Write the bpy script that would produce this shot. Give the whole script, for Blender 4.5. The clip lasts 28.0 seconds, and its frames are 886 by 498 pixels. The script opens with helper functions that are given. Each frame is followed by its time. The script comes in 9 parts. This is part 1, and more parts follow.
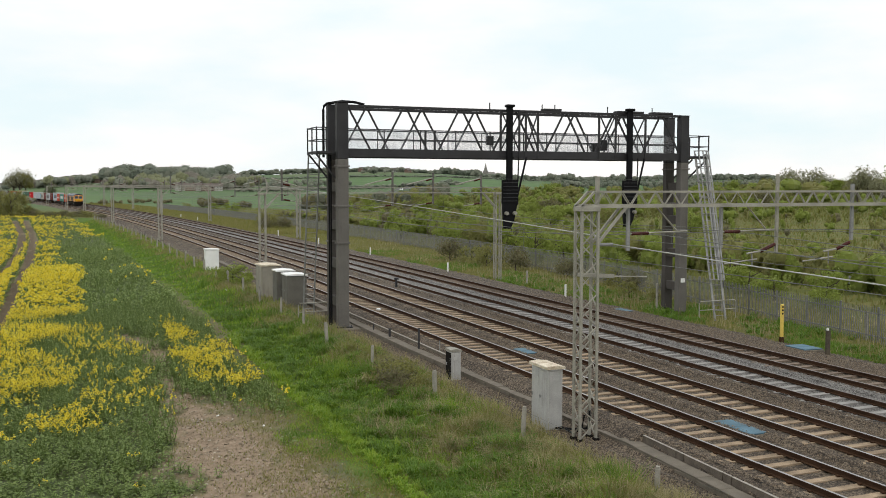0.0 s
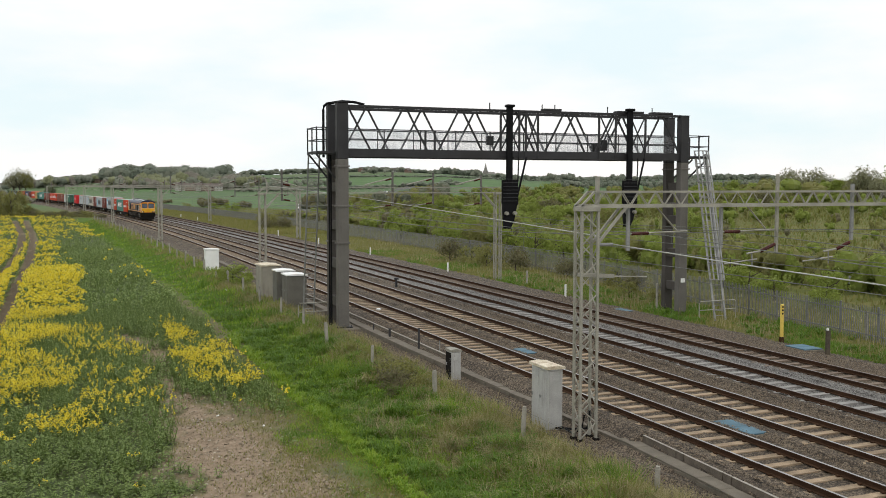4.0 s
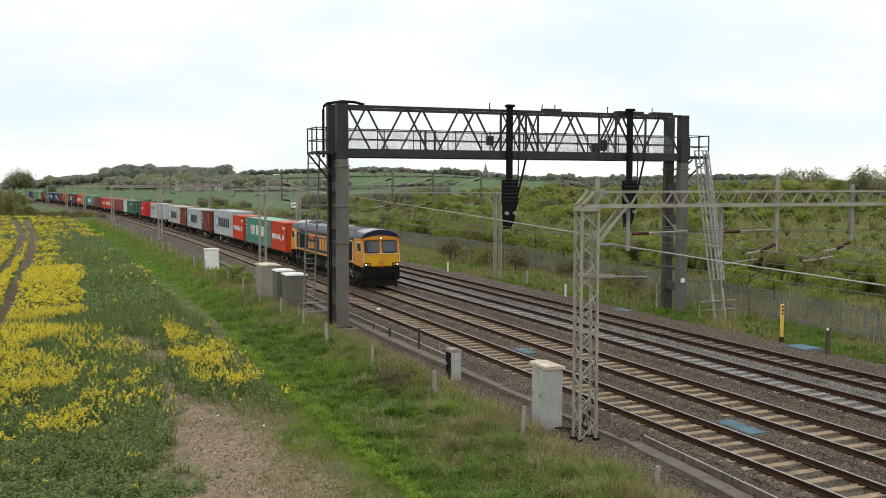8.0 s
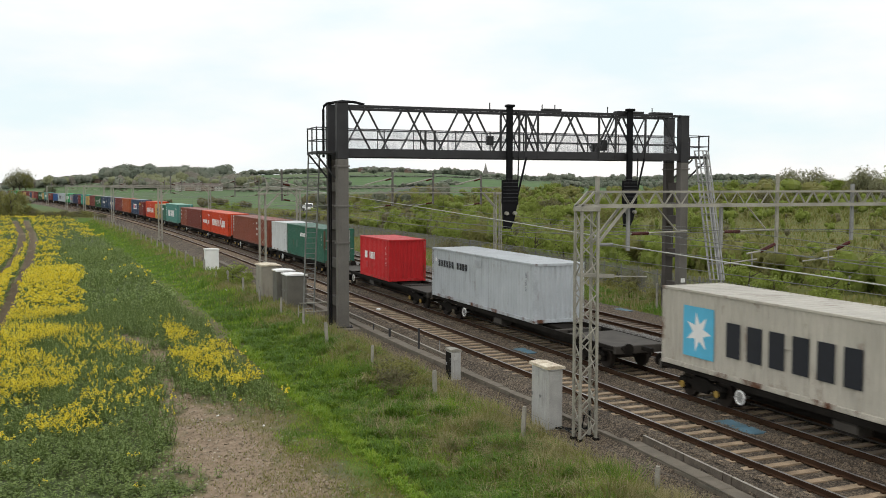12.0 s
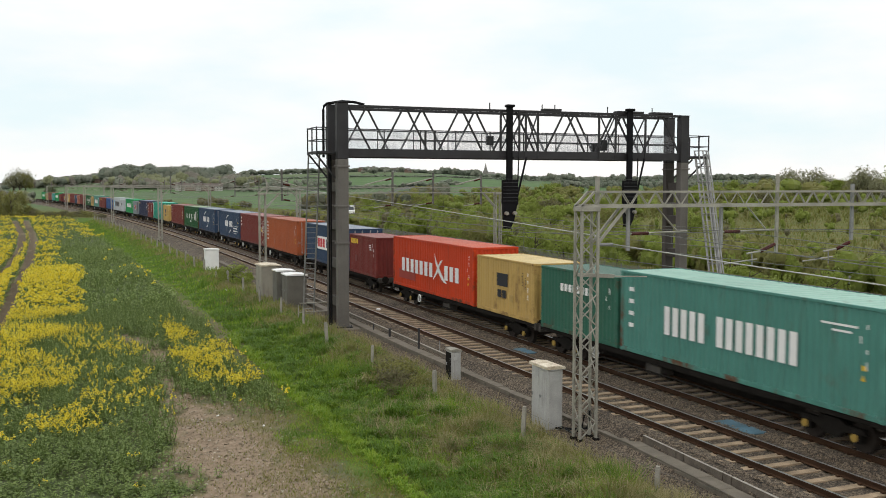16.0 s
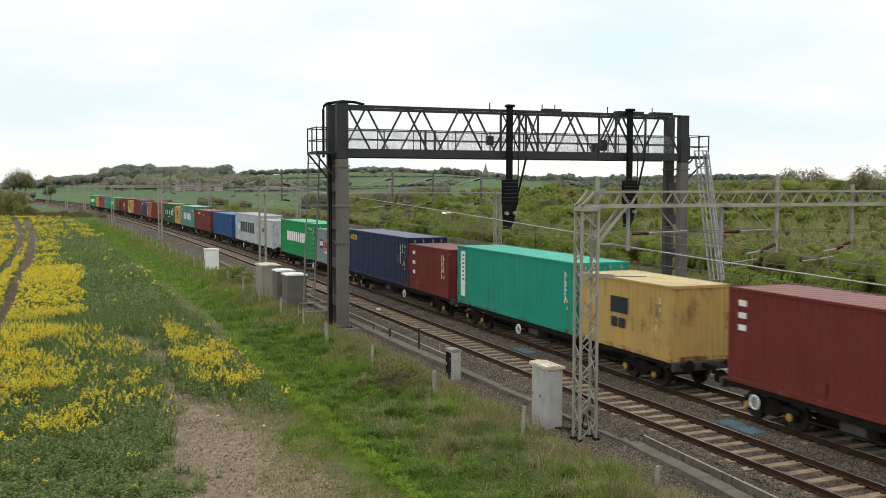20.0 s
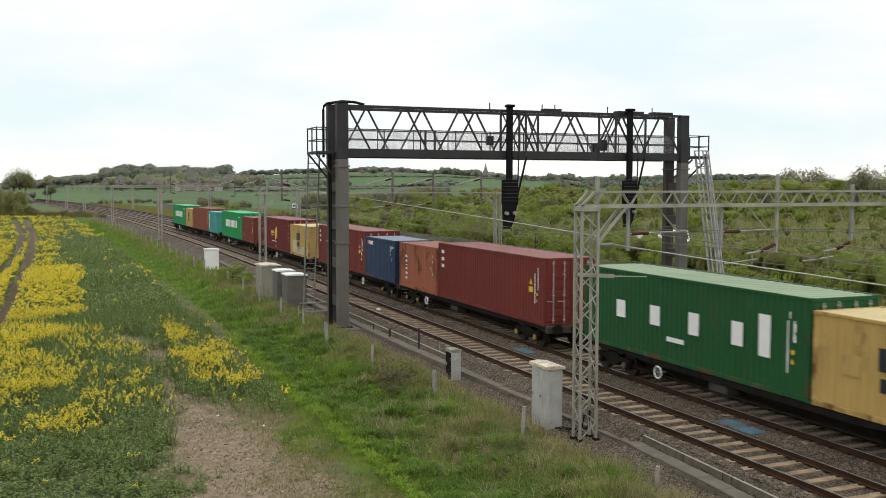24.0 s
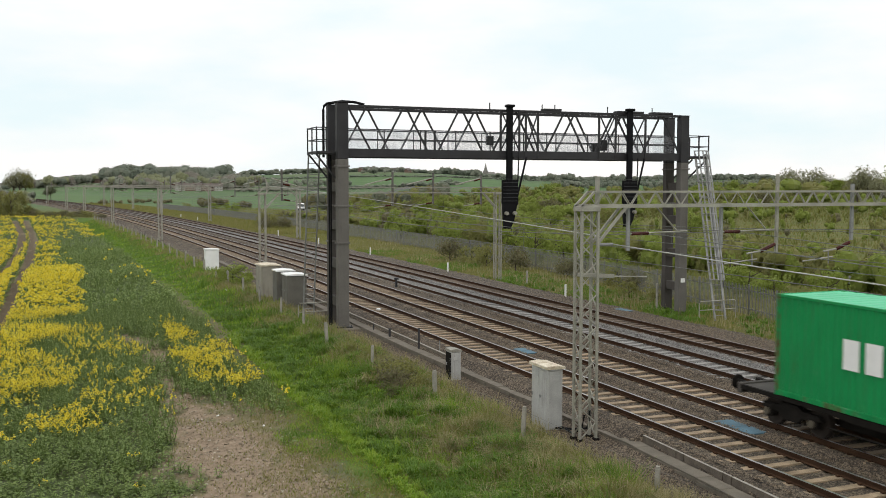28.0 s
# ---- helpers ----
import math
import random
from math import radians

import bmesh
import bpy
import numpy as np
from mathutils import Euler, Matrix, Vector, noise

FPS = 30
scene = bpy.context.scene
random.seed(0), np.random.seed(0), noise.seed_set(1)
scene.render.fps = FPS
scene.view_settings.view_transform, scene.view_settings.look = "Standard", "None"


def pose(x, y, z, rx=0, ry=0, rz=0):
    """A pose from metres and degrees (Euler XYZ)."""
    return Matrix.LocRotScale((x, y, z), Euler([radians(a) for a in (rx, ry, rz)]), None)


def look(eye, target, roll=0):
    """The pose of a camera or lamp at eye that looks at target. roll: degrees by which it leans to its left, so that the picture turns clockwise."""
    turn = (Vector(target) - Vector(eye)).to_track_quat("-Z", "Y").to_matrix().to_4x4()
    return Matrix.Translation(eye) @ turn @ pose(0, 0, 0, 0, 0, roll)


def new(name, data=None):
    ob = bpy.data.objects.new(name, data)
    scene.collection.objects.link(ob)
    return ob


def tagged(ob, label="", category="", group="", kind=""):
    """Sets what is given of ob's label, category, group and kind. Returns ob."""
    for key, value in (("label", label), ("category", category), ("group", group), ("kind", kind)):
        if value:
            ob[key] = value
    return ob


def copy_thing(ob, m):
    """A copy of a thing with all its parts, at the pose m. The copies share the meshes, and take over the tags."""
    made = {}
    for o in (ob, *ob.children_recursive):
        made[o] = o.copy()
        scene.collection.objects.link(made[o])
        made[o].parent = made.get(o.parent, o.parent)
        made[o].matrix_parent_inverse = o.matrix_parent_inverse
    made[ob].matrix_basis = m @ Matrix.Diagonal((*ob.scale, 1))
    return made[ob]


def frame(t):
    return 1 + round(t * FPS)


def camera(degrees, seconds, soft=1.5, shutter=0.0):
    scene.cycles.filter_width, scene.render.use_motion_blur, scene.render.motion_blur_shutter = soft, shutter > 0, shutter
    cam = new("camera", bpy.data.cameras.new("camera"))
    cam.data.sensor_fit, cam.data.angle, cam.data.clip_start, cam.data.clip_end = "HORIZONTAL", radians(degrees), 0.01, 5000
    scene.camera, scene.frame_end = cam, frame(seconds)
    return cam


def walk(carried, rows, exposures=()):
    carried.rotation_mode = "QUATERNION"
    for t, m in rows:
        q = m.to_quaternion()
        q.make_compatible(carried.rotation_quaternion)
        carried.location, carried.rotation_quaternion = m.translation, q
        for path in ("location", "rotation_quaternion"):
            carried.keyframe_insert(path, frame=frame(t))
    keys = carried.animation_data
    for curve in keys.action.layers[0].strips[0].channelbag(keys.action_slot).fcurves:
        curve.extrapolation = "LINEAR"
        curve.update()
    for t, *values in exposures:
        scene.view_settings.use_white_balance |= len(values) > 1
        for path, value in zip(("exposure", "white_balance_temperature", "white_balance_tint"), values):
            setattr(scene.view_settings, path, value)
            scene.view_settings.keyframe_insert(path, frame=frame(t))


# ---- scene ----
# ---------------------------------------------------------------- camera
EYE = Vector((0.0, 0.0, 6.947))
cam = camera(48.7, 28.0, soft=0.9, shutter=0.12)
AIM = look(EYE, EYE + Vector((0.36846, 0.92734, -0.06535)) * 100, 0.06)
walk(cam, [(0.0, AIM), (28.0, AIM)])

# ---------------------------------------------------------------- sky and sun (bright broken overcast)
SUN_EL, SUN_AZ = 56.0, 200.0
world = bpy.data.worlds.new("overcast_sky")
scene.world = world
world.use_nodes = True
wt = world.node_tree
wt.nodes.clear()
w_out = wt.nodes.new("ShaderNodeOutputWorld")
w_bg = wt.nodes.new("ShaderNodeBackground")
w_sky = wt.nodes.new("ShaderNodeTexSky")
w_sky.sky_type = "NISHITA"
w_sky.sun_disc = False
w_sky.sun_elevation = radians(SUN_EL)
w_sky.sun_rotation = radians(SUN_AZ)
w_scale = wt.nodes.new("ShaderNodeVectorMath")
w_scale.operation = "SCALE"
w_scale.inputs["Scale"].default_value = 0.12
wt.links.new(w_sky.outputs[0], w_scale.inputs[0])
w_co = wt.nodes.new("ShaderNodeTexCoord")
w_map = wt.nodes.new("ShaderNodeMapping")
w_map.inputs["Scale"].default_value = (1.0, 1.0, 3.2)
w_noise = wt.nodes.new("ShaderNodeTexNoise")
w_noise.inputs["Scale"].default_value = 2.6
w_noise.inputs["Detail"].default_value = 7.0
w_noise.inputs["Roughness"].default_value = 0.52
w_ramp = wt.nodes.new("ShaderNodeValToRGB")
w_ramp.color_ramp.elements[0].position = 0.36
w_ramp.color_ramp.elements[1].position = 0.54
w_ramp.color_ramp.elements[0].color = (0.82, 0.935, 0.965, 1)
w_ramp.color_ramp.elements[1].color = (1.02, 1.0, 0.985, 1)
w_mix = wt.nodes.new("ShaderNodeMix")
w_mix.data_type = "RGBA"
w_mix.inputs[0].default_value = 0.93
w_cloud = wt.nodes.new("ShaderNodeVectorMath")
w_cloud.operation = "SCALE"
w_cloud.inputs["Scale"].default_value = 1.10
wt.links.new(w_co.outputs["Generated"], w_map.inputs["Vector"])
wt.links.new(w_map.outputs[0], w_noise.inputs["Vector"])
wt.links.new(w_noise.outputs[0], w_ramp.inputs[0])
wt.links.new(w_ramp.outputs[0], w_cloud.inputs[0])
# an overcast sky is brighter overhead than at the horizon
w_sep = wt.nodes.new("ShaderNodeSeparateXYZ")
wt.links.new(w_co.outputs["Generated"], w_sep.inputs[0])
w_rise = wt.nodes.new("ShaderNodeMapRange")
w_rise.inputs["From Min"].default_value, w_rise.inputs["From Max"].default_value = 0.12, 1.0
w_rise.inputs["To Min"].default_value, w_rise.inputs["To Max"].default_value = 1.05, 1.35
wt.links.new(w_sep.outputs["Z"], w_rise.inputs["Value"])
wt.links.new(w_rise.outputs[0], w_cloud.inputs["Scale"])
wt.links.new(w_scale.outputs[0], w_mix.inputs[6])
wt.links.new(w_cloud.outputs[0], w_mix.inputs[7])
wt.links.new(w_mix.outputs[2], w_bg.inputs["Color"])
w_bg.inputs["Strength"].default_value = 1.0
wt.links.new(w_bg.outputs[0], w_out.inputs["Surface"])

sun = new("sun", bpy.data.lights.new("sun", "SUN"))
sun.data.energy = 0.5
sun.data.angle = radians(25)
sun.data.color = (1.0, 0.93, 0.85)
sun_dir = Vector((math.sin(radians(SUN_AZ)) * math.cos(radians(SUN_EL)), math.cos(radians(SUN_AZ)) * math.cos(radians(SUN_EL)), math.sin(radians(SUN_EL))))
sun.matrix_world = look(sun_dir * 100, (0, 0, 0))
scene.view_settings.exposure = 0.0

# ---------------------------------------------------------------- materials
def mat(name, col, rough=0.7, metal=0.0, vary=0.25, scale=3.0, fine=40.0, bump=0.0, dark=None, dirt=0.0, spec=0.3, rust=0.0):
    """Procedural surface: base colour, broad stains, fine grain and relief."""
    m = bpy.data.materials.new(name)
    m.use_nodes = True
    nt = m.node_tree
    b = nt.nodes["Principled BSDF"]
    b.inputs["Roughness"].default_value = rough
    b.inputs["Metallic"].default_value = metal
    b.inputs["Specular IOR Level"].default_value = spec
    co = nt.nodes.new("ShaderNodeTexCoord")
    info = nt.nodes.new("ShaderNodeObjectInfo")
    add = nt.nodes.new("ShaderNodeVectorMath")
    add.operation = "MULTIPLY_ADD"
    add.inputs[1].default_value = (1, 1, 1)
    off = nt.nodes.new("ShaderNodeVectorMath")
    off.operation = "SCALE"
    off.inputs[0].default_value = (31.0, 17.0, 9.0)
    nt.links.new(info.outputs["Random"], off.inputs["Scale"])
    nt.links.new(co.outputs["Object"], add.inputs[0])
    nt.links.new(off.outputs[0], add.inputs[2])
    n1 = nt.nodes.new("ShaderNodeTexNoise")
    n1.inputs["Scale"].default_value = scale
    n1.inputs["Detail"].default_value = 5
    n2 = nt.nodes.new("ShaderNodeTexNoise")
    n2.inputs["Scale"].default_value = fine
    n2.inputs["Detail"].default_value = 3
    for n in (n1, n2):
        nt.links.new(add.outputs[0], n.inputs["Vector"])
    mixn = nt.nodes.new("ShaderNodeMath")
    mixn.operation = "MULTIPLY_ADD"
    mixn.inputs[1].default_value = 0.4
    nt.links.new(n2.outputs[0], mixn.inputs[0])
    sc = nt.nodes.new("ShaderNodeMath")
    sc.operation = "MULTIPLY"
    sc.inputs[1].default_value = 0.6
    nt.links.new(n1.outputs[0], sc.inputs[0])
    nt.links.new(sc.outputs[0], mixn.inputs[2])
    ramp = nt.nodes.new("ShaderNodeValToRGB")
    lo = dark if dark else tuple(c * (1 - vary) for c in col)
    hi = tuple(min(1, c * (1 + vary * 0.7)) for c in col)
    ramp.color_ramp.elements[0].position = 0.33
    ramp.color_ramp.elements[1].position = 0.67
    ramp.color_ramp.elements[0].color = (*lo, 1)
    ramp.color_ramp.elements[1].color = (*hi, 1)
    nt.links.new(mixn.outputs[0], ramp.inputs[0])
    out = ramp.outputs[0]
    if dirt:
        # streaky grime that runs down upright faces
        mp = nt.nodes.new("ShaderNodeMapping")
        mp.inputs["Scale"].default_value = (2.2, 2.2, 0.22)
        n3 = nt.nodes.new("ShaderNodeTexNoise")
        n3.inputs["Scale"].default_value = 2.0
        n3.inputs["Detail"].default_value = 6
        n3.inputs["Roughness"].default_value = 0.7
        nt.links.new(add.outputs[0], mp.inputs["Vector"])
        nt.links.new(mp.outputs[0], n3.inputs["Vector"])
        r3 = nt.nodes.new("ShaderNodeMapRange")
        r3.inputs["From Min"].default_value = 0.52
        r3.inputs["From Max"].default_value = 0.78
        r3.inputs["To Max"].default_value = dirt
        nt.links.new(n3.outputs[0], r3.inputs["Value"])
        mx = nt.nodes.new("ShaderNodeMix")
        mx.data_type = "RGBA"
        mx.inputs[7].default_value = (0.06, 0.045, 0.032, 1)
        nt.links.new(r3.outputs[0], mx.inputs[0])
        nt.links.new(out, mx.inputs[6])
        out = mx.outputs[2]
    if rust:
        # blotches of rust and pale scuffs where the paint has gone
        for sc_, lo_, hi_, amt, tint in ((0.9, 0.62 - 0.10 * rust, 0.70 - 0.08 * rust, rust, (0.105, 0.045, 0.024, 1)), (5.0, 0.66, 0.74, rust * 0.8, (0.085, 0.038, 0.022, 1)), (1.7, 0.60, 0.80, rust * 0.45, (0.46, 0.43, 0.40, 1))):
            mp = nt.nodes.new("ShaderNodeMapping")
            mp.inputs["Location"].default_value = (sc_ * 7, 3.0, sc_)
            mp.inputs["Scale"].default_value = (1.0, 1.0, 0.55)
            n4 = nt.nodes.new("ShaderNodeTexNoise")
            n4.inputs["Scale"].default_value = sc_
            n4.inputs["Detail"].default_value = 8
            n4.inputs["Roughness"].default_value = 0.72
            nt.links.new(add.outputs[0], mp.inputs["Vector"])
            nt.links.new(mp.outputs[0], n4.inputs["Vector"])
            r4 = nt.nodes.new("ShaderNodeMapRange")
            r4.inputs["From Min"].default_value = lo_
            r4.inputs["From Max"].default_value = hi_
            r4.inputs["To Max"].default_value = amt
            nt.links.new(n4.outputs[0], r4.inputs["Value"])
            m4 = nt.nodes.new("ShaderNodeMix")
            m4.data_type = "RGBA"
            m4.inputs[7].default_value = tint
            nt.links.new(r4.outputs[0], m4.inputs[0])
            nt.links.new(out, m4.inputs[6])
            out = m4.outputs[2]
    nt.links.new(out, b.inputs["Base Color"])
    if bump:
        bp = nt.nodes.new("ShaderNodeBump")
        bp.inputs["Strength"].default_value = 0.6
        bp.inputs["Distance"].default_value = bump
        nt.links.new(mixn.outputs[0], bp.inputs["Height"])
        nt.links.new(bp.outputs[0], b.inputs["Normal"])
    return m


def leaf_mat(name, cols, rough=0.6, trans=0.25):
    """Leaves and blades: colour drawn per blade, a little light through them."""
    m = bpy.data.materials.new(name)
    m.use_nodes = True
    nt = m.node_tree
    b = nt.nodes["Principled BSDF"]
    b.inputs["Roughness"].default_value = rough
    b.inputs["Specular IOR Level"].default_value = 0.2
    geo = nt.nodes.new("ShaderNodeNewGeometry")
    ramp = nt.nodes.new("ShaderNodeValToRGB")
    e = ramp.color_ramp.elements
    for i in range(len(cols) - 2):
        e.new(0.5)
    for i, c in enumerate(cols):
        e[i].position = i / (len(cols) - 1)
        e[i].color = (*c, 1)
    nt.links.new(geo.outputs["Random Per Island"], ramp.inputs[0])
    nt.links.new(ramp.outputs[0], b.inputs["Base Color"])
    # leaves curl and face upwards more than their flat pieces do
    up = nt.nodes.new("ShaderNodeVectorMath")
    up.operation = "MULTIPLY_ADD"
    up.inputs[1].default_value = (0.55, 0.55, 0.55)
    up.inputs[2].default_value = (0, 0, 0.55)
    nrm = nt.nodes.new("ShaderNodeVectorMath")
    nrm.operation = "NORMALIZE"
    nt.links.new(geo.outputs["Normal"], up.inputs[0])
    nt.links.new(up.outputs[0], nrm.inputs[0])
    nt.links.new(nrm.outputs[0], b.inputs["Normal"])
    if trans:
        tr = nt.nodes.new("ShaderNodeBsdfTranslucent")
        mx = nt.nodes.new("ShaderNodeMixShader")
        mx.inputs[0].default_value = trans
        nt.links.new(ramp.outputs[0], tr.inputs["Color"])
        nt.links.new(b.outputs[0], mx.inputs[1])
        nt.links.new(tr.outputs[0], mx.inputs[2])
        nt.links.new(mx.outputs[0], nt.nodes["Material Output"].inputs["Surface"])
    return m


def glass_mat(name, col=(0.02, 0.025, 0.03)):
    m = bpy.data.materials.new(name)
    m.use_nodes = True
    b = m.node_tree.nodes["Principled BSDF"]
    b.inputs["Base Color"].default_value = (*col, 1)
    b.inputs["Roughness"].default_value = 0.06
    b.inputs["Specular IOR Level"].default_value = 0.8
    return m


def lamp_mat(name, col, power):
    m = bpy.data.materials.new(name)
    m.use_nodes = True
    b = m.node_tree.nodes["Principled BSDF"]
    b.inputs["Base Color"].default_value = (*col, 1)
    b.inputs["Emission Color"].default_value = (*col, 1)
    b.inputs["Emission Strength"].default_value = power
    return m


M_GALV = mat("galvanised_steel", (0.34, 0.325, 0.275), 0.55, 0.3, 0.3, 2.0, 30)
M_GALV_D = mat("weathered_galvanised_steel", (0.27, 0.27, 0.26), 0.6, 0.2, 0.35, 2.0, 30)
M_TOWER = mat("grey_brown_painted_steel", (0.135, 0.125, 0.112), 0.6, 0.0, 0.22, 0.8, 20, dirt=0.3)
# darker brown for the back columns and batten plates
M_TOWER_D = mat("dark_brown_steel", (0.082, 0.074, 0.067), 0.7, 0.0, 0.25, 0.8, 20, dirt=0.3, spec=0.15)
M_DARK = mat("dark_painted_steel", (0.035, 0.034, 0.036), 0.6, 0.0, 0.3, 1.5, 25)
M_BLACK = mat("matt_black_panel", (0.008, 0.008, 0.009), 0.7, 0.0, 0.3, 2, 30, spec=0.12)
M_MESH = mat("grey_wire_mesh", (0.42, 0.43, 0.45), 0.6, 0.3, 0.2, 2, 30)
M_CONC = mat("grey_concrete", (0.150, 0.130, 0.102), 0.85, 0.0, 0.3, 2.5, 50, bump=0.004, dirt=0.35)
M_CONC_POST = mat("pale_concrete_post", (0.32, 0.30, 0.255), 0.85, 0.0, 0.3, 4, 60, bump=0.004)
M_CAB = mat("pale_grey_cabinet_paint", (0.40, 0.395, 0.375), 0.6, 0.0, 0.22, 2.2, 30, dirt=0.45)
M_CAB_B = mat("beige_cabinet_paint", (0.27, 0.25, 0.205), 0.6, 0.0, 0.2, 1.6, 40, dirt=0.35)
M_CAB_G = mat("grey_green_cabinet_paint", (0.125, 0.118, 0.10), 0.6, 0.0, 0.25, 1.6, 40, dirt=0.4)
M_WHITE = mat("white_paint", (0.80, 0.80, 0.78), 0.5, 0.0, 0.08, 2, 30)
M_RAIL = mat("rusty_rail_steel", (0.050, 0.026, 0.014), 0.85, 0.0, 0.4, 1.2, 30, spec=0.12)
M_RAILTOP = mat("polished_rail_head", (0.36, 0.34, 0.335), 0.35, 0.9, 0.15, 1.5, 30)
M_RAILTOP_D = mat("dull_rail_head", (0.20, 0.17, 0.16), 0.45, 0.7, 0.2, 1.5, 30)
M_SLEEP = mat("tan_concrete_sleeper", (0.315, 0.235, 0.155), 0.85, 0.0, 0.5, 2.5, 40, bump=0.005)
M_SLEEP_G = mat("pale_grey_concrete_sleeper", (0.29, 0.278, 0.26), 0.85, 0.0, 0.3, 2.5, 40, bump=0.005)
M_SLEEP_D = mat("brown_stained_sleeper", (0.19, 0.145, 0.11), 0.85, 0.0, 0.35, 2.5, 40, bump=0.005)
M_BOARD = mat("stained_concrete_board", (0.135, 0.112, 0.088), 0.85, 0.0, 0.45, 3.0, 40, bump=0.005, dirt=0.6)
M_BLUE = mat("blue_grey_pit_cover", (0.085, 0.165, 0.215), 0.7, 0.0, 0.35, 2, 30)
M_YELLOW = mat("yellow_post_paint", (0.66, 0.48, 0.10), 0.55, 0.0, 0.15, 3, 30)
M_INSUL = mat("brown_glazed_insulator", (0.065, 0.016, 0.011), 0.25, 0.0, 0.2, 3, 30)
M_WIRE = mat("weathered_copper_wire", (0.16, 0.165, 0.15), 0.6, 0.3, 0.2, 3, 30)
M_CABLE = mat("pale_aluminium_cable", (0.45, 0.45, 0.41), 0.5, 0.4, 0.2, 3, 30)
M_PALIS = mat("palisade_galvanised", (0.21, 0.21, 0.20), 0.6, 0.3, 0.3, 2, 30)
M_BARK = mat("grey_brown_bark", (0.09, 0.075, 0.055), 0.9, 0.0, 0.4, 6, 60, bump=0.01)
M_DECK = mat("grimy_brown_grey_deck", (0.062, 0.055, 0.047), 0.8, 0.0, 0.35, 2, 30)
M_UNDER = mat("grimy_black_underframe", (0.015, 0.0130, 0.011), 0.9, 0.0, 0.5, 3, 30, spec=0.08)
M_WHEEL = mat("dark_rusty_wheel", (0.028, 0.021, 0.016), 0.7, 0.2, 0.35, 3, 30)


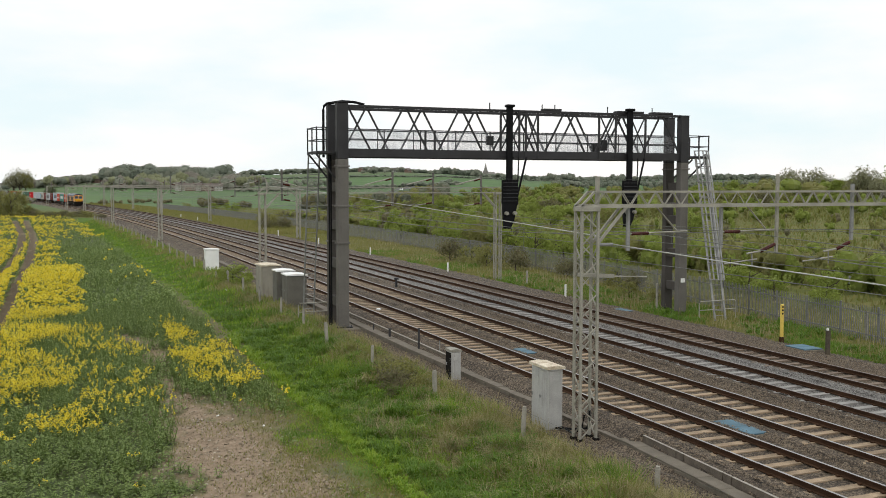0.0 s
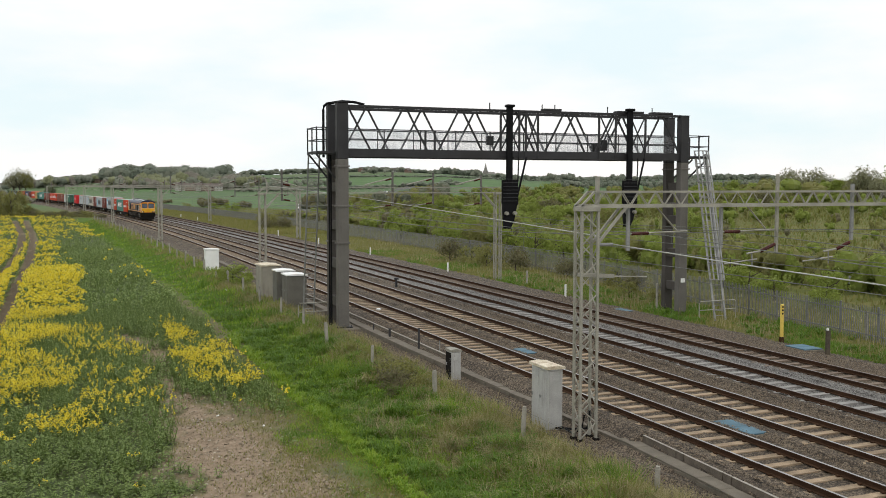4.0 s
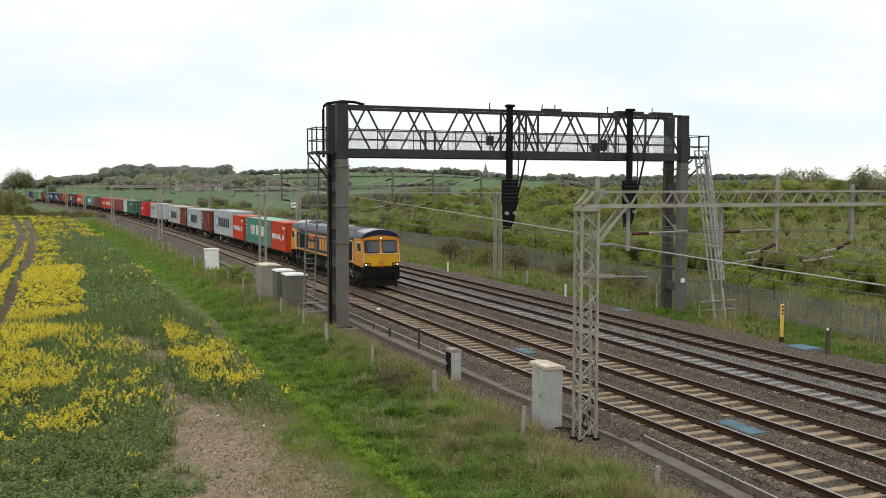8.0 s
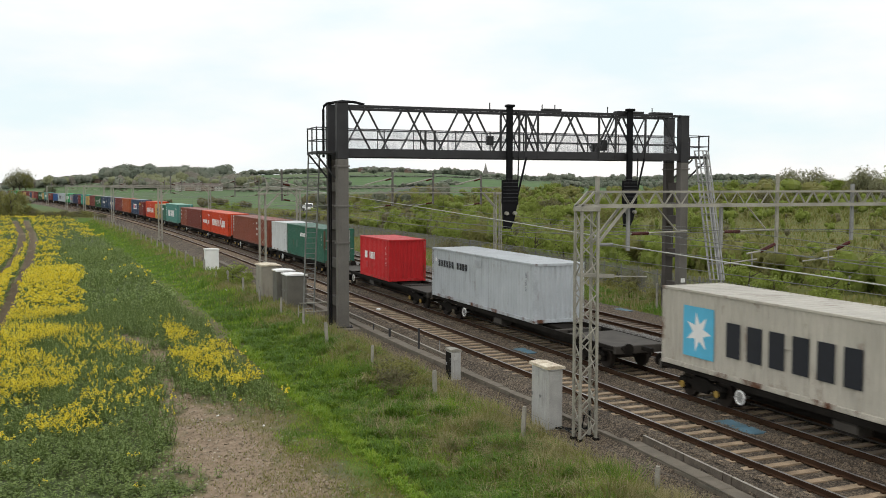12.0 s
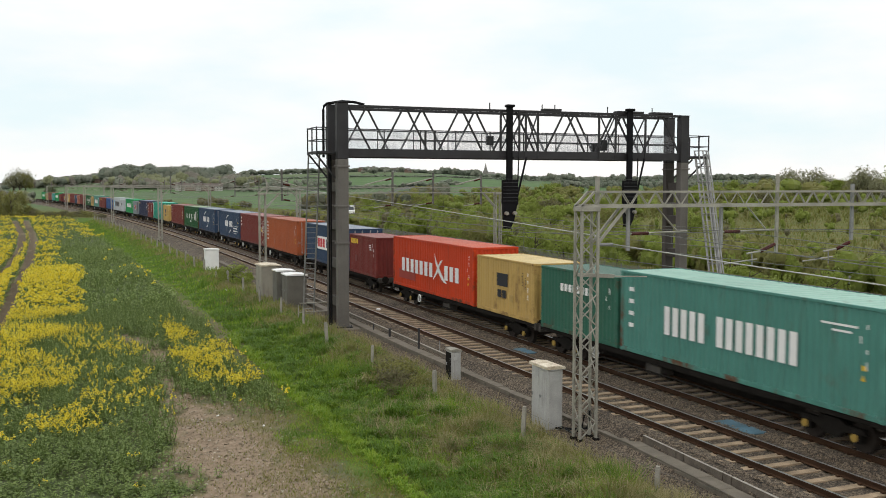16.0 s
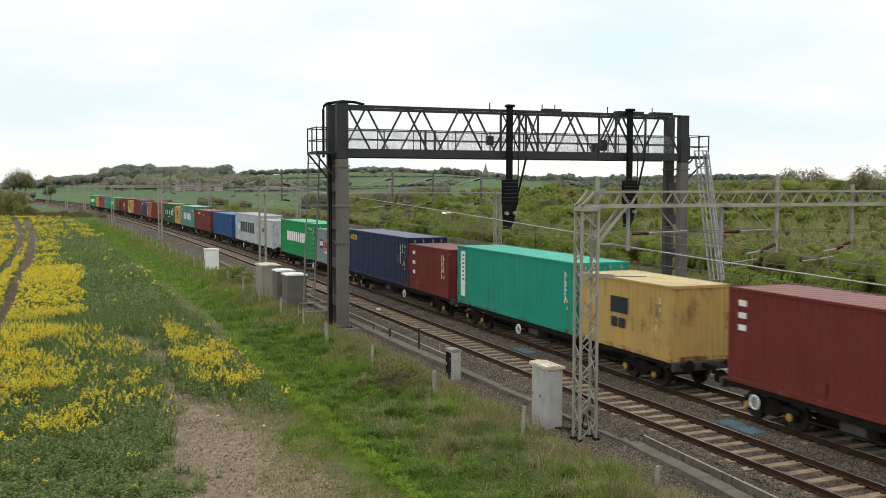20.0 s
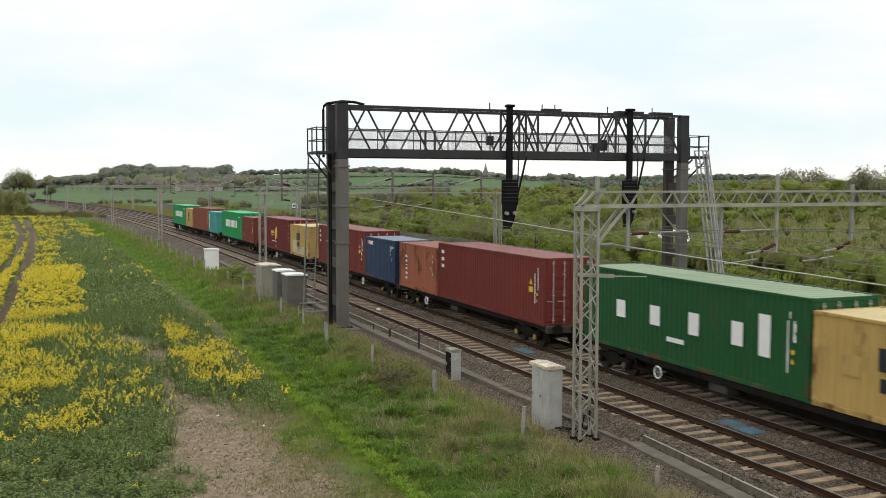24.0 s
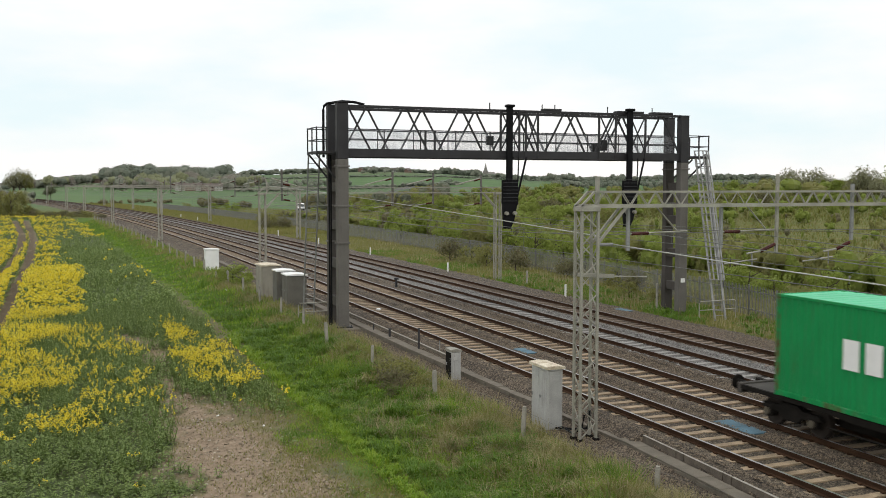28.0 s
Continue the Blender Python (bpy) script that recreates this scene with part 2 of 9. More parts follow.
# ---------------------------------------------------------------- mesh building
class Build:
    """Collects faces for one mesh."""

    def __init__(self):
        self.v, self.f, self.mi = [], [], []

    def poly(self, pts, m=0):
        n = len(self.v)
        self.v += [tuple(p) for p in pts]
        self.f.append(tuple(range(n, n + len(pts))))
        self.mi.append(m)

    def box(self, x0, x1, y0, y1, z0, z1, m=0):
        n = len(self.v)
        self.v += [(x, y, z) for z in (z0, z1) for y in (y0, y1) for x in (x0, x1)]
        for q in ((0, 2, 3, 1), (4, 5, 7, 6), (0, 1, 5, 4), (2, 6, 7, 3), (0, 4, 6, 2), (1, 3, 7, 5)):
            self.f.append(tuple(n + i for i in q))
            self.mi.append(m)
        return self

    def cbox(self, x0, x1, y0, y1, z0, z1, b=0.02, m=0):
        """Box with chamfered edges."""
        b = min(b, (x1 - x0) * 0.45, (y1 - y0) * 0.45, (z1 - z0) * 0.45)
        n = len(self.v)
        c = ((x0, x1), (y0, y1), (z0, z1))
        idx = {}
        for ix in (0, 1):
            for iy in (0, 1):
                for iz in (0, 1):
                    s = (ix, iy, iz)
                    for ax in range(3):
                        p = []
                        for k in range(3):
                            d = 0 if k == ax else b
                            p.append(c[k][s[k]] + (d if s[k] == 0 else -d))
                        idx[s, ax] = len(self.v)
                        self.v.append(tuple(p))
        def face(*k):
            self.f.append(tuple(idx[i] for i in k))
            self.mi.append(m)
        for ax in range(3):
            o = [k for k in range(3) if k != ax]
            for sv in (0, 1):
                ring = []
                for (p, q) in ((0, 0), (1, 0), (1, 1), (0, 1)):
                    s = [0, 0, 0]
                    s[ax], s[o[0]], s[o[1]] = sv, p, q
                    ring.append((tuple(s), ax))
                face(*(ring if (sv == 1) == (ax != 1) else ring[::-1]))
            for p in (0, 1):
                for q in (0, 1):
                    a, d = [0, 0, 0], [0, 0, 0]
                    a[o[0]], a[o[1]], d[o[0]], d[o[1]] = p, q, p, q
                    a[ax], d[ax] = 0, 1
                    a, d = tuple(a), tuple(d)
                    ring = [(a, o[0]), (d, o[0]), (d, o[1]), (a, o[1])]
                    face(*(ring if ((p == q) != (ax == 1)) else ring[::-1]))
        for s in ((i, j, k) for i in (0, 1) for j in (0, 1) for k in (0, 1)):
            ring = [(s, 0), (s, 1), (s, 2)]
            face(*(ring if sum(s) % 2 == 1 else ring[::-1]))
        return self

    def tube(self, p, q, r, n=8, r2=None, cap=True, m=0):
        p, q = Vector(p), Vector(q)
        d = (q - p).normalized()
        a = d.cross(Vector((0, 0, 1)) if abs(d.z) < 0.9 else Vector((1, 0, 0))).normalized()
        b = d.cross(a)
        r2 = r if r2 is None else r2
        k = len(self.v)
        for c, rr in ((p, r), (q, r2)):
            for i in range(n):
                t = 2 * math.pi * i / n
                self.v.append(tuple(c + (a * math.cos(t) + b * math.sin(t)) * rr))
        for i in range(n):
            j = (i + 1) % n
            self.f.append((k + i, k + j, k + n + j, k + n + i))
            self.mi.append(m)
        if cap:
            self.f.append(tuple(k + i for i in range(n))[::-1])
            self.f.append(tuple(k + n + i for i in range(n)))
            self.mi += [m, m]
        return self

    def bar(self, p, q, w, h, m=0):
        """Rectangular bar from p to q; h goes upwards where it can."""
        p, q = Vector(p), Vector(q)
        d = (q - p).normalized()
        a = d.cross(Vector((0, 0, 1)) if abs(d.z) < 0.95 else Vector((0, 1, 0))).normalized() * (w / 2)
        b = d.cross(a).normalized() * (h / 2)
        k = len(self.v)
        for c in (p, q):
            for sa, sb in ((-1, -1), (1, -1), (1, 1), (-1, 1)):
                self.v.append(tuple(c + a * sa + b * sb))
        for q4 in ((0, 1, 2, 3), (7, 6, 5, 4), (0, 4, 5, 1), (1, 5, 6, 2), (2, 6, 7, 3), (3, 7, 4, 0)):
            self.f.append(tuple(k + i for i in q4))
            self.mi.append(m)
        return self

    def wire(self, pts, r, n=5, m=0):
        """A round wire through the points, one unbroken skin."""
        P = [Vector(p) for p in pts]
        k0 = len(self.v)
        for i, p in enumerate(P):
            d = (P[min(i + 1, len(P) - 1)] - P[max(i - 1, 0)]).normalized()
            a = d.cross(Vector((0, 0, 1)) if abs(d.z) < 0.95 else Vector((1, 0, 0))).normalized()
            b = d.cross(a)
            for j in range(n):
                t = 2 * math.pi * j / n
                self.v.append(tuple(p + (a * math.cos(t) + b * math.sin(t)) * r))
        for i in range(len(P) - 1):
            for j in range(n):
                q = (j + 1) % n
                self.f.append((k0 + i * n + j, k0 + i * n + q, k0 + (i + 1) * n + q, k0 + (i + 1) * n + j))
                self.mi.append(m)
        return self

    def zigzag(self, pts, along, normal, r, m=0):
        """Lacing bar bent to and fro through the points, one unbroken skin."""
        a, nn = Vector(along).normalized() * r, Vector(normal).normalized() * (r * 0.7)
        k0 = len(self.v)
        for p in pts:
            p = Vector(p)
            self.v += [tuple(p - a - nn), tuple(p + a - nn), tuple(p + a + nn), tuple(p - a + nn)]
        for i in range(len(pts) - 1):
            for j in range(4):
                q = (j + 1) % 4
                self.f.append((k0 + i * 4 + j, k0 + i * 4 + q, k0 + i * 4 + 4 + q, k0 + i * 4 + 4 + j))
                self.mi.append(m)
        return self

    def extrude(self, outline, axis, a, b, m=0, cap=True):
        """A closed outline of (u, w) pushed along x, y or z from a to b."""
        def at(u, w, t):
            return {"x": (t, u, w), "y": (u, t, w), "z": (u, w, t)}[axis]
        k, n = len(self.v), len(outline)
        self.v += [at(u, w, a) for u, w in outline] + [at(u, w, b) for u, w in outline]
        for i in range(n):
            j = (i + 1) % n
            self.f.append((k + i, k + j, k + n + j, k + n + i))
            self.mi.append(m)
        if cap:
            self.f.append(tuple(k + i for i in range(n))[::-1])
            self.f.append(tuple(k + n + i for i in range(n)))
            self.mi += [m, m]
        return self

    def mesh(self, name, mats, smooth=False):
        me = bpy.data.meshes.new(name)
        me.from_pydata(self.v, [], self.f)
        for m in mats:
            me.materials.append(m)
        if len(mats) > 1:
            me.polygons.foreach_set("material_index", self.mi)
        bm = bmesh.new()
        bm.from_mesh(me)
        bmesh.ops.recalc_face_normals(bm, faces=bm.faces)
        bm.to_mesh(me)
        bm.free()
        if smooth:
            me.polygons.foreach_set("use_smooth", [True] * len(me.polygons))
        return me


def part(name, b, material, parent, label="", smooth=False):
    """Links a Build (or a ready mesh) as one mesh object under a thing or part."""
    mats = material if isinstance(material, (list, tuple)) else [material]
    me = b.mesh(name, mats, smooth) if isinstance(b, Build) else b
    ob = new(name, me)
    if isinstance(b, bpy.types.Mesh) and not isinstance(material, (list, tuple)) and material is not None:
        ob.material_slots[0].link = "OBJECT"
        ob.material_slots[0].material = material
    if parent is not None:
        ob.parent = parent
    if label:
        ob["label"] = label
    return ob


def thing(name, m, label, category, group="", kind=""):
    ob = new(name)
    ob.empty_display_size = 0.3
    ob.matrix_basis = m
    return tagged(ob, label, category, group, kind)


def fast_mesh(name, verts, loops, size, mats, mi=None):
    """Mesh straight from arrays: loops is a flat index array of polygons of one size."""
    me = bpy.data.meshes.new(name)
    verts = np.asarray(verts, dtype=np.float32).reshape(-1, 3)
    loops = np.asarray(loops, dtype=np.int32).ravel()
    n = len(loops) // size
    me.vertices.add(len(verts))
    me.vertices.foreach_set("co", verts.ravel())
    me.loops.add(len(loops))
    me.loops.foreach_set("vertex_index", loops)
    me.polygons.add(n)
    me.polygons.foreach_set("loop_start", np.arange(n, dtype=np.int32) * size)
    for m in mats:
        me.materials.append(m)
    if mi is not None:
        me.polygons.foreach_set("material_index", np.asarray(mi, dtype=np.int32))
    me.update(calc_edges=True)
    return me


# ---------------------------------------------------------------- the line of the railway
BEND_FROM, BEND = 62.0, 0.0001724
TRACKS = (17.02, 20.25, 23.86, 27.10)


def bend(s):
    return -BEND * max(s - BEND_FROM, 0.0) ** 2


def along(x0, s, z=0.0):
    """The place and heading at s metres up the line, x0 metres across."""
    a = math.asin(min(0.9, 2 * BEND * max(s - BEND_FROM, 0.0)))
    return pose(x0 + bend(s), s, z, 0, 0, math.degrees(a))
# ---------------------------------------------------------------- ground
def smooth(a, b, t):
    t = np.clip((t - a) / (b - a), 0, 1)
    return t * t * (3 - 2 * t)


def wave(x, y, s, k=0.0):
    return np.sin(x * s + 1.7 + k) * np.cos(y * s * 1.13 + 0.6 + k) + 0.5 * np.sin(x * s * 2.3 + y * s * 1.9 + k)


def land(x, y):
    """Height of the ground; rail level is 0."""
    x, y = np.asarray(x, float), np.asarray(y, float)
    b = -BEND * np.maximum(np.minimum(y, 1500.0) - BEND_FROM, 0) ** 2
    u = x - b                                   # metres across, following the bend
    z = -1.12 + 0.50 * smooth(9.0, 12.2, u)
    z = z - 0.12 * smooth(30.0, 33.0, u)
    z = z + 0.05 * wave(x, y, 0.55) * smooth(12.5, 8.0, u) + 0.03 * wave(x, y, 1.7, 2.0) * (smooth(13.4, 11.0, u) + smooth(30.5, 33.0, u))
    bank = smooth(8.6, 9.6, u) * smooth(13.8, 13.0, u) * (y < 120)
    z = z + bank * (0.10 * wave(x, y, 2.3, 1.0) + 0.06 * wave(x, y, 4.9, 3.0))
    r = np.hypot(x, y)
    az = np.degrees(np.arctan2(x, y))
    z = z + (1.3 * smooth(44.0, 75.0, u) + 0.35 * wave(x, y, 0.07) * smooth(40.0, 90.0, u)) * (0.1 + 0.9 * smooth(13.0, 18.0, az))
    # low hills all round
    far = smooth(520.0, 1500.0, r)
    hill = 20.0 + 5.0 * np.sin(az * 0.13 + 0.4) + 3.0 * np.sin(az * 0.31 + 2.0)
    hill = hill - 9.0 * smooth(33.0, 47.0, az) - 17.0 * smooth(4.5, -1.5, az)
    z = z + hill * far * (0.9 + 0.1 * wave(x, y, 0.006))
    east = smooth(17.0, 25.0, az)
    z = z - 4.0 * smooth(120.0, 400.0, r) * smooth(60.0, 140.0, u) * (1 - far) * (1 - east)
    # the rough ground climbs to a low scrubby ridge
    z = z + 3.5 * smooth(62.0, 190.0, u) * east * (1 - far)
    return z


def field_mat():
    """One sheet of land: crop stubble soil, rough grass and far fields told apart by place."""
    m = bpy.data.materials.new("land")
    m.use_nodes = True
    nt = m.node_tree
    N, L = nt.nodes.new, nt.links.new
    b = nt.nodes["Principled BSDF"]
    b.inputs["Roughness"].default_value = 0.9
    b.inputs["Specular IOR Level"].default_value = 0.15
    geo = N("ShaderNodeNewGeometry")
    def noise_of(scale, detail=5, rough=0.55):
        n = N("ShaderNodeTexNoise")
        n.inputs["Scale"].default_value = scale
        n.inputs["Detail"].default_value = detail
        n.inputs["Roughness"].default_value = rough
        L(geo.outputs["Position"], n.inputs["Vector"])
        return n
    def ramp_of(src, stops):
        r = N("ShaderNodeValToRGB")
        e = r.color_ramp.elements
        for _ in range(len(stops) - 2):
            e.new(0.5)
        for i, (p, c) in enumerate(stops):
            e[i].position, e[i].color = p, (*c, 1)
        L(src, r.inputs[0])
        return r
    near = ramp_of(noise_of(0.5, 8, 0.7).outputs[0], [(0.30, (0.075, 0.085, 0.022)), (0.48, (0.110, 0.120, 0.032)), (0.60, (0.145, 0.138, 0.048)), (0.75, (0.190, 0.155, 0.074))])
    # distant fields, their greens lifted and blued a little to paint in haze
    vor = N("ShaderNodeTexVoronoi")
    vor.inputs["Scale"].default_value = 0.0042
    L(geo.outputs["Position"], vor.inputs["Vector"])
    sep = N("ShaderNodeSeparateColor")
    L(vor.outputs["Color"], sep.inputs[0])
    fields = ramp_of(sep.outputs[0], [(0.0, (0.084, 0.130, 0.058)), (0.3, (0.090, 0.160, 0.058)), (0.55, (0.116, 0.142, 0.076)), (0.8, (0.090, 0.150, 0.068)), (1.0, (0.140, 0.150, 0.088))])
    fine = noise_of(0.03, 6)
    fm = N("ShaderNodeMix")
    fm.data_type, fm.blend_type = "RGBA", "MULTIPLY"
    fm.inputs[0].default_value = 0.6
    fr = ramp_of(fine.outputs[0], [(0.3, (0.6, 0.65, 0.6)), (0.7, (1.15, 1.1, 1.05))])
    L(fields.outputs[0], fm.inputs[6])
    L(fr.outputs[0], fm.inputs[7])
    cov = N("ShaderNodeVertexColor")
    cov.layer_name = "cover"
    cs = N("ShaderNodeSeparateColor")
    L(cov.outputs["Color"], cs.inputs[0])
    last = near.outputs[0]
    # cover alpha blends in dark brown: painted rut shade and the brown dirt path
    rut_shade_dirt = N("ShaderNodeMix")
    rut_shade_dirt.data_type = "RGBA"
    L(cov.outputs["Alpha"], rut_shade_dirt.inputs[0])
    soil = ramp_of(noise_of(3.0, 8, 0.7).outputs[0], [(0.3, (0.165, 0.122, 0.080)), (0.55, (0.275, 0.208, 0.145)), (0.75, (0.36, 0.285, 0.205))])
    lush = ramp_of(noise_of(1.1, 7, 0.7).outputs[0], [(0.3, (0.045, 0.085, 0.010)), (0.55, (0.075, 0.135, 0.016)), (0.75, (0.13, 0.165, 0.036))])
    crop = ramp_of(noise_of(1.4, 7, 0.7).outputs[0], [(0.3, (0.050, 0.066, 0.028)), (0.55, (0.085, 0.105, 0.045)), (0.75, (0.14, 0.13, 0.075))])
    for ch, src in ((2, crop), (1, lush), (0, soil)):
        q = N("ShaderNodeMix")
        q.data_type = "RGBA"
        L(cs.outputs[ch], q.inputs[0])
        L(last, q.inputs[6])
        L(src.outputs[0], q.inputs[7])
        last = q.outputs[2]
    rut_shade_dirt.inputs[6].default_value = (0.085, 0.062, 0.038, 1)
    L(last, rut_shade_dirt.inputs[7])
    last = rut_shade_dirt.outputs[2]
    ln = N("ShaderNodeVectorMath")
    ln.operation = "LENGTH"
    L(geo.outputs["Position"], ln.inputs[0])
    mr = N("ShaderNodeMapRange")
    mr.inputs["From Min"].default_value, mr.inputs["From Max"].default_value = 270, 380
    L(ln.outputs["Value"], mr.inputs["Value"])
    mx = N("ShaderNodeMix")
    mx.data_type = "RGBA"
    L(mr.outputs[0], mx.inputs[0])
    L(last, mx.inputs[6])
    L(fm.outputs[2], mx.inputs[7])
    L(mx.outputs[2], b.inputs["Base Color"])
    bp = N("ShaderNodeBump")
    bp.inputs["Strength"].default_value = 0.5
    bp.inputs["Distance"].default_value = 0.08
    L(noise_of(7.0, 9, 0.8).outputs[0], bp.inputs["Height"])
    L(bp.outputs[0], b.inputs["Normal"])
    return m


M_LAND = field_mat()
rr = np.concatenate([[0.5], np.geomspace(3, 15, 14), np.arange(15.5, 62, 0.4), np.geomspace(62.5, 260, 150), np.geomspace(263, 4600, 90)])
aa = np.radians(np.concatenate([np.arange(-20, 62, 0.35), np.arange(62, 340, 4.0)]))
A2, R2 = np.meshgrid(aa, rr)
GX, GY = R2 * np.sin(A2), R2 * np.cos(A2)
gv = np.stack([GX, GY, land(GX, GY)], -1).reshape(-1, 3)
nr, na = len(rr), len(aa)
ii, jj = np.meshgrid(np.arange(nr - 1), np.arange(na), indexing="ij")
j2 = (jj + 1) % na
gl = np.stack([ii * na + jj, (ii + 1) * na + jj, (ii + 1) * na + j2, ii * na + j2], -1).reshape(-1)
g_me = fast_mesh("ground", gv, gl, 4, [M_LAND])
g_me.polygons.foreach_set("use_smooth", [True] * len(g_me.polygons))
ground = tagged(new("ground", g_me), "rough grass, crop land and low green hills", "ground", "", "structure")
cap_b = Build()
cap_b.poly([(0.5 * math.sin(a), 0.5 * math.cos(a), float(land(0, 0)) - 0.01) for a in np.radians(np.arange(0, 360, 30))])
part("ground_patch", cap_b, M_LAND, ground)

# ---------------------------------------------------------------- ballast, sleepers, rails
def ballast_mat(name, c0, c1, c2):
    m = bpy.data.materials.new(name)
    m.use_nodes = True
    nt = m.node_tree
    N, L = nt.nodes.new, nt.links.new
    b = nt.nodes["Principled BSDF"]
    b.inputs["Roughness"].default_value = 0.9
    geo = N("ShaderNodeNewGeometry")
    vor = N("ShaderNodeTexVoronoi")
    vor.inputs["Scale"].default_value = 24.0
    L(geo.outputs["Position"], vor.inputs["Vector"])
    sep = N("ShaderNodeSeparateColor")
    L(vor.outputs["Color"], sep.inputs[0])
    n = N("ShaderNodeTexNoise")
    n.inputs["Scale"].default_value = 0.9
    n.inputs["Detail"].default_value = 6
    L(geo.outputs["Position"], n.inputs["Vector"])
    mix = N("ShaderNodeMath")
    mix.operation = "MULTIPLY_ADD"
    mix.inputs[1].default_value = 0.55
    hf = N("ShaderNodeMath")
    hf.operation = "MULTIPLY"
    hf.inputs[1].default_value = 0.45
    L(n.outputs[0], hf.inputs[0])
    L(sep.outputs[0], mix.inputs[0])
    L(hf.outputs[0], mix.inputs[2])
    r = N("ShaderNodeValToRGB")
    e = r.color_ramp.elements
    e.new(0.5)
    for i, (p, c) in enumerate(((0.15, c0), (0.45, c1), (0.8, c2))):
        e[i].position, e[i].color = p, (*c, 1)
    L(mix.outputs[0], r.inputs[0])
    L(r.outputs[0], b.inputs["Base Color"])
    bp = N("ShaderNodeBump")
    bp.inputs["Strength"].default_value = 0.9
    bp.inputs["Distance"].default_value = 0.05
    L(vor.outputs["Distance"], bp.inputs["Height"])
    bp.invert = True
    L(bp.outputs[0], b.inputs["Normal"])
    return m


M_BAL = ballast_mat("weathered_brown_ballast", (0.012, 0.0085, 0.0055), (0.056, 0.040, 0.026), (0.215, 0.168, 0.116))
M_BAL_N = ballast_mat("clean_grey_ballast", (0.036, 0.033, 0.030), (0.112, 0.104, 0.096), (0.31, 0.30, 0.28))


def bed_height(u):
    """Height of the stone bed across the line."""
    if u < 15.55:
        return -0.57 + (u - 14.75) / (15.55 - 14.75) * 0.40 if u > 14.75 else -0.57 - max(0.0, 13.75 - u) * 0.8
    if u > 28.5:
        return -0.22 - (u - 28.5) * 0.105
    for c in TRACKS:
        if abs(u - c) < 0.74:
            return -0.215
        if abs(u - c) < 0.96:
            return -0.180
        if abs(u - c) < 1.42:
            return -0.153
    return -0.235


def bed(name, u0, u1, material, label):
    us = np.arange(u0, u1 + 1e-6, 0.11)
    us[-1] = u1
    ss = np.concatenate([np.arange(-12, 12, 1.0), np.arange(12, 62, 0.14), np.geomspace(62, 1100, 220)])
    S, U = np.meshgrid(ss, us, indexing="ij")
    rng = np.random.default_rng(int(u0 * 10))
    Z = np.vectorize(bed_height)(U) + rng.normal(0, 0.013, U.shape) * (S < 90)
    for c in TRACKS:                  # further off the stones lie almost level with the sleepers
        Z = np.where(np.abs(U - c) < 0.96, np.maximum(Z, -0.215 + 0.036 * smooth(45, 80, S)), Z)
    if u0 < 15:                       # the near boards hold the shoulder back from the trough
        line = 15.56 - 0.052 * (23.5 - S)
        near = S < 23.6
        Z = np.where(near & (U > line) & (U < 15.66), -0.205, Z)
        Z = np.where(near & (U <= line) & (U > 14.5), -0.44 + 0.35 * (Z + 0.3) * (U < 14.8), Z)
    X = U - BEND * np.maximum(S - BEND_FROM, 0) ** 2
    vv = np.stack([X, S + rng.normal(0, 0.02, S.shape) * (S < 62), Z], -1).reshape(-1, 3)
    n, k = S.shape
    a, b = np.meshgrid(np.arange(n - 1), np.arange(k - 1), indexing="ij")
    lp = np.stack([a * k + b, a * k + b + 1, (a + 1) * k + b + 1, (a + 1) * k + b], -1).reshape(-1)
    return tagged(new(name, fast_mesh(name, vv, lp, 4, [material])), label, "ballast", "", "structure")


bed("ballast", 13.55, 18.62, M_BAL, "weathered brown stone ballast under the railway track")
bed("ballast", 18.62, 22.98, M_BAL, "weathered brown stone ballast under the railway track")
bed("ballast", 22.98, 26.16, M_BAL_N, "clean pale grey stone ballast under the railway track")
bed("ballast", 26.16, 32.95, M_BAL, "weathered brown stone ballast under the railway track")

RAIL_PROFILE = ((-0.07, -0.159), (0.07, -0.159), (0.07, -0.148), (0.012, -0.125), (0.010, -0.045), (0.035, -0.036), (0.035, -0.004), (0.030, 0.0),
                (-0.030, 0.0), (-0.035, -0.004), (-0.035, -0.036), (-0.010, -0.045), (-0.012, -0.125), (-0.07, -0.148))
RAIL_S = [-12, 0, 15, 30, 45, 62] + [62 + 9 * i for i in range(1, 40)] + [430 + 30 * i for i in range(1, 20)]


def rail(x0, parent, top):
    b = Build()
    n = len(RAIL_PROFILE)
    for s in RAIL_S:
        c = bend(s)
        b.v += [(x0 + u + c, s, w) for u, w in RAIL_PROFILE]
    for k in range(len(RAIL_S) - 1):
        for i in range(n):
            j = (i + 1) % n
            b.f.append((k * n + i, k * n + j, (k + 1) * n + j, (k + 1) * n + i))
            b.mi.append(1 if i in (6, 7, 8) else 0)
    return part("rail", b, [M_RAIL, top], parent)


def sleeper_mesh(material):
    b = Build()
    prof = [(-1.25, -0.36), (1.25, -0.36), (1.25, -0.20), (1.18, -0.162), (0.45, -0.166), (0.25, -0.172), (-0.25, -0.172), (-0.45, -0.166), (-1.18, -0.162), (-1.25, -0.20)]
    b.extrude(prof, "y", -0.125, 0.125)
    return b.mesh("sleeper", [material])


def clip_mesh():
    b = Build()
    for x in (-0.7525, 0.7525):
        for d in (-0.10, 0.10):
            b.cbox(x + d - 0.045, x + d + 0.045, -0.05, 0.05, -0.165, -0.118, 0.012)
    return b.mesh("rail_clips", [M_RAIL])


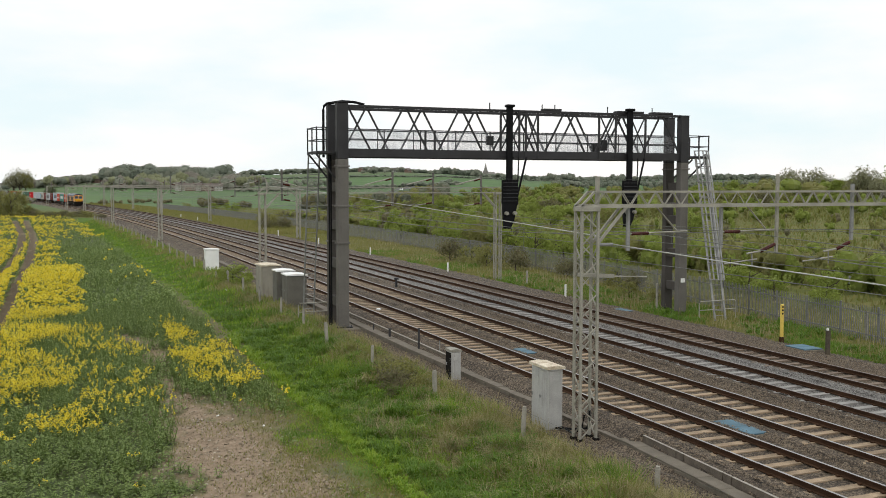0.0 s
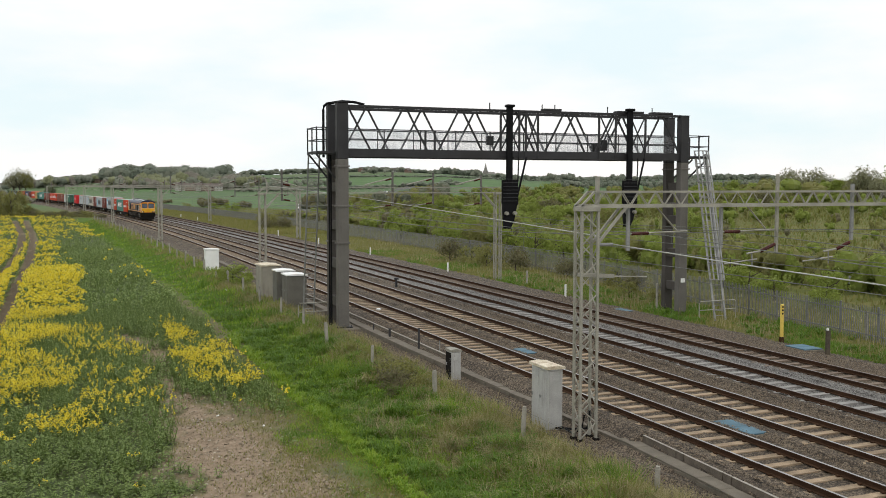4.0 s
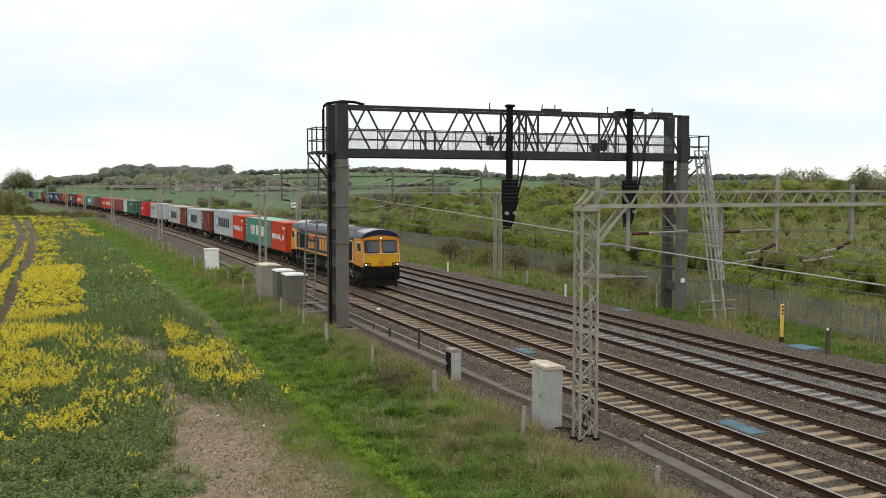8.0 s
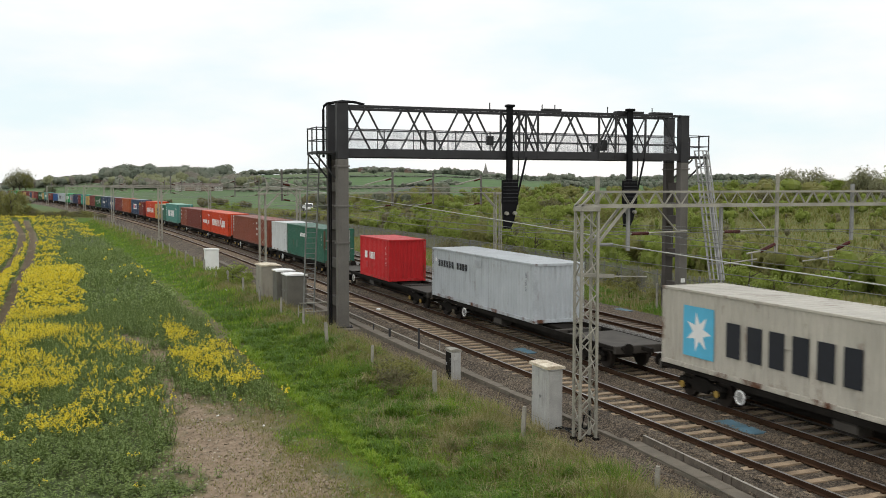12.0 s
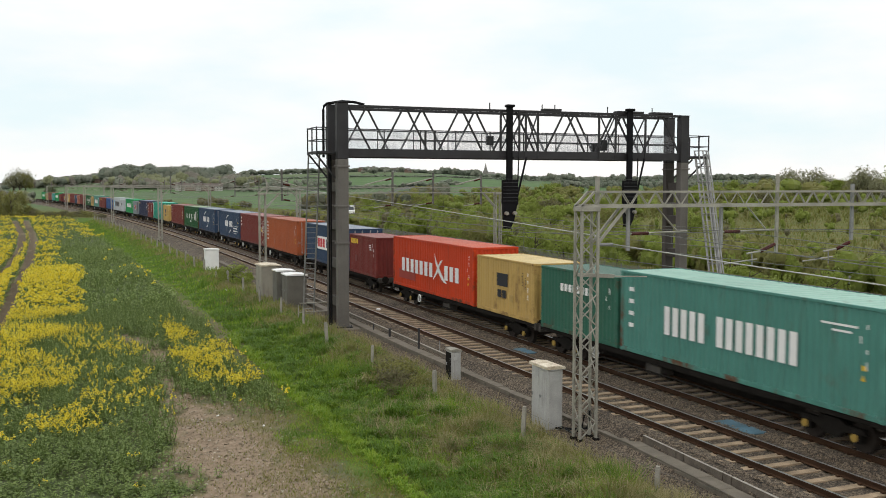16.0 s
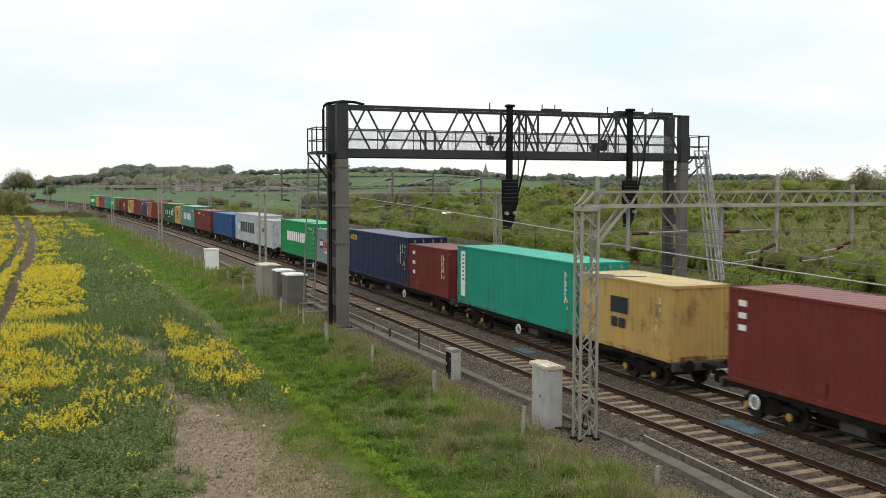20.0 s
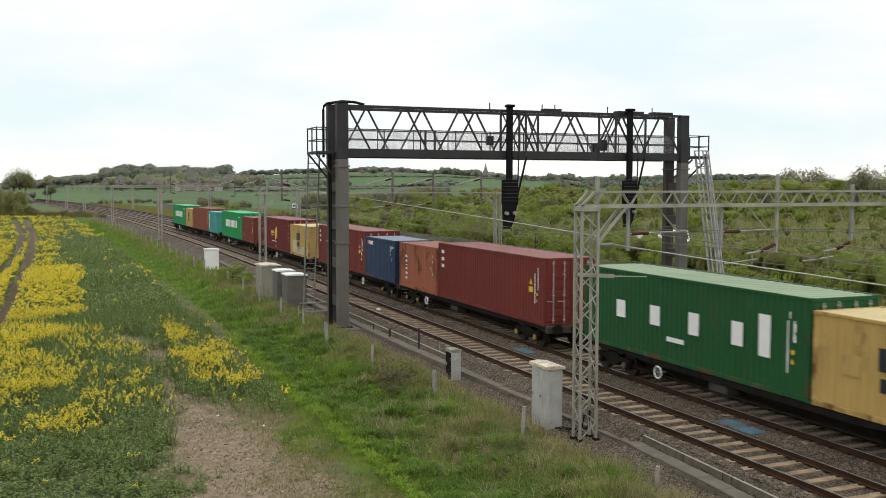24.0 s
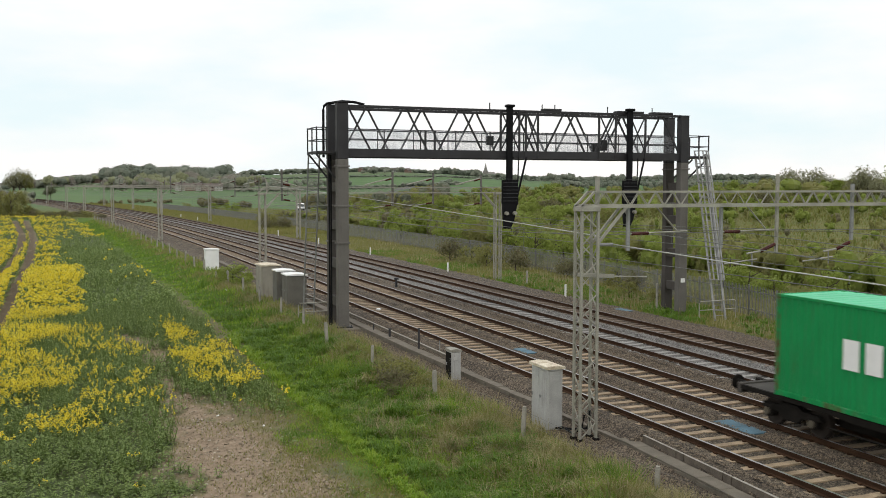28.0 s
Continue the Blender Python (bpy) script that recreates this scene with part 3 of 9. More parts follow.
SL = {0: M_SLEEP, 1: M_SLEEP, 2: M_SLEEP_G, 3: M_SLEEP_D}
clips = clip_mesh()
def railway(i, x0):
    """One line of way: two rails, sleepers with their fastenings."""
    tr = thing("track_%d" % (i + 1), pose(0, 0, 0), ("worn railway track with bright rails on tan sleepers", "worn railway track with bright rails on tan sleepers",
               "railway track on pale grey concrete sleepers", "railway track with rusty rails on brown sleepers")[i], "railway track", "four railway tracks", "structure")
    for d in (-0.7525, 0.7525):
        rail(x0 + d, tr, M_RAILTOP if i < 2 else M_RAILTOP_D)
    me = sleeper_mesh(SL[i])
    rng = random.Random(40 + i)
    s, n = 12.0, 0
    vv, ff = [], []
    base = np.array([v.co[:] for v in me.vertices])
    polys = [tuple(p.vertices) for p in me.polygons]
    while s < 420:
        if s < 62:
            o = part("sleeper", me, SL[i], tr)
            o.matrix_basis = pose(x0 + bend(s) + rng.uniform(-0.02, 0.02), s, rng.uniform(-0.012, 0.006), 0, 0, rng.uniform(-0.5, 0.5))
            if s < 40:
                c = part("rail_clip", clips, M_RAIL, tr)
                c.matrix_basis = pose(x0, s, 0)
        else:
            k = len(vv)
            m = np.array(along(x0, s, 0))
            p = base @ m[:3, :3].T + m[:3, 3]
            vv.append(p)
        s += 0.70
    k = len(base)
    ff = [tuple(q + k * j for q in f) for j in range(len(vv)) for f in polys]
    fm = bpy.data.meshes.new("sleepers_beyond")
    fm.from_pydata(np.concatenate(vv).tolist(), [], ff)
    fm.materials.append(SL[i])
    o = new("sleepers_beyond", fm)
    o.parent = tr
    o["kind"] = "stuff"


for i, x0 in enumerate(TRACKS):
    railway(i, x0)
# ---------------------------------------------------------------- signal gantry
GY0, GY1 = 49.0, 50.9            # front and back truss
TOP, LOW, DECK = 11.0, 8.38, 8.84
gantry = thing("signal_gantry", pose(0, 0, 0), "dark grey steel signal gantry with lattice truss over four tracks", "signal gantry")


def tower(xa, xb, base, top, back=0.0):
    x0, x1 = xa, xb
    for y, w in ((GY0, 0.46), (GY1 - 0.1, 0.40)):
        x0, x1 = (xa, xb) if y == GY0 else (xa + back, xb + back)
        part("upper_column", Build().cbox(x0 - 0.004, x1 + 0.004, y - w / 2 - 0.004, y + w / 2 + 0.004, LOW - 0.1, top, 0.03), M_DARK, gantry, "dark upper box column")
        b = Build().cbox(x0, x1, y - w / 2, y + w / 2, base, LOW - 0.1, 0.03)
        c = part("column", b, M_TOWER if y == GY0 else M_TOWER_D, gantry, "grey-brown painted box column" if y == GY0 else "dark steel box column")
        fb = Build().cbox(x0 - 0.16, x1 + 0.16, y - w / 2 - 0.14, y + w / 2 + 0.14, base - 0.02, base + 0.05, 0.01)
        for sx in (x0 - 0.09, x1 + 0.09):
            for sy in (y - w / 2 - 0.08, y + w / 2 + 0.08):
                fb.tube((sx, sy, base + 0.05), (sx, sy, base + 0.11), 0.025, 6)
        part("base_plate", fb, M_DARK, c)
        for z in (3.95, 5.85, 7.9):
            band = Build().cbox(x0 - 0.05, x1 + 0.05, y - w / 2 - 0.05, y + w / 2 + 0.05, z - 0.045, z + 0.045, 0.01)
            part("clamp_band", band, M_TOWER, c)
        part("cap", Build().cbox(x0 - 0.03, x1 + 0.03, y - w / 2 - 0.03, y + w / 2 + 0.03, top, top + 0.03, 0.012), M_DARK, c)
    for z in (0.6, 2.6, 4.6, 6.6):
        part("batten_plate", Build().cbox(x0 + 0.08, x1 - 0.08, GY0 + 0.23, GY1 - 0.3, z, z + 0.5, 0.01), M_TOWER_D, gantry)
    fbk = Build().cbox(x0 - 0.55, x1 + 0.85, GY0 - 0.75, GY1 + 0.6, base - 0.6, base - 0.02, 0.05)
    part("footing", fbk, M_CONC, gantry, "grey concrete footing")


tower(13.56, 14.15, -0.45, 11.16)
tower(34.50, 35.06, -0.78, 11.02, 0.27)
part("number_plate", Build().cbox(34.62, 34.92, GY0 - 0.25, GY0 - 0.232, 1.15, 1.4, 0.005), M_WHITE, gantry, "small white plate")
for z in (DECK + 0.5, DECK + 1.0):
    part("handrail", Build().bar((14.2, GY1 - 0.2, z), (34.5, GY1 - 0.2, z), 0.05, 0.05), M_DARK, gantry)

XL, XR, STEP = 14.10, 34.60, 3.19
for y, off, nm in ((GY0, 0.0, "front"), (GY1, 1.67, "back")):
    b = Build().cbox(XL, XR, y - 0.09, y + 0.09, TOP - 0.07, TOP + 0.07, 0.015)
    part("top_chord", b, M_DARK, gantry)
    b = Build().cbox(XL, XR, y - 0.10, y + 0.10, LOW, DECK - 0.02, 0.015)
    part("bottom_girder", b, M_DARK, gantry)
    x = XL + off
    tops = []
    while x < XR + 0.1:
        tops.append(x)
        x += STEP
    for t in tops:
        for e in (t - 1.27, t + 1.27):
            if XL - 0.2 <= e <= XR + 0.2:
                part("diagonal", Build().bar((t + (0.1 if e > t else -0.1), y, TOP - 0.05), (e, y, DECK - 0.05), 0.085, 0.085), M_DARK, gantry)
for x in (14.6, 18.0, 21.3, 24.6, 27.9, 31.2, 34.0):
    part("cross_strut", Build().bar((x, GY0, TOP), (x, GY1, TOP), 0.07, 0.07), M_DARK, gantry)
    part("cross_strut", Build().bar((x, GY0, LOW + 0.12), (x, GY1, LOW + 0.12), 0.08, 0.08), M_DARK, gantry)
part("walkway", Build().box(XL, XR, GY0 + 0.11, GY1 - 0.11, DECK - 0.12, DECK - 0.07), M_GALV_D, gantry, "open steel walkway grating")
# railing with wire mesh behind the front truss and on the back truss
for y in (GY0 + 0.55, GY1 - 0.22):
    hr = Build()
    hr.tube((XL, y, DECK + 1.02), (XR, y, DECK + 1.02), 0.028, 6).tube((XL, y, DECK + 0.5), (XR, y, DECK + 0.5), 0.028, 6)
    part("handrail", hr, M_DARK, gantry)
    x = XL + 0.2
    while x < XR - 0.5:
        x1 = min(x + 2.05, XR - 0.1)
        mp = Build()
        n = int((x1 - x) / 0.05)
        for i in range(n + 1):
            xx = x + (x1 - x) * i / n
            mp.bar((xx, y, DECK), (xx, y, DECK + 1.0), 0.0055, 0.0055)
        for kz in range(20):
            mp.bar((x, y, DECK + 0.03 + 0.05 * kz), (x1, y, DECK + 0.03 + 0.05 * kz), 0.0055, 0.0055)
        part("mesh_panel", mp, M_MESH, gantry, "light grey wire mesh panel")
        part("railing_post", Build().bar((x - 0.02, y, DECK - 0.1), (x - 0.02, y, DECK + 1.02), 0.05, 0.05), M_DARK, gantry)
        x = x1
for x in (18.45, 18.98):
    part("stanchion", Build().bar((x, GY0 - 0.02, DECK - 0.1), (x, GY0 - 0.02, DECK + 1.0), 0.10, 0.08), M_DARK, gantry)


def cage(x0, x1, tag):
    """The framed bay round a signal on the truss."""
    for x in (x0, x1):
        part("cage_post", Build().bar((x, GY0 - 0.1, LOW), (x, GY0 - 0.1, TOP + 0.05), 0.10, 0.09), M_DARK, gantry)
    part("cage_brace", Build().bar((x0, GY0 - 0.12, TOP), (x1, GY0 - 0.12, DECK), 0.06, 0.06), M_DARK, gantry)
    part("cage_brace", Build().bar((x1, GY0 - 0.12, TOP), (x0, GY0 - 0.12, DECK), 0.06, 0.06), M_DARK, gantry)


cage(22.82, 23.95, 0)
cage(24.35, 25.1, 0)
cage(29.0, 30.1, 0)
cage(31.0, 32.1, 0)
for x in (22.2, 25.4, 26.2, 29.6, 32.6):
    part("lifting_stub", Build().tube((x, GY0, TOP), (x, GY0, TOP + 0.42), 0.03, 6), M_DARK, gantry)
for x0, x1 in ((25.5, 26.6), (30.2, 32.0), (32.6, 34.0)):
    part("cable_box", Build().cbox(x0, x1, GY0 - 0.1, GY0 + 0.4, TOP + 0.06, TOP + 0.2, 0.03), M_DARK, gantry)


def signal(x, bottom):
    """A colour-light signal hung under the gantry, seen from behind."""
    s = thing("railway_signal", pose(x, GY0 - 0.35, 0), "black colour-light railway signal hung under the gantry, seen from behind", "railway signal", "signals on the gantry")
    part("hanger_post", Build().cbox(-0.20, 0.13, -0.10, 0.10, 7.1, TOP + 0.24, 0.02), M_BLACK, s)
    part("hanger_cap", Build().cbox(-0.27, 0.22, -0.2, 0.2, TOP + 0.18, TOP + 0.32, 0.04), M_BLACK, s)
    z1 = 7.22
    bp = Build().cbox(-0.47, 0.50, -0.08, 0.10, bottom + 1.35, z1, 0.03)
    back = part("backboard", bp, M_BLACK, s, "black backboard with ribs")
    for k in range(7):
        z = bottom + 1.5 + k * 0.2
        part("rib", Build().cbox(-0.44, 0.47, -0.12, -0.07, z, z + 0.035, 0.01), M_DARK, back)
    part("lower_board", Build().extrude([(-0.42, bottom + 1.37), (0.44, bottom + 1.37), (0.24, bottom + 0.4), (0.02, bottom), (-0.36, bottom), (-0.42, bottom + 0.9)], "y", -0.07, 0.09), M_BLACK, s)
    for dx in (-0.27, 0.24):
        part("lamp_unit", Build().tube((dx, -0.07, bottom + 0.85), (dx, -0.28, bottom + 0.85), 0.10, 10), M_GALV, s, "pale grey lamp housing")
    part("hood", Build().extrude([(-0.2, bottom + 1.0), (0.2, bottom + 1.0), (0.2, bottom + 1.9), (-0.2, bottom + 1.9)], "y", 0.09, 0.42), M_BLACK, s)
    part("brace", Build().bar((0.52, -0.02, LOW + 0.1), (0.44, -0.02, bottom + 1.3), 0.05, 0.05), M_BLACK, s)
    part("brace", Build().bar((1.1, 0.2, LOW + 0.1), (0.42, 0.05, bottom + 1.5), 0.08, 0.08), M_BLACK, s)
    part("brace", Build().bar((0.25, 0.1, LOW + 0.1), (-0.2, 0.1, z1 + 0.1), 0.05, 0.05), M_BLACK, s)
    return s


signal(23.27, 4.55)
signal(30.92, 4.55)


def end_platform(x0, x1, side):
    y0, y1 = GY0 + 0.1, GY1 + 0.1
    fl = Build().cbox(x0, x1, y0, y1, 8.55, 8.68, 0.01)
    part("platform", fl, M_DARK, gantry, "small steel end platform")
    xe = x0 if side < 0 else x1
    for y in (y0, (y0 + y1) / 2, y1):
        part("platform_post", Build().bar((xe, y, 8.5), (xe, y, 9.92), 0.06, 0.06), M_DARK, gantry)
    xm = (x0 + x1) / 2
    for y in (y0, y1):
        part("platform_post", Build().bar((xm, y, 8.5), (xm, y, 9.92), 0.05, 0.05), M_DARK, gantry)
    for z in (9.25, 9.88):
        b = Build().bar((xe, y0, z), (xe, y1, z), 0.05, 0.05)
        for y in (y0, y1):
            b.bar((x0, y, z), (x1, y, z), 0.05, 0.05)
        part("platform_rail", b, M_DARK, gantry)
    xi = x1 if side < 0 else x0
    for y in (y0 + 0.1, y1 - 0.3):
        part("bracket", Build().bar((xe, y, 8.52), (xi, y, 7.3), 0.08, 0.08), M_DARK, gantry)


end_platform(12.55, 13.55, -1)
end_platform(35.26, 36.7, 1)


def ladder(name, foot, head, half, cage_hoops, label, thick=0.07):
    f, h = Vector(foot), Vector(head)
    L = thing(name, pose(*foot), label, "ladder")
    d = h - f
    side = Vector((half, 0, 0))
    for sg in (-1, 1):
        part("stile", Build().bar(side * sg, side * sg + d, thick, thick), M_GALV_D, L)
    n = int(d.length / 0.3)
    for i in range(1, n):
        part("rung", Build().tube(d * (i / n) - side, d * (i / n) + side, 0.016, 6), M_GALV_D, L)
    if cage_hoops:
        n2 = 9
        lo_, hi_ = 0.24, 1.02
        for i in range(n2):
            c = d * (lo_ + (hi_ - lo_) * i / (n2 - 1))
            pts = [c + Vector((math.cos(t) * half * 1.2, -math.sin(t) * 0.62, 0)) for t in np.linspace(0, math.pi, 9)]
            part("hoop", Build().wire(pts, 0.03, 5), M_GALV_D, L)
        for t in (0.1, 0.62, 1.1, 1.57, 2.04, 2.52, 3.04):
            o = Vector((math.cos(t) * half * 1.2, -math.sin(t) * 0.62, 0))
            part("cage_strap", Build().bar(d * lo_ + o, d * hi_ + o, 0.075, 0.03), M_GALV_D, L)
    return L


ladder("access_ladder", (13.25, 54.0, -0.6), (12.95, 51.2, 8.66), 0.30, False, "tall grey steel ladder leaning to the gantry platform")
ladder("access_ladder", (35.12, 45.6, -0.75), (36.25, 49.3, 8.8), 0.36, True, "tall galvanised ladder with hoop cage against the gantry", 0.10)
for p in ((12.5, 53.2, 1.7), (33.8, 45.8, 2.6)):
    gr = thing("guard_rail", pose(p[0], p[1], -0.68), "low tubular steel guard rail at the foot of the ladder", "guard rail", "ladder guard rails")
    part("hoop_rail", Build().wire([(0, 0, 0), (0, 0, 0.95), (0.08, 0, 1.05), (p[2] - 0.1, 0.1, 1.05), (p[2], 0.1, 0.95), (p[2], 0.1, 0)], 0.03, 6), M_GALV, gr)
    part("mid_rail", Build().wire([(0, 0, 0.55), (p[2], 0.1, 0.55)], 0.025, 6), M_GALV, gr)
# boxes of signalling gear on the walkway
for x0, x1, z0, z1 in ((22.3, 22.62, DECK + 0.3, DECK + 0.8), (28.95, 29.25, DECK - 0.02, DECK + 0.5), (29.5, 29.82, DECK + 0.1, DECK + 0.7)):
    part("equipment_box", Build().cbox(x0, x1, GY0 + 0.35, GY0 + 0.75, z0, z1, 0.02), M_DARK, gantry, "dark signalling box on the walkway")
# cable runs up the left tower
part("cable_arch", Build().wire([(13.36, GY1 - 0.1, 8.4), (13.36, GY1 - 0.1, 10.9), (13.40, GY1 - 0.1, 11.1), (13.52, GY1 - 0.2, 11.22), (13.75, GY1 - 0.4, 11.26), (14.0, GY0 + 0.5, 11.27), (14.6, GY0 + 0.2, 11.22), (15.1, GY0 + 0.1, 11.1)], 0.07, 8), M_BLACK, gantry, "black cable looped over the tower")
for dx in (-0.16, -0.26):
    part("conduit", Build().tube((13.56 + dx, GY0 + 0.5, -0.4), (13.56 + dx, GY0 + 0.5, 8.5), 0.045, 6), M_BLACK, gantry)


# ---------------------------------------------------------------- overhead line portals
def lattice_mast(p, parent, w, d, z0, z1, n):
    """Four-legged lattice mast."""
    x, y = p
    cs = [(x - w / 2, y - d / 2), (x + w / 2, y - d / 2), (x + w / 2, y + d / 2), (x - w / 2, y + d / 2)]
    lw, bw = (0.07, 0.022) if n > 10 else (0.075, 0.018) if n > 8 else (0.13, 0.045)
    for cx, cy in cs:
        part("leg", Build().bar((cx, cy, z0), (cx, cy, z1), lw, lw), M_GALV, parent)
    for i in range(4):
        a, c = cs[i], cs[(i + 1) % 4]
        zs = [z0 + 0.1 + (z1 - z0 - 0.15) * k / n for k in range(n + 1)]
        pts = [((*a, z) if k % 2 == 0 else (*c, z)) for k, z in enumerate(zs)]
        part("lacing", Build().zigzag(pts, (0, 0, 1), (a[1] - c[1], c[0] - a[0], 0), bw), M_GALV, parent)
    part("mast_cap", Build().cbox(x - w / 2 - 0.05, x + w / 2 + 0.05, y - d / 2 - 0.05, y + d / 2 + 0.05, z1 - 0.02, z1 + 0.12, 0.01), M_GALV, parent)


def portal(y, near, xl=14.45, xr=33.2):
    o = along(0, y)
    p = thing("overhead_line_portal", o, "galvanised lattice portal carrying the overhead wires across the tracks", "overhead line portal", "overhead line portals")
    n = 14 if near else 9 if y < 100 else 8
    far = 0.04 if y > 100 else 0.0         # heavier section further up the line
    if not near:
        xl = 14.2
    lattice_mast((xl, 0), p, 0.54 if near else 0.44, 0.38, -0.62, 6.2, n)
    lattice_mast((xr, 0), p, 0.46, 0.38, -0.70, 6.2, n)
    for dx in (-0.27, 0.27):
        for dy in (-0.19, 0.19):
            part("foot_plate", Build().cbox(xl + dx - 0.09, xl + dx + 0.09, dy - 0.09, dy + 0.09, -0.64, -0.50, 0.02), M_UNDER, p, "black foot plate")
    zb, zt = 6.33, 6.75
    for dy in (-0.19, 0.19):
        part("beam_chord", Build().bar((xl - 0.30, dy, zb), (xr + 0.3, dy, zb), 0.06 + far, 0.10 if near else 0.07 + far), M_GALV, p)
        part("beam_chord", Build().bar((xl + 0.12, dy, zt), (xr - 0.1, dy, zt), 0.06 + far, 0.06 if near else 0.05 + far), M_GALV, p)
        part("beam_end", Build().bar((xl - 0.30, dy, zb), (xl + 0.14, dy, zt), 0.06, 0.06), M_GALV, p)
    m = 31 if near else 15
    for k, dy in enumerate((-0.19, 0.19)):
        pts = [(xl + 0.12 + (xr - xl - 0.22) * i / (2 * m), dy, zb if (i + k) % 2 == 0 else zt) for i in range(2 * m + 1)]
        part("lacing", Build().zigzag(pts, (1, 0, 0), (0, 1, 0), 0.014 if near else 0.012 + far / 2), M_GALV, p)
    for z_ in (zb, zt):
        pts = [(xl + 0.12 + (xr - xl - 0.22) * i / (2 * m), -0.19 if i % 2 == 0 else 0.19, z_) for i in range(2 * m + 1)]
        part("cross_lacing", Build().zigzag(pts, (1, 0, 0), (0, 0, 1), 0.013 if near else 0.009), M_GALV, p)
    for dy in (-0.17, 0.17):
        part("knee_brace", Build().bar((xl + 0.28, dy, 5.25), (xl + 1.25, dy, zb), 0.07, 0.07), M_GALV, p)
        part("knee_brace", Build().bar((xr - 0.3, dy, 5.25), (xr - 1.3, dy, zb), 0.09, 0.08), M_GALV, p)
    part("spigot", Build().bar((xl + 0.34, 0, zb), (xl + 0.34, 0, 7.2), 0.10, 0.10), M_GALV, p)
    # supports of the wires over each track
    if not near:
        for xp, z0, z1, sg in ((15.65, 5.75, 8.08, 1), (24.27, 5.30, 7.92, -1), (27.62, 5.45, 7.90, -1), (31.72, 5.40, 7.75, -1)):
            part("drop_post", Build().bar((xp, 0, z0), (xp, 0, z1), 0.13, 0.13), M_TOWER, p, "dark steel post through the beam")
            xa = xp - 0.75 if sg > 0 else xp
            part("cantilever", Build().tube((xa, 0, 7.45 - 0.04 * sg), (xa + sg * 2.2, 0, 6.85 - 0.10 * sg), 0.055, 6), M_GALV, p)
            part("insulator", ribbed((xp + sg * 0.1, 0, 7.42 if sg < 0 else 7.0), (xp + sg * 0.6, 0, 7.28 if sg < 0 else 6.88), 0.085), M_INSUL, p, "brown ribbed insulator")
            part("registration_arm", Build().tube((xp, 0, z0 + 0.12), (xp + sg * 1.5, 0, z0 - 0.12), 0.04, 6), M_GALV, p)
            part("registration_insulator", ribbed((xp + sg * 0.12, 0, z0 + 0.1), (xp + sg * 0.6, 0, z0 + 0.02), 0.075), M_INSUL, p, "brown ribbed insulator")
        return p
    for i, (xp, top) in enumerate(((15.85, 6.3), (19.2, 6.3), (21.35, 7.3), (24.42, 7.0), (28.9, 7.0))):
        if i != 2:
            part("drop_post", Build().bar((xp, 0, 5.0 if i < 2 else 5.15), (xp, 0, top), 0.09, 0.09), M_GALV_D, p)
        else:
            part("drop_post", Build().bar((xp, 0, 4.82), (xp, 0, 7.3), 0.085, 0.085), M_GALV, p)
        if i < 2:
            za = 5.5
            part("insulator", ribbed((xp + 0.12, 0, za), (xp + 0.72, 0, za + 0.01), 0.06), M_INSUL, p, "brown ribbed insulator")
            part("cantilever", Build().tube((xp + 0.06, 0, za), (xp + 2.1, 0, za + 0.05), 0.028, 6), M_GALV, p)
            part("stay", Build().tube((xp + 0.95, 0, zb), (xp + 1.75, 0, za + 0.04), 0.024, 6), M_GALV, p)
        else:
            part("insulator", ribbed((xp - 0.06, 0, 5.08), (xp - 0.62, 0, 4.86), 0.065), M_INSUL, p, "brown ribbed insulator")
            part("registration_arm", Build().tube((xp - 0.6, 0, 4.87), (xp - 1.15, 0, 4.80), 0.03, 6), M_GALV, p)
            part("steady_arm", Build().tube((xp - 0.75, 0, 4.62), (xp - 2.0, 0, 4.50), 0.022, 6), M_GALV, p)
            part("dropper_arm", Build().tube((xp - 0.95, 0, 4.83), (xp - 0.93, 0, 4.4), 0.02, 6), M_GALV_D, p)
    return p


def ribbed(p, q, r):
    p, q = Vector(p), Vector(q)
    b = Build()
    n = 9
    for i in range(n):
        a, c = p.lerp(q, i / n), p.lerp(q, (i + 1) / n)
        b.tube(a, a.lerp(c, 0.5), r * 0.7, 8, r)
        b.tube(a.lerp(c, 0.5), c, r, 8, r * 0.7)
    return b


PORTALS = (25.0, 71.5, 136.0, 203.0, 263.0, 310.0, 368.0)
for i, y in enumerate(PORTALS):
    portal(y, i == 0)
A_POST = new("feeder_bracket")
tagged(A_POST, "grey steel feeder bracket on the portal mast", "bracket")
A_POST.matrix_basis = pose(14.78, 25, 5.2)
part("strut", Build().tube((0, 0, 0), (0.5, -0.1, 0.0), 0.05, 8), M_GALV_D, A_POST)
part("cross_arm", Build().bar((-0.6, 0.0, -0.86), (0.6, 0, -0.95), 0.09, 0.11).bar((0.6, 0, -0.95), (1.75, 0, -1.0), 0.035, 0.035), M_GALV, A_POST)

# wires
wires_at = [-22.0] + list(PORTALS) + [440.0]
def span_line(name, x0, z_end, sag, r, material, label, n=8):
    b, every = Build(), []
    for s0, s1 in zip(wires_at, wires_at[1:]):
        pts = []
        for i in range(n + 1):
            t = i / n
            s = s0 + (s1 - s0) * t
            pts.append((x0 + bend(s), s, z_end - sag * 4 * t * (1 - t)))
        every += pts if not every else pts[1:]
    b.wire(every, r, 5)
    ob = new(name, b.mesh(name, [material]))
    tagged(ob, label, "wire", "overhead wires")
    return ob


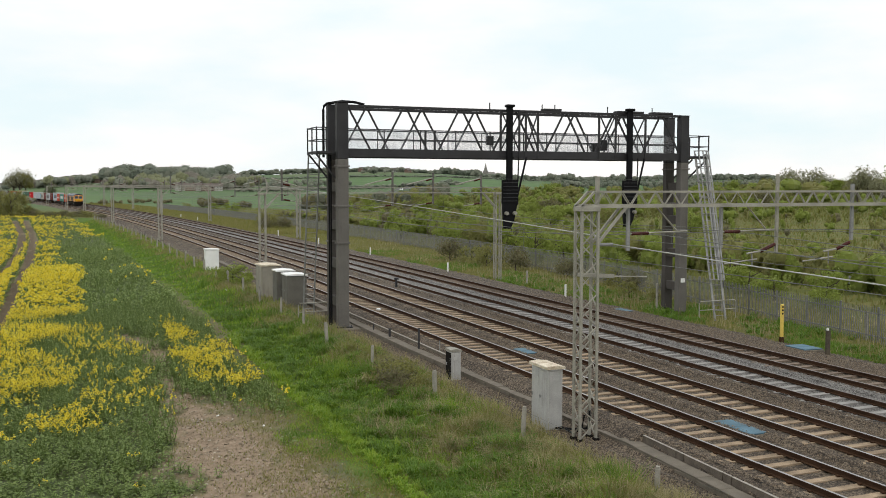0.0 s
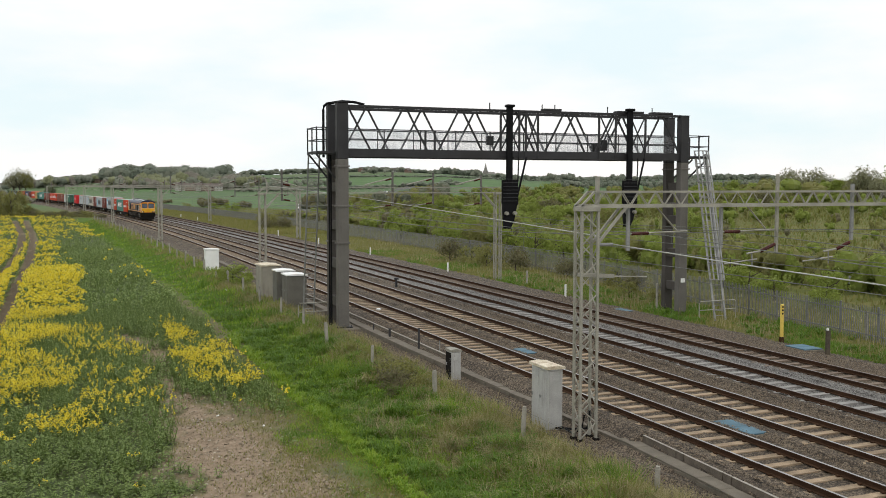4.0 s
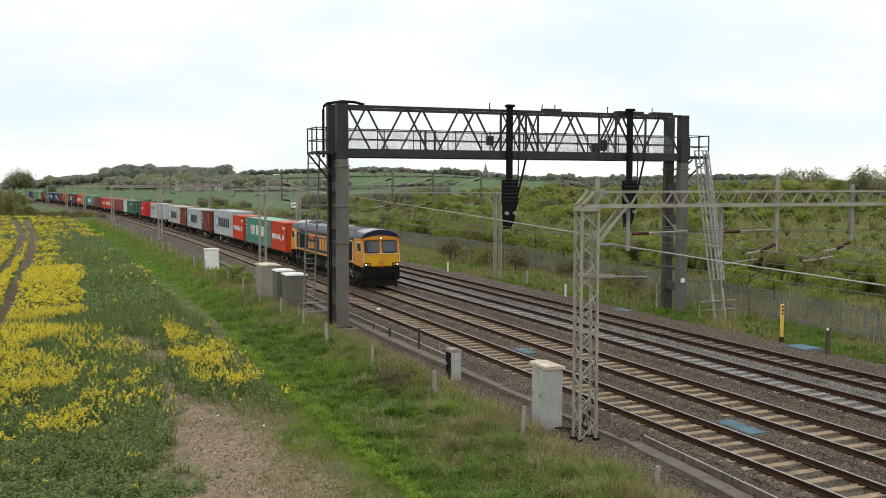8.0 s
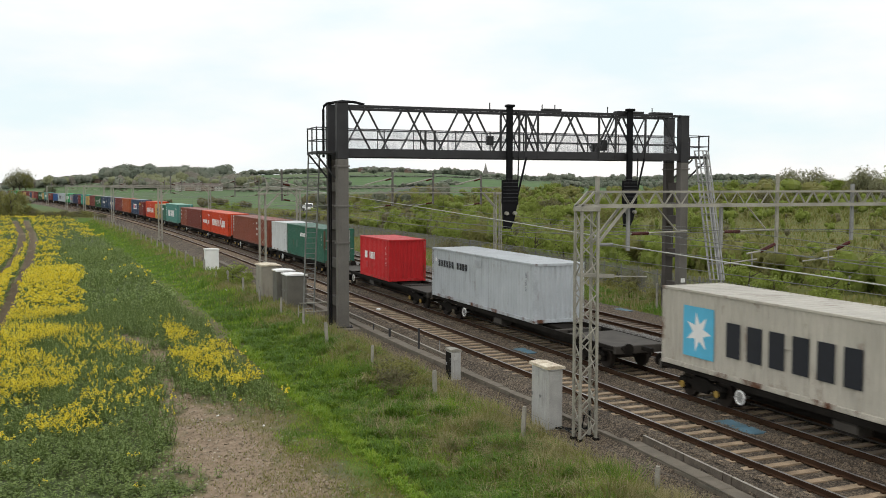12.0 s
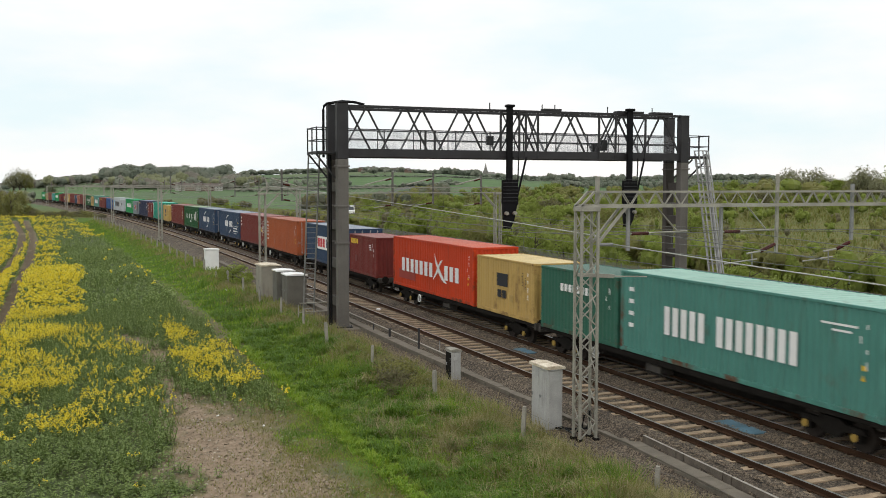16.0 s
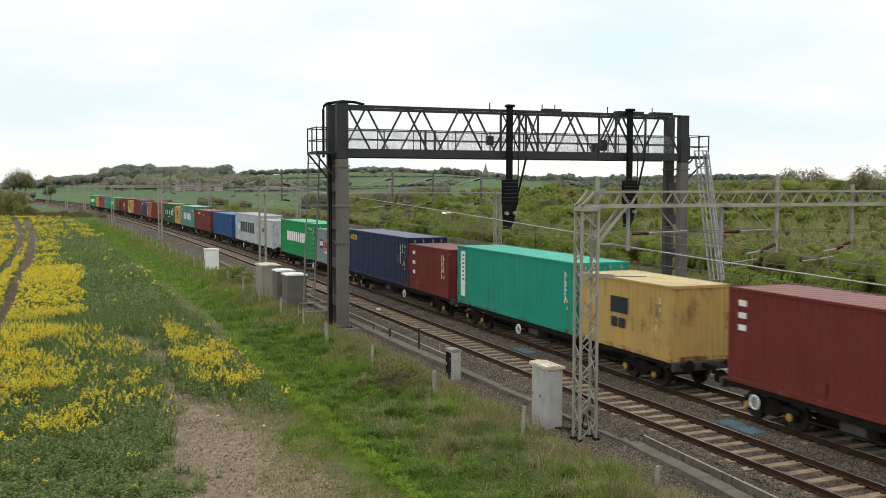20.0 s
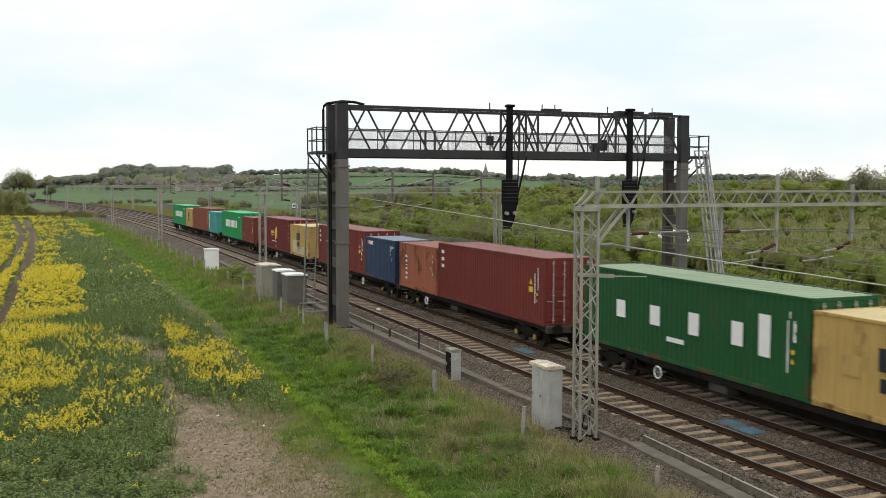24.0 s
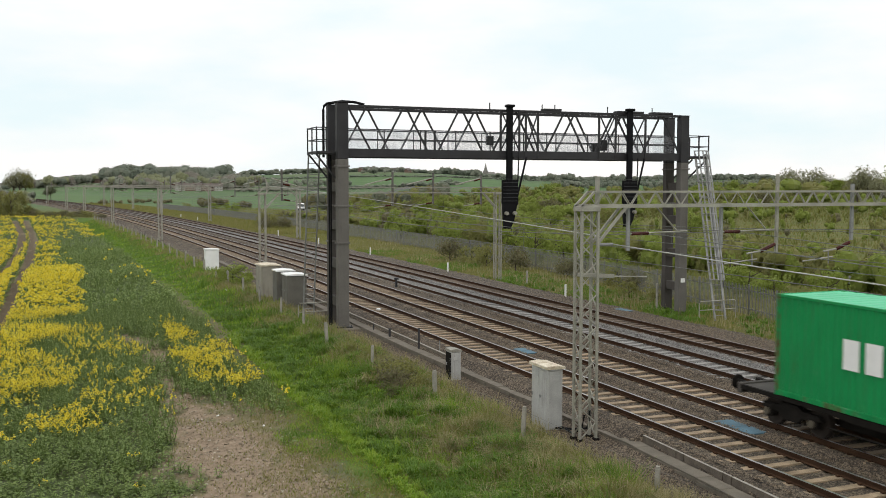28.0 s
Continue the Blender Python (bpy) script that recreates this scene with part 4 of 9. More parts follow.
for i, x0 in enumerate(TRACKS):
    span_line("contact_wire", x0 + (0.15 if i % 2 else -0.15), 4.55, 0.03, 0.011, M_WIRE, "thin contact wire strung over a railway track", 2)
    span_line("catenary_wire", x0, 5.45, 0.55, 0.012, M_WIRE, "thin sagging catenary wire above a railway track")
    b = Build()
    for s0, s1 in zip(wires_at, wires_at[1:]):
        n = int((s1 - s0) / 9)
        for k in range(1, n):
            t = k / n
            s = s0 + (s1 - s0) * t
            b.tube((x0 + bend(s), s, 5.45 - 0.55 * 4 * t * (1 - t)), (x0 + bend(s), s, 4.53), 0.007, 4, cap=False)
    tagged(new("dropper_wires", b.mesh("dropper_wires", [M_WIRE])), "short dropper wires between catenary and contact wire", "wire", "overhead wires", "stuff")
for pts in ([(15.0 + 0.2, 24.9, 5.22), (15.0, 19, 5.09), (15.0, 14.4, 5.0), (15.0, 0, 4.9), (15, -22, 5.2)],
            [(14.9, 25.0, 5.44), (15.0, 33.9, 5.74), (15.0, 43.8, 6.08), (15.0, 48.3, 6.23), (14.8, 60, 6.6), (14.7, 71.5, 6.85)]):
    tagged(new("feeder_cable", Build().wire(pts, 0.016, 6).mesh("feeder_cable", [M_CABLE])), "pale aluminium feeder cable strung along the line", "cable", "feeder cables")
# ---------------------------------------------------------------- the train
SPEED, T_REF, DECK_Z = 34.12, 9.0, 0.98
MOVING = []                       # (thing, place along the line at T_REF)
TRAIN_X = TRACKS[1]


def ride(ob, s9):
    ob.matrix_basis = along(TRAIN_X, s9)
    MOVING.append((ob, s9))
    return ob


PAINT = {}
WORN = {"salmon": 0.9, "yellow": 0.6, "cream": 0.6, "rust": 0.5, "maroon": 0.3, "navy": 0.35, "slate": 0.6, "grey": 0.4, "blue": 0.5, "ever": 0.2, "red": 0.3}
def paint(name, col, dirt=0.4, vary=0.12):
    if name not in PAINT:
        PAINT[name] = mat(name + "_container_paint", col, 0.55, 0.0, vary, 0.9, 30, dirt=dirt, spec=0.2, rust=WORN.get(name, 0.35))
    return PAINT[name]


C = {
    "red": ("bright red", (0.54, 0.052, 0.014)), "kred": ("vivid red", (0.52, 0.025, 0.028)), "teal": ("grey-green", (0.080, 0.235, 0.195)),
    "grey": ("pale grey", (0.44, 0.47, 0.49)), "cream": ("cream", (0.48, 0.45, 0.385)), "brown": ("dark red-brown", (0.165, 0.038, 0.028)),
    "maroon": ("maroon", (0.158, 0.029, 0.024)), "rust": ("rust-brown", (0.212, 0.062, 0.038)), "orange": ("orange-brown", (0.34, 0.085, 0.030)),
    "green": ("dark green", (0.035, 0.125, 0.085)), "uasc": ("deep green", (0.014, 0.085, 0.026)), "yellow": ("mustard yellow", (0.47, 0.315, 0.105)),
    "navy": ("navy blue", (0.028, 0.055, 0.105)), "blue": ("mid blue", (0.028, 0.052, 0.105)), "seaco": ("dark violet-blue", (0.018, 0.026, 0.068)),
    "dong": ("turquoise green", (0.015, 0.27, 0.19)), "ever": ("bright green", (0.008, 0.25, 0.072)), "slate": ("slate grey", (0.215, 0.255, 0.275)),
    "aqua": ("aqua green", (0.062, 0.30, 0.265)), "wine": ("wine red", (0.125, 0.018, 0.021)), "white": ("off-white", (0.55, 0.57, 0.57)),
    "royal": ("royal blue", (0.016, 0.07, 0.21)), "salmon": ("faded orange", (0.38, 0.125, 0.070)),
}
INK = {"white": mat("white_lettering", (0.80, 0.80, 0.78), 0.6, 0, 0.06, 3, 30), "black": mat("black_lettering", (0.018, 0.02, 0.026), 0.6, 0, 0.1, 3, 30),
       "yellow": mat("yellow_lettering", (0.72, 0.46, 0.03), 0.6, 0, 0.1, 3, 30), "sky": mat("sky_blue_panel", (0.10, 0.45, 0.66), 0.6, 0, 0.1, 3, 30),
       "orange": mat("orange_panel", (0.70, 0.16, 0.07), 0.6, 0, 0.1, 3, 30), "navyp": mat("navy_panel", (0.02, 0.025, 0.12), 0.6, 0, 0.1, 3, 30),
       "redl": mat("red_lettering", (0.55, 0.02, 0.03), 0.6, 0, 0.1, 3, 30), "cream": mat("cream_patch", (0.52, 0.45, 0.29), 0.7, 0, 0.2, 3, 30),
       "redp": mat("fresh_red_patch", (0.30, 0.035, 0.022), 0.6, 0, 0.2, 2, 30), "pale": mat("pale_grey_patch", (0.36, 0.38, 0.40), 0.6, 0, 0.2, 3, 30),
       "dongp": mat("green_lettering", (0.02, 0.20, 0.13), 0.6, 0, 0.1, 3, 30), "rustp": mat("rusty_scrape", (0.11, 0.055, 0.035), 0.8, 0, 0.3, 4, 30)}
M_LOCK = mat("zinc_lock_rod", (0.38, 0.37, 0.35), 0.5, 0.4, 0.2, 4, 40)
HW = 1.219


def corrugated(b, L0, L1, z0, z1, plane, depth, period, axis):
    """Trapezoid sheet: runs along y (axis 'y') at x = plane, or along x at y = plane; grooves go inwards by depth."""
    n = max(2, round((L1 - L0) / period))
    p = (L1 - L0) / n
    prof = []
    for i in range(n):
        a = L0 + i * p
        prof += [(a, 0.0), (a + p * 0.26, 0.0), (a + p * 0.5, depth), (a + p * 0.76, depth)]
    prof.append((L1, 0.0))
    for (a, d0), (c, d1) in zip(prof, prof[1:]):
        if axis == "y":
            b.poly([(plane + d0, a, z0), (plane + d1, c, z0), (plane + d1, c, z1), (plane + d0, a, z1)])
        else:
            b.poly([(a, plane + d0, z0), (c, plane + d1, z0), (c, plane + d1, z1), (a, plane + d0, z1)])


# sky light from above is painted in: roofs paler than their walls
SKYLIT_ROOFS = {"ever": (0.12, 0.52, 0.29), "yellow": (0.62, 0.50, 0.26), "teal": (0.30, 0.48, 0.40), "dong": (0.10, 0.48, 0.36), "aqua": (0.20, 0.52, 0.46), "red": (0.56, 0.15, 0.10), "uasc": (0.27, 0.35, 0.22), "navy": (0.27, 0.30, 0.35), "blue": (0.24, 0.29, 0.36), "seaco": (0.20, 0.21, 0.30), "royal": (0.16, 0.24, 0.40), "maroon": (0.27, 0.13, 0.12), "brown": (0.27, 0.14, 0.12), "wine": (0.27, 0.12, 0.13)}
BOX_CACHE = {}
def box_meshes(L, h, door):
    """The meshes of one size of container, shared by all of that size."""
    key = (L, h, door)
    if key in BOX_CACHE:
        return BOX_CACHE[key]
    ln = {20: 6.058, 40: 12.192}[L]
    y0, y1 = -ln / 2, ln / 2
    dummy = [M_WHITE]
    out = {}
    for nm, pl, dp in (("side_wall_near", -HW + 0.015, 0.036), ("side_wall_far", HW - 0.015, -0.036)):
        b = Build()
        corrugated(b, y0 + 0.16, y1 - 0.16, 0.16, h - 0.07, pl, dp, 0.278, "y")
        out[nm] = b.mesh("side_wall", dummy)
    b = Build()
    n = round(ln / 0.42)
    for i in range(n):                        # shallow ribs across the roof
        a, c = y0 + 0.1 + (ln - 0.2) * i / n, y0 + 0.1 + (ln - 0.2) * (i + 1) / n
        m1, m2, m3 = a + (c - a) * 0.55, a + (c - a) * 0.68, a + (c - a) * 0.88
        for (p, zp), (q, zq) in (((a, 0), (m1, 0)), ((m1, 0), (m2, -0.02)), ((m2, -0.02), (m3, -0.02)), ((m3, -0.02), (c, 0))):
            b.poly([(-HW + 0.04, p, h - 0.012 + zp), (HW - 0.04, p, h - 0.012 + zp), (HW - 0.04, q, h - 0.012 + zq), (-HW + 0.04, q, h - 0.012 + zq)])
    out["roof"] = b.mesh("roof", dummy)
    b = Build()
    corrugated(b, -HW + 0.14, HW - 0.14, 0.16, h - 0.1, (y1 if door else y0) + (-0.02 if door else 0.02), -0.045 if door else 0.045, 0.25, "x")
    out["end_wall"] = b.mesh("end_wall", dummy)
    b = Build()
    for x in (-HW, HW - 0.06):
        b.cbox(x, x + 0.06, y0 + 0.15, y1 - 0.15, h - 0.085, h, 0.01)
    for y in (y0, y1 - 0.06):
        b.cbox(-HW + 0.12, HW - 0.12, y, y + 0.06, h - 0.12, h - 0.004, 0.01)
    out["top_rail"] = b.mesh("top_rail", dummy)
    b = Build()
    for x in (-HW, HW - 0.05):
        b.cbox(x, x + 0.05, y0 + 0.15, y1 - 0.15, 0.015, 0.17, 0.01)
    for y in (y0, y1 - 0.06):
        b.cbox(-HW + 0.12, HW - 0.12, y, y + 0.06, 0.015, 0.17, 0.01)
    b.box(-HW + 0.06, HW - 0.06, y0 + 0.05, y1 - 0.05, 0.13, 0.16)
    out["bottom_rail"] = b.mesh("bottom_rail", dummy)
    b = Build().cbox(-0.085, 0.085, -0.085, 0.085, 0.118, h - 0.118, 0.02)
    out["corner_post"] = b.mesh("corner_post", dummy)
    b = Build().cbox(-0.082, 0.082, -0.089, 0.089, 0.0, 0.118, 0.012)
    out["corner_casting"] = b.mesh("corner_casting", dummy)
    b = Build()
    yd = (y0 + 0.02) if door else (y1 - 0.02)
    sg = -1 if door else 1
    lo, hi = min(yd, yd + sg * 0.0) - 0.02, max(yd, yd) + 0.02
    b.cbox(0.008, HW - 0.15, lo, hi, 0.19, h - 0.13, 0.012)
    for k in range(5):
        z = 0.42 + (h - 0.9) * k / 5
        b.cbox(0.08, HW - 0.24, min(yd + sg * 0.02, yd + sg * 0.045), max(yd + sg * 0.02, yd + sg * 0.045), z, z + (h - 0.9) / 5 - 0.14, 0.015)
    out["door_leaf"] = b.mesh("door_leaf", dummy)
    for x in (0.30, 0.82):
        b = Build()
        b.tube((x, yd + sg * 0.075, 0.15), (x, yd + sg * 0.075, h - 0.11), 0.024, 6)
        for z in (0.25, h * 0.45, h * 0.75, h - 0.25):
            b.cbox(x - 0.05, x + 0.05, min(yd + sg * 0.04, yd + sg * 0.1), max(yd + sg * 0.04, yd + sg * 0.1), z, z + 0.05, 0.008)
        b.bar((x, yd + sg * 0.09, 1.05), (x + 0.3, yd + sg * 0.09, 1.08), 0.03, 0.03)
        out["lock_rod", x] = b.mesh("lock_rod", dummy)
    BOX_CACHE[key] = out, ln
    return BOX_CACHE[key]


def letters(spec, size, ink, parent, y, z, slant=0.0, up=False, seed=1):
    """Plain blocks in place of a name: spec is a list of widths (negative: a space) in units of the size."""
    x = -HW - 0.006
    p = 0.0
    for w in spec:
        if w < 0:
            p += -w * size
            continue
        b = Build()
        full, w = w, (w * 0.62 if w < 1.6 else w)
        if up:
            b.box(x, x + 0.003, y - size, y, z - p - w * size, z - p)
        else:
            b.extrude([(y - p, z), (y - p - w * size, z), (y - p - w * size - slant * size, z + size), (y - p - slant * size, z + size)], "x", x, x + 0.003)
        p += (full + 0.22) * size
        part("letter_block", b, INK[ink], parent)


def panel(parent, ink, y0, y1, z0, z1, off=0.004, name="painted_panel"):
    b = Build()
    x = -HW - off
    b.poly([(x, y0, z0), (x, y1, z0), (x, y1, z1), (x, y0, z1)])
    return part(name, b, INK[ink], parent)


def name_blocks(parent, base, n, ink, y0, y1, z0, z1, gaps, fill):
    """A row of n plain upright blocks between y0 and y1; the numbers in gaps stay empty."""
    pitch = (y0 - y1) / n
    x = -HW - 0.009
    for k in range(n):
        if k in gaps:
            continue
        a = y0 - pitch * k
        c = a - pitch * fill
        part("letter_block", Build().box(x, x + 0.003, c, a, base + z0, base + z1), INK[ink], parent)


def arc_mark(parent, y0, y1, z0, z1):
    """A crescent stroke from the tip at (y1, z0) to the broad end at (y0, z1)."""
    b = Build()
    x = -HW - 0.007
    n = 7
    rows_ = []
    for k in range(n + 1):
        q = math.pi / 2 * k / n
        y_, z_ = y0 + (y1 - y0) * math.cos(q), z0 + (z1 - z0) * math.sin(q)
        w_ = 0.02 + 0.11 * math.sin(math.pi * min(1.0, k / n * 0.9))
        sg = 1 if z1 > z0 else -1
        rows_.append(((x, y_, z_ - sg * w_), (x, y_, z_)))
    for (p, q), (r, s) in zip(rows_, rows_[1:]):
        b.poly([p, r, s, q])
    return part("painted_mark", b, INK["white"], parent)


def disc_mark(parent, y, z, ry, rz):
    b = Build()
    x = -HW - 0.006
    b.poly([(x, y + ry * math.cos(q) - 0.25 * rz * math.sin(q), z + rz * math.sin(q)) for q in np.linspace(0, 2 * math.pi, 25)[:-1]])
    return part("painted_mark", b, INK["yellow"], parent)


def star(parent, y, z, r, ink="white", off=0.008):
    b = Build()
    x = -HW - off
    pts = []
    for i in range(14):
        a = math.pi * i / 7 + 0.2
        rr_ = r if i % 2 == 0 else r * 0.42
        pts.append((x, y + math.sin(a) * rr_, z + math.cos(a) * rr_))
    n = len(b.v)
    b.v += pts + [(x, y, z)]
    for i in range(14):
        b.f.append((n + i, n + (i + 1) % 14, n + 14))
        b.mi.append(0)
    return part("star", b, INK[ink], parent)


def swoosh(parent, y, z, s, ink="white"):
    """Bird-like mark made of two crossed blades."""
    b = Build()
    x = -HW - 0.007
    def blade(pts, x=x):
        for (y0, z0, t0), (y1, z1, t1) in zip(pts, pts[1:]):
            b.poly([(x, y + s * y0, z + s * (z0 - t0)), (x, y + s * y1, z + s * (z1 - t1)), (x, y + s * y1, z + s * (z1 + t1)), (x, y + s * y0, z + s * (z0 + t0))])
    blade([(0.75, 0.95, 0.02), (0.6, 0.5, 0.14), (0.2, 0.05, 0.2), (-0.3, -0.35, 0.16), (-0.75, -0.6, 0.09), (-1.1, -0.68, 0.02)])
    blade([(0.95, -0.62, 0.02), (0.6, -0.35, 0.10), (0.2, 0.0, 0.16), (-0.1, 0.35, 0.10), (-0.45, 0.55, 0.03)], x - 0.003)
    return part("painted_mark", b, INK[ink], parent)


def container(key, L, h, front, door=False, marks=()):
    """A freight container whose leading end is `front` metres up the line at T_REF."""
    word, col = C[key]
    me, ln = box_meshes(L, h, door)
    pm = paint(key, col)
    # other roofs take the wall colour, lifted for the same light
    pr = PAINT.get(key + "_roof") or paint(key + "_roof", SKYLIT_ROOFS.get(key, tuple(min(0.8, 0.8 * c + 0.065) for c in col)), dirt=0.3)
    ob = new("shipping_container")
    tagged(ob, "%s steel %d-foot shipping container%s on a flat wagon" % (word, L, ", doors forward" if door else ""), "shipping container", "containers on the train")
    ride(ob, front + ln / 2)
    base = DECK_Z + 0.005
    def add(name, mesh_name, m, dx=0, dy=0, dz=0, rz=0, parent=ob):
        o = part(name, me[mesh_name], m, parent)
        o.matrix_basis = pose(dx, dy, dz, 0, 0, rz)
        return o
    for nm in ("side_wall_near", "side_wall_far"):
        add("side_wall", nm, pm, 0, 0, base)
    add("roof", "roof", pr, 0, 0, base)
    add("end_wall", "end_wall", pm, 0, 0, base)
    add("top_rail", "top_rail", pm, 0, 0, base)
    if key + "_rail" not in PAINT:
        PAINT[key + "_rail"] = mat(key + "_scuffed_rail_paint", col, 0.65, 0.0, 0.3, 1.5, 30, dirt=0.6, spec=0.15, rust=1.0)
    add("bottom_rail", "bottom_rail", PAINT[key + "_rail"], 0, 0, base)["label"] = "scuffed rusty bottom rail"
    for sx in (-1, 1):
        for sy in (-1, 1):
            c = add("corner_post", "corner_post", PAINT[key + "_rail"], sx * (HW - 0.085), sy * (ln / 2 - 0.089), base)
            for z in (0, h - 0.118):
                o = part("corner_casting", me["corner_casting"], PAINT[key + "_rail"], c)
                o.matrix_basis = pose(0, 0, z)
    for rz in (0, 1):
        d = add("door_leaf", "door_leaf", pm, 0, 0, base)
        for x in (0.30, 0.82):
            part("lock_rod", me["lock_rod", x], M_LOCK, d)
        if rz:
            d.matrix_basis = Matrix.Translation((0, 0, base)) @ Matrix.Diagonal((-1, 1, 1, 1))
    # identification block near the trailing end, and small plates by the leading end
    rng = random.Random(int(front))
    yb = -ln / 2 + 0.55
    x = -HW - 0.005
    ink = INK["white" if key not in ("grey", "cream", "white") else "black"]
    for k in range(rng.choice((3, 4, 4))):
        z = base + h - 0.45 - k * 0.32
        y2 = yb + rng.choice((0.0, 0.0, 0.22))
        part("code_bar", Build().box(x, x + 0.003, y2, y2 + 0.045, z - rng.uniform(0.12, 0.24), z), ink, ob)
    if h > 2.7:
        for k, z in enumerate((1.25, 0.98)):
            b = Build()
            yy = yb + 0.05
            b.poly([(x, yy, base + z), (x, yy + 0.16, base + z), (x, yy + 0.08, base + z + 0.16)] if k else [(x, yy, base + z), (x, yy + 0.13, base + z), (x, yy + 0.13, base + z + 0.13), (x, yy, base + z + 0.13)])
            part("warning_mark", b, INK["yellow"], ob, "small yellow warning mark")
    if rng.random() < 0.6:
        yy, zz = rng.uniform(-ln / 2 + 0.8, ln / 2 - 1.4), base + rng.uniform(0.25, 1.4)
        sz = rng.uniform(0.25, 0.6)
        part("repair_patch", Build().box(-HW - 0.004, -HW + 0.02, yy, yy + sz * 1.2, zz, zz + sz), paint(key + "_patch", tuple(min(0.7, c * 0.9 + 0.006) for c in col), dirt=0.5), ob, "faded repair patch")
    for mk in marks:
        kind = mk[0]
        if kind == "t":          # name across: widths, size, ink, y from centre, z above the floor
            letters(mk[1], mk[2], mk[3], ob, mk[4], base + mk[5], *(mk[6:7]))
        elif kind == "v":        # name downwards
            letters(mk[1], mk[2], mk[3], ob, mk[4], base + mk[5], up=True)
        elif kind == "p":
            panel(ob, mk[1], mk[2], mk[3], base + mk[4], base + mk[5])
        elif kind == "n":
            name_blocks(ob, base, *mk[1:])
        elif kind == "a":
            arc_mark(ob, mk[1], mk[2], base + mk[3], base + mk[4])
        elif kind == "e":
            disc_mark(ob, mk[1], base + mk[2], mk[3], mk[4])
        elif kind == "y":
            b = Build()
            b.poly([(x, mk[1] + mk[3] / 2, base + mk[2]), (x, mk[1] - mk[3] / 2, base + mk[2]), (x, mk[1], base + mk[2] + mk[3] * 0.9)])
            part("warning_mark", b, INK["yellow"], ob, "small yellow warning mark")
        elif kind == "s":
            star(ob, mk[1], base + mk[2], mk[3])
        elif kind == "w":
            swoosh(ob, mk[1], base + mk[2], mk[3], mk[4] if len(mk) > 4 else "white")
    return ob


STD, TALL = 2.591, 2.896
NM, PN = "n", "p"                 # a name of blocks between two places; a painted panel
def blocks(n, ink, y0, y1, z0, z1, gaps=(), fill=0.64):
    return (NM, n, ink, y0, y1, z0, z1, gaps, fill)


HS_S = (blocks(11, "white", 2.46, -2.5, 1.02, 1.46, (7, 8)), ("w", -0.78, 1.25, 0.52), (PN, "white", -1.65, -2.72, 2.06, 2.16), (PN, "white", -1.95, -2.4, 1.94, 2.02))
HS_L = (blocks(12, "white", 4.48, -4.46, 0.95, 1.72, (7, 8)), ("w", -1.5, 1.45, 0.95))
HS_H = HS_L + ((PN, "redp", 5.0, 2.2, 0.5, 1.05),)
CHINA = (blocks(14, "white", 3.32, -3.18, 0.95, 1.9, (5,), 0.66), ("v", [0.8, -0.4, 0.8, -0.4, 0.8, -0.4, 0.8], 0.3, "white", 5.5, 2.35), (PN, "white", -3.9, -5.2, 2.3, 2.36), (PN, "white", -4.3, -5.0, 2.14, 2.2))
MAERSK = ((PN, "sky", 4.86, 3.27, 0.45, 2.08), ("s", 4.06, 1.27, 0.66), blocks(6, "black", 2.66, -3.1, 0.72, 1.78, (), 0.68))
MAERSK_T = ((PN, "sky", 4.75, 3.27, 0.78, 2.25), ("s", 4.0, 1.5, 0.62), blocks(6, "black", 2.77, -4.4, 1.0, 2.05, (), 0.68))
MAERSK_S = (("s", 2.3, 1.55, 0.33), blocks(6, "black", 1.75, -0.6, 1.35, 1.75, (), 0.66))
JSN = (("v", [0.8, -0.35, 0.8, -0.35, 0.8], 0.40, "white", 2.36, 2.22), (PN, "white", -2.10, -2.17, 1.0, 2.25), (PN, "white", -2.36, -2.42, 1.3, 2.25))
TEX = (("v", [0.8, 0.8, 0.8], 0.36, "white", 5.6, 2.54), (PN, "yellow", -4.66, -5.05, 1.36, 1.6), ("y", -4.86, 1.7, 0.30), (PN, "white", -5.2, -5.26, 0.9, 2.2), (PN, "white", -5.5, -5.55, 1.5, 2.25))
TRITON = (("v", [0.8, 0.8, 0.4, 0.8, 0.8, 0.8], 0.33, "white", 5.6, 2.54),)
MSC = (blocks(1, "black", 0.72, -0.45, 1.33, 1.92, (), 1.0), blocks(2, "black", 0.66, -0.38, 0.80, 1.16, (), 0.8), ("v", [0.5] * 9, 0.09, "black", -1.9, 2.1), ("v", [0.5] * 8, 0.09, "black", -2.2, 1.9))
UASC = (blocks(1, "white", 3.75, 2.95, 1.2, 1.82, (), 0.72), blocks(1, "white", 1.6, 0.72, 1.18, 1.85, (), 0.66), blocks(1, "white", -0.6, -1.42, 1.14, 1.86, (), 0.66), blocks(1, "white", -2.77, -3.57, 1.14, 1.87, (), 0.66),
        (PN, "white", -4.0, -4.5, 1.0, 2.24), ("t", [6.0], 0.16, "white", 0.6, 0.74), (PN, "white", -5.2, -5.25, 0.7, 2.2), (PN, "white", -5.45, -5.5, 1.6, 2.2))
CMACGM = (blocks(7, "white", 2.37, -2.24, 1.18, 1.84, (3,), 0.68), ("a", 0.1, 1.62, 1.98, 2.5), ("a", 0.05, -1.2, 1.02, 0.5), ("y", -5.1, 1.7, 0.2), (PN, "white", -4.75, -4.82, 1.2, 2.2))
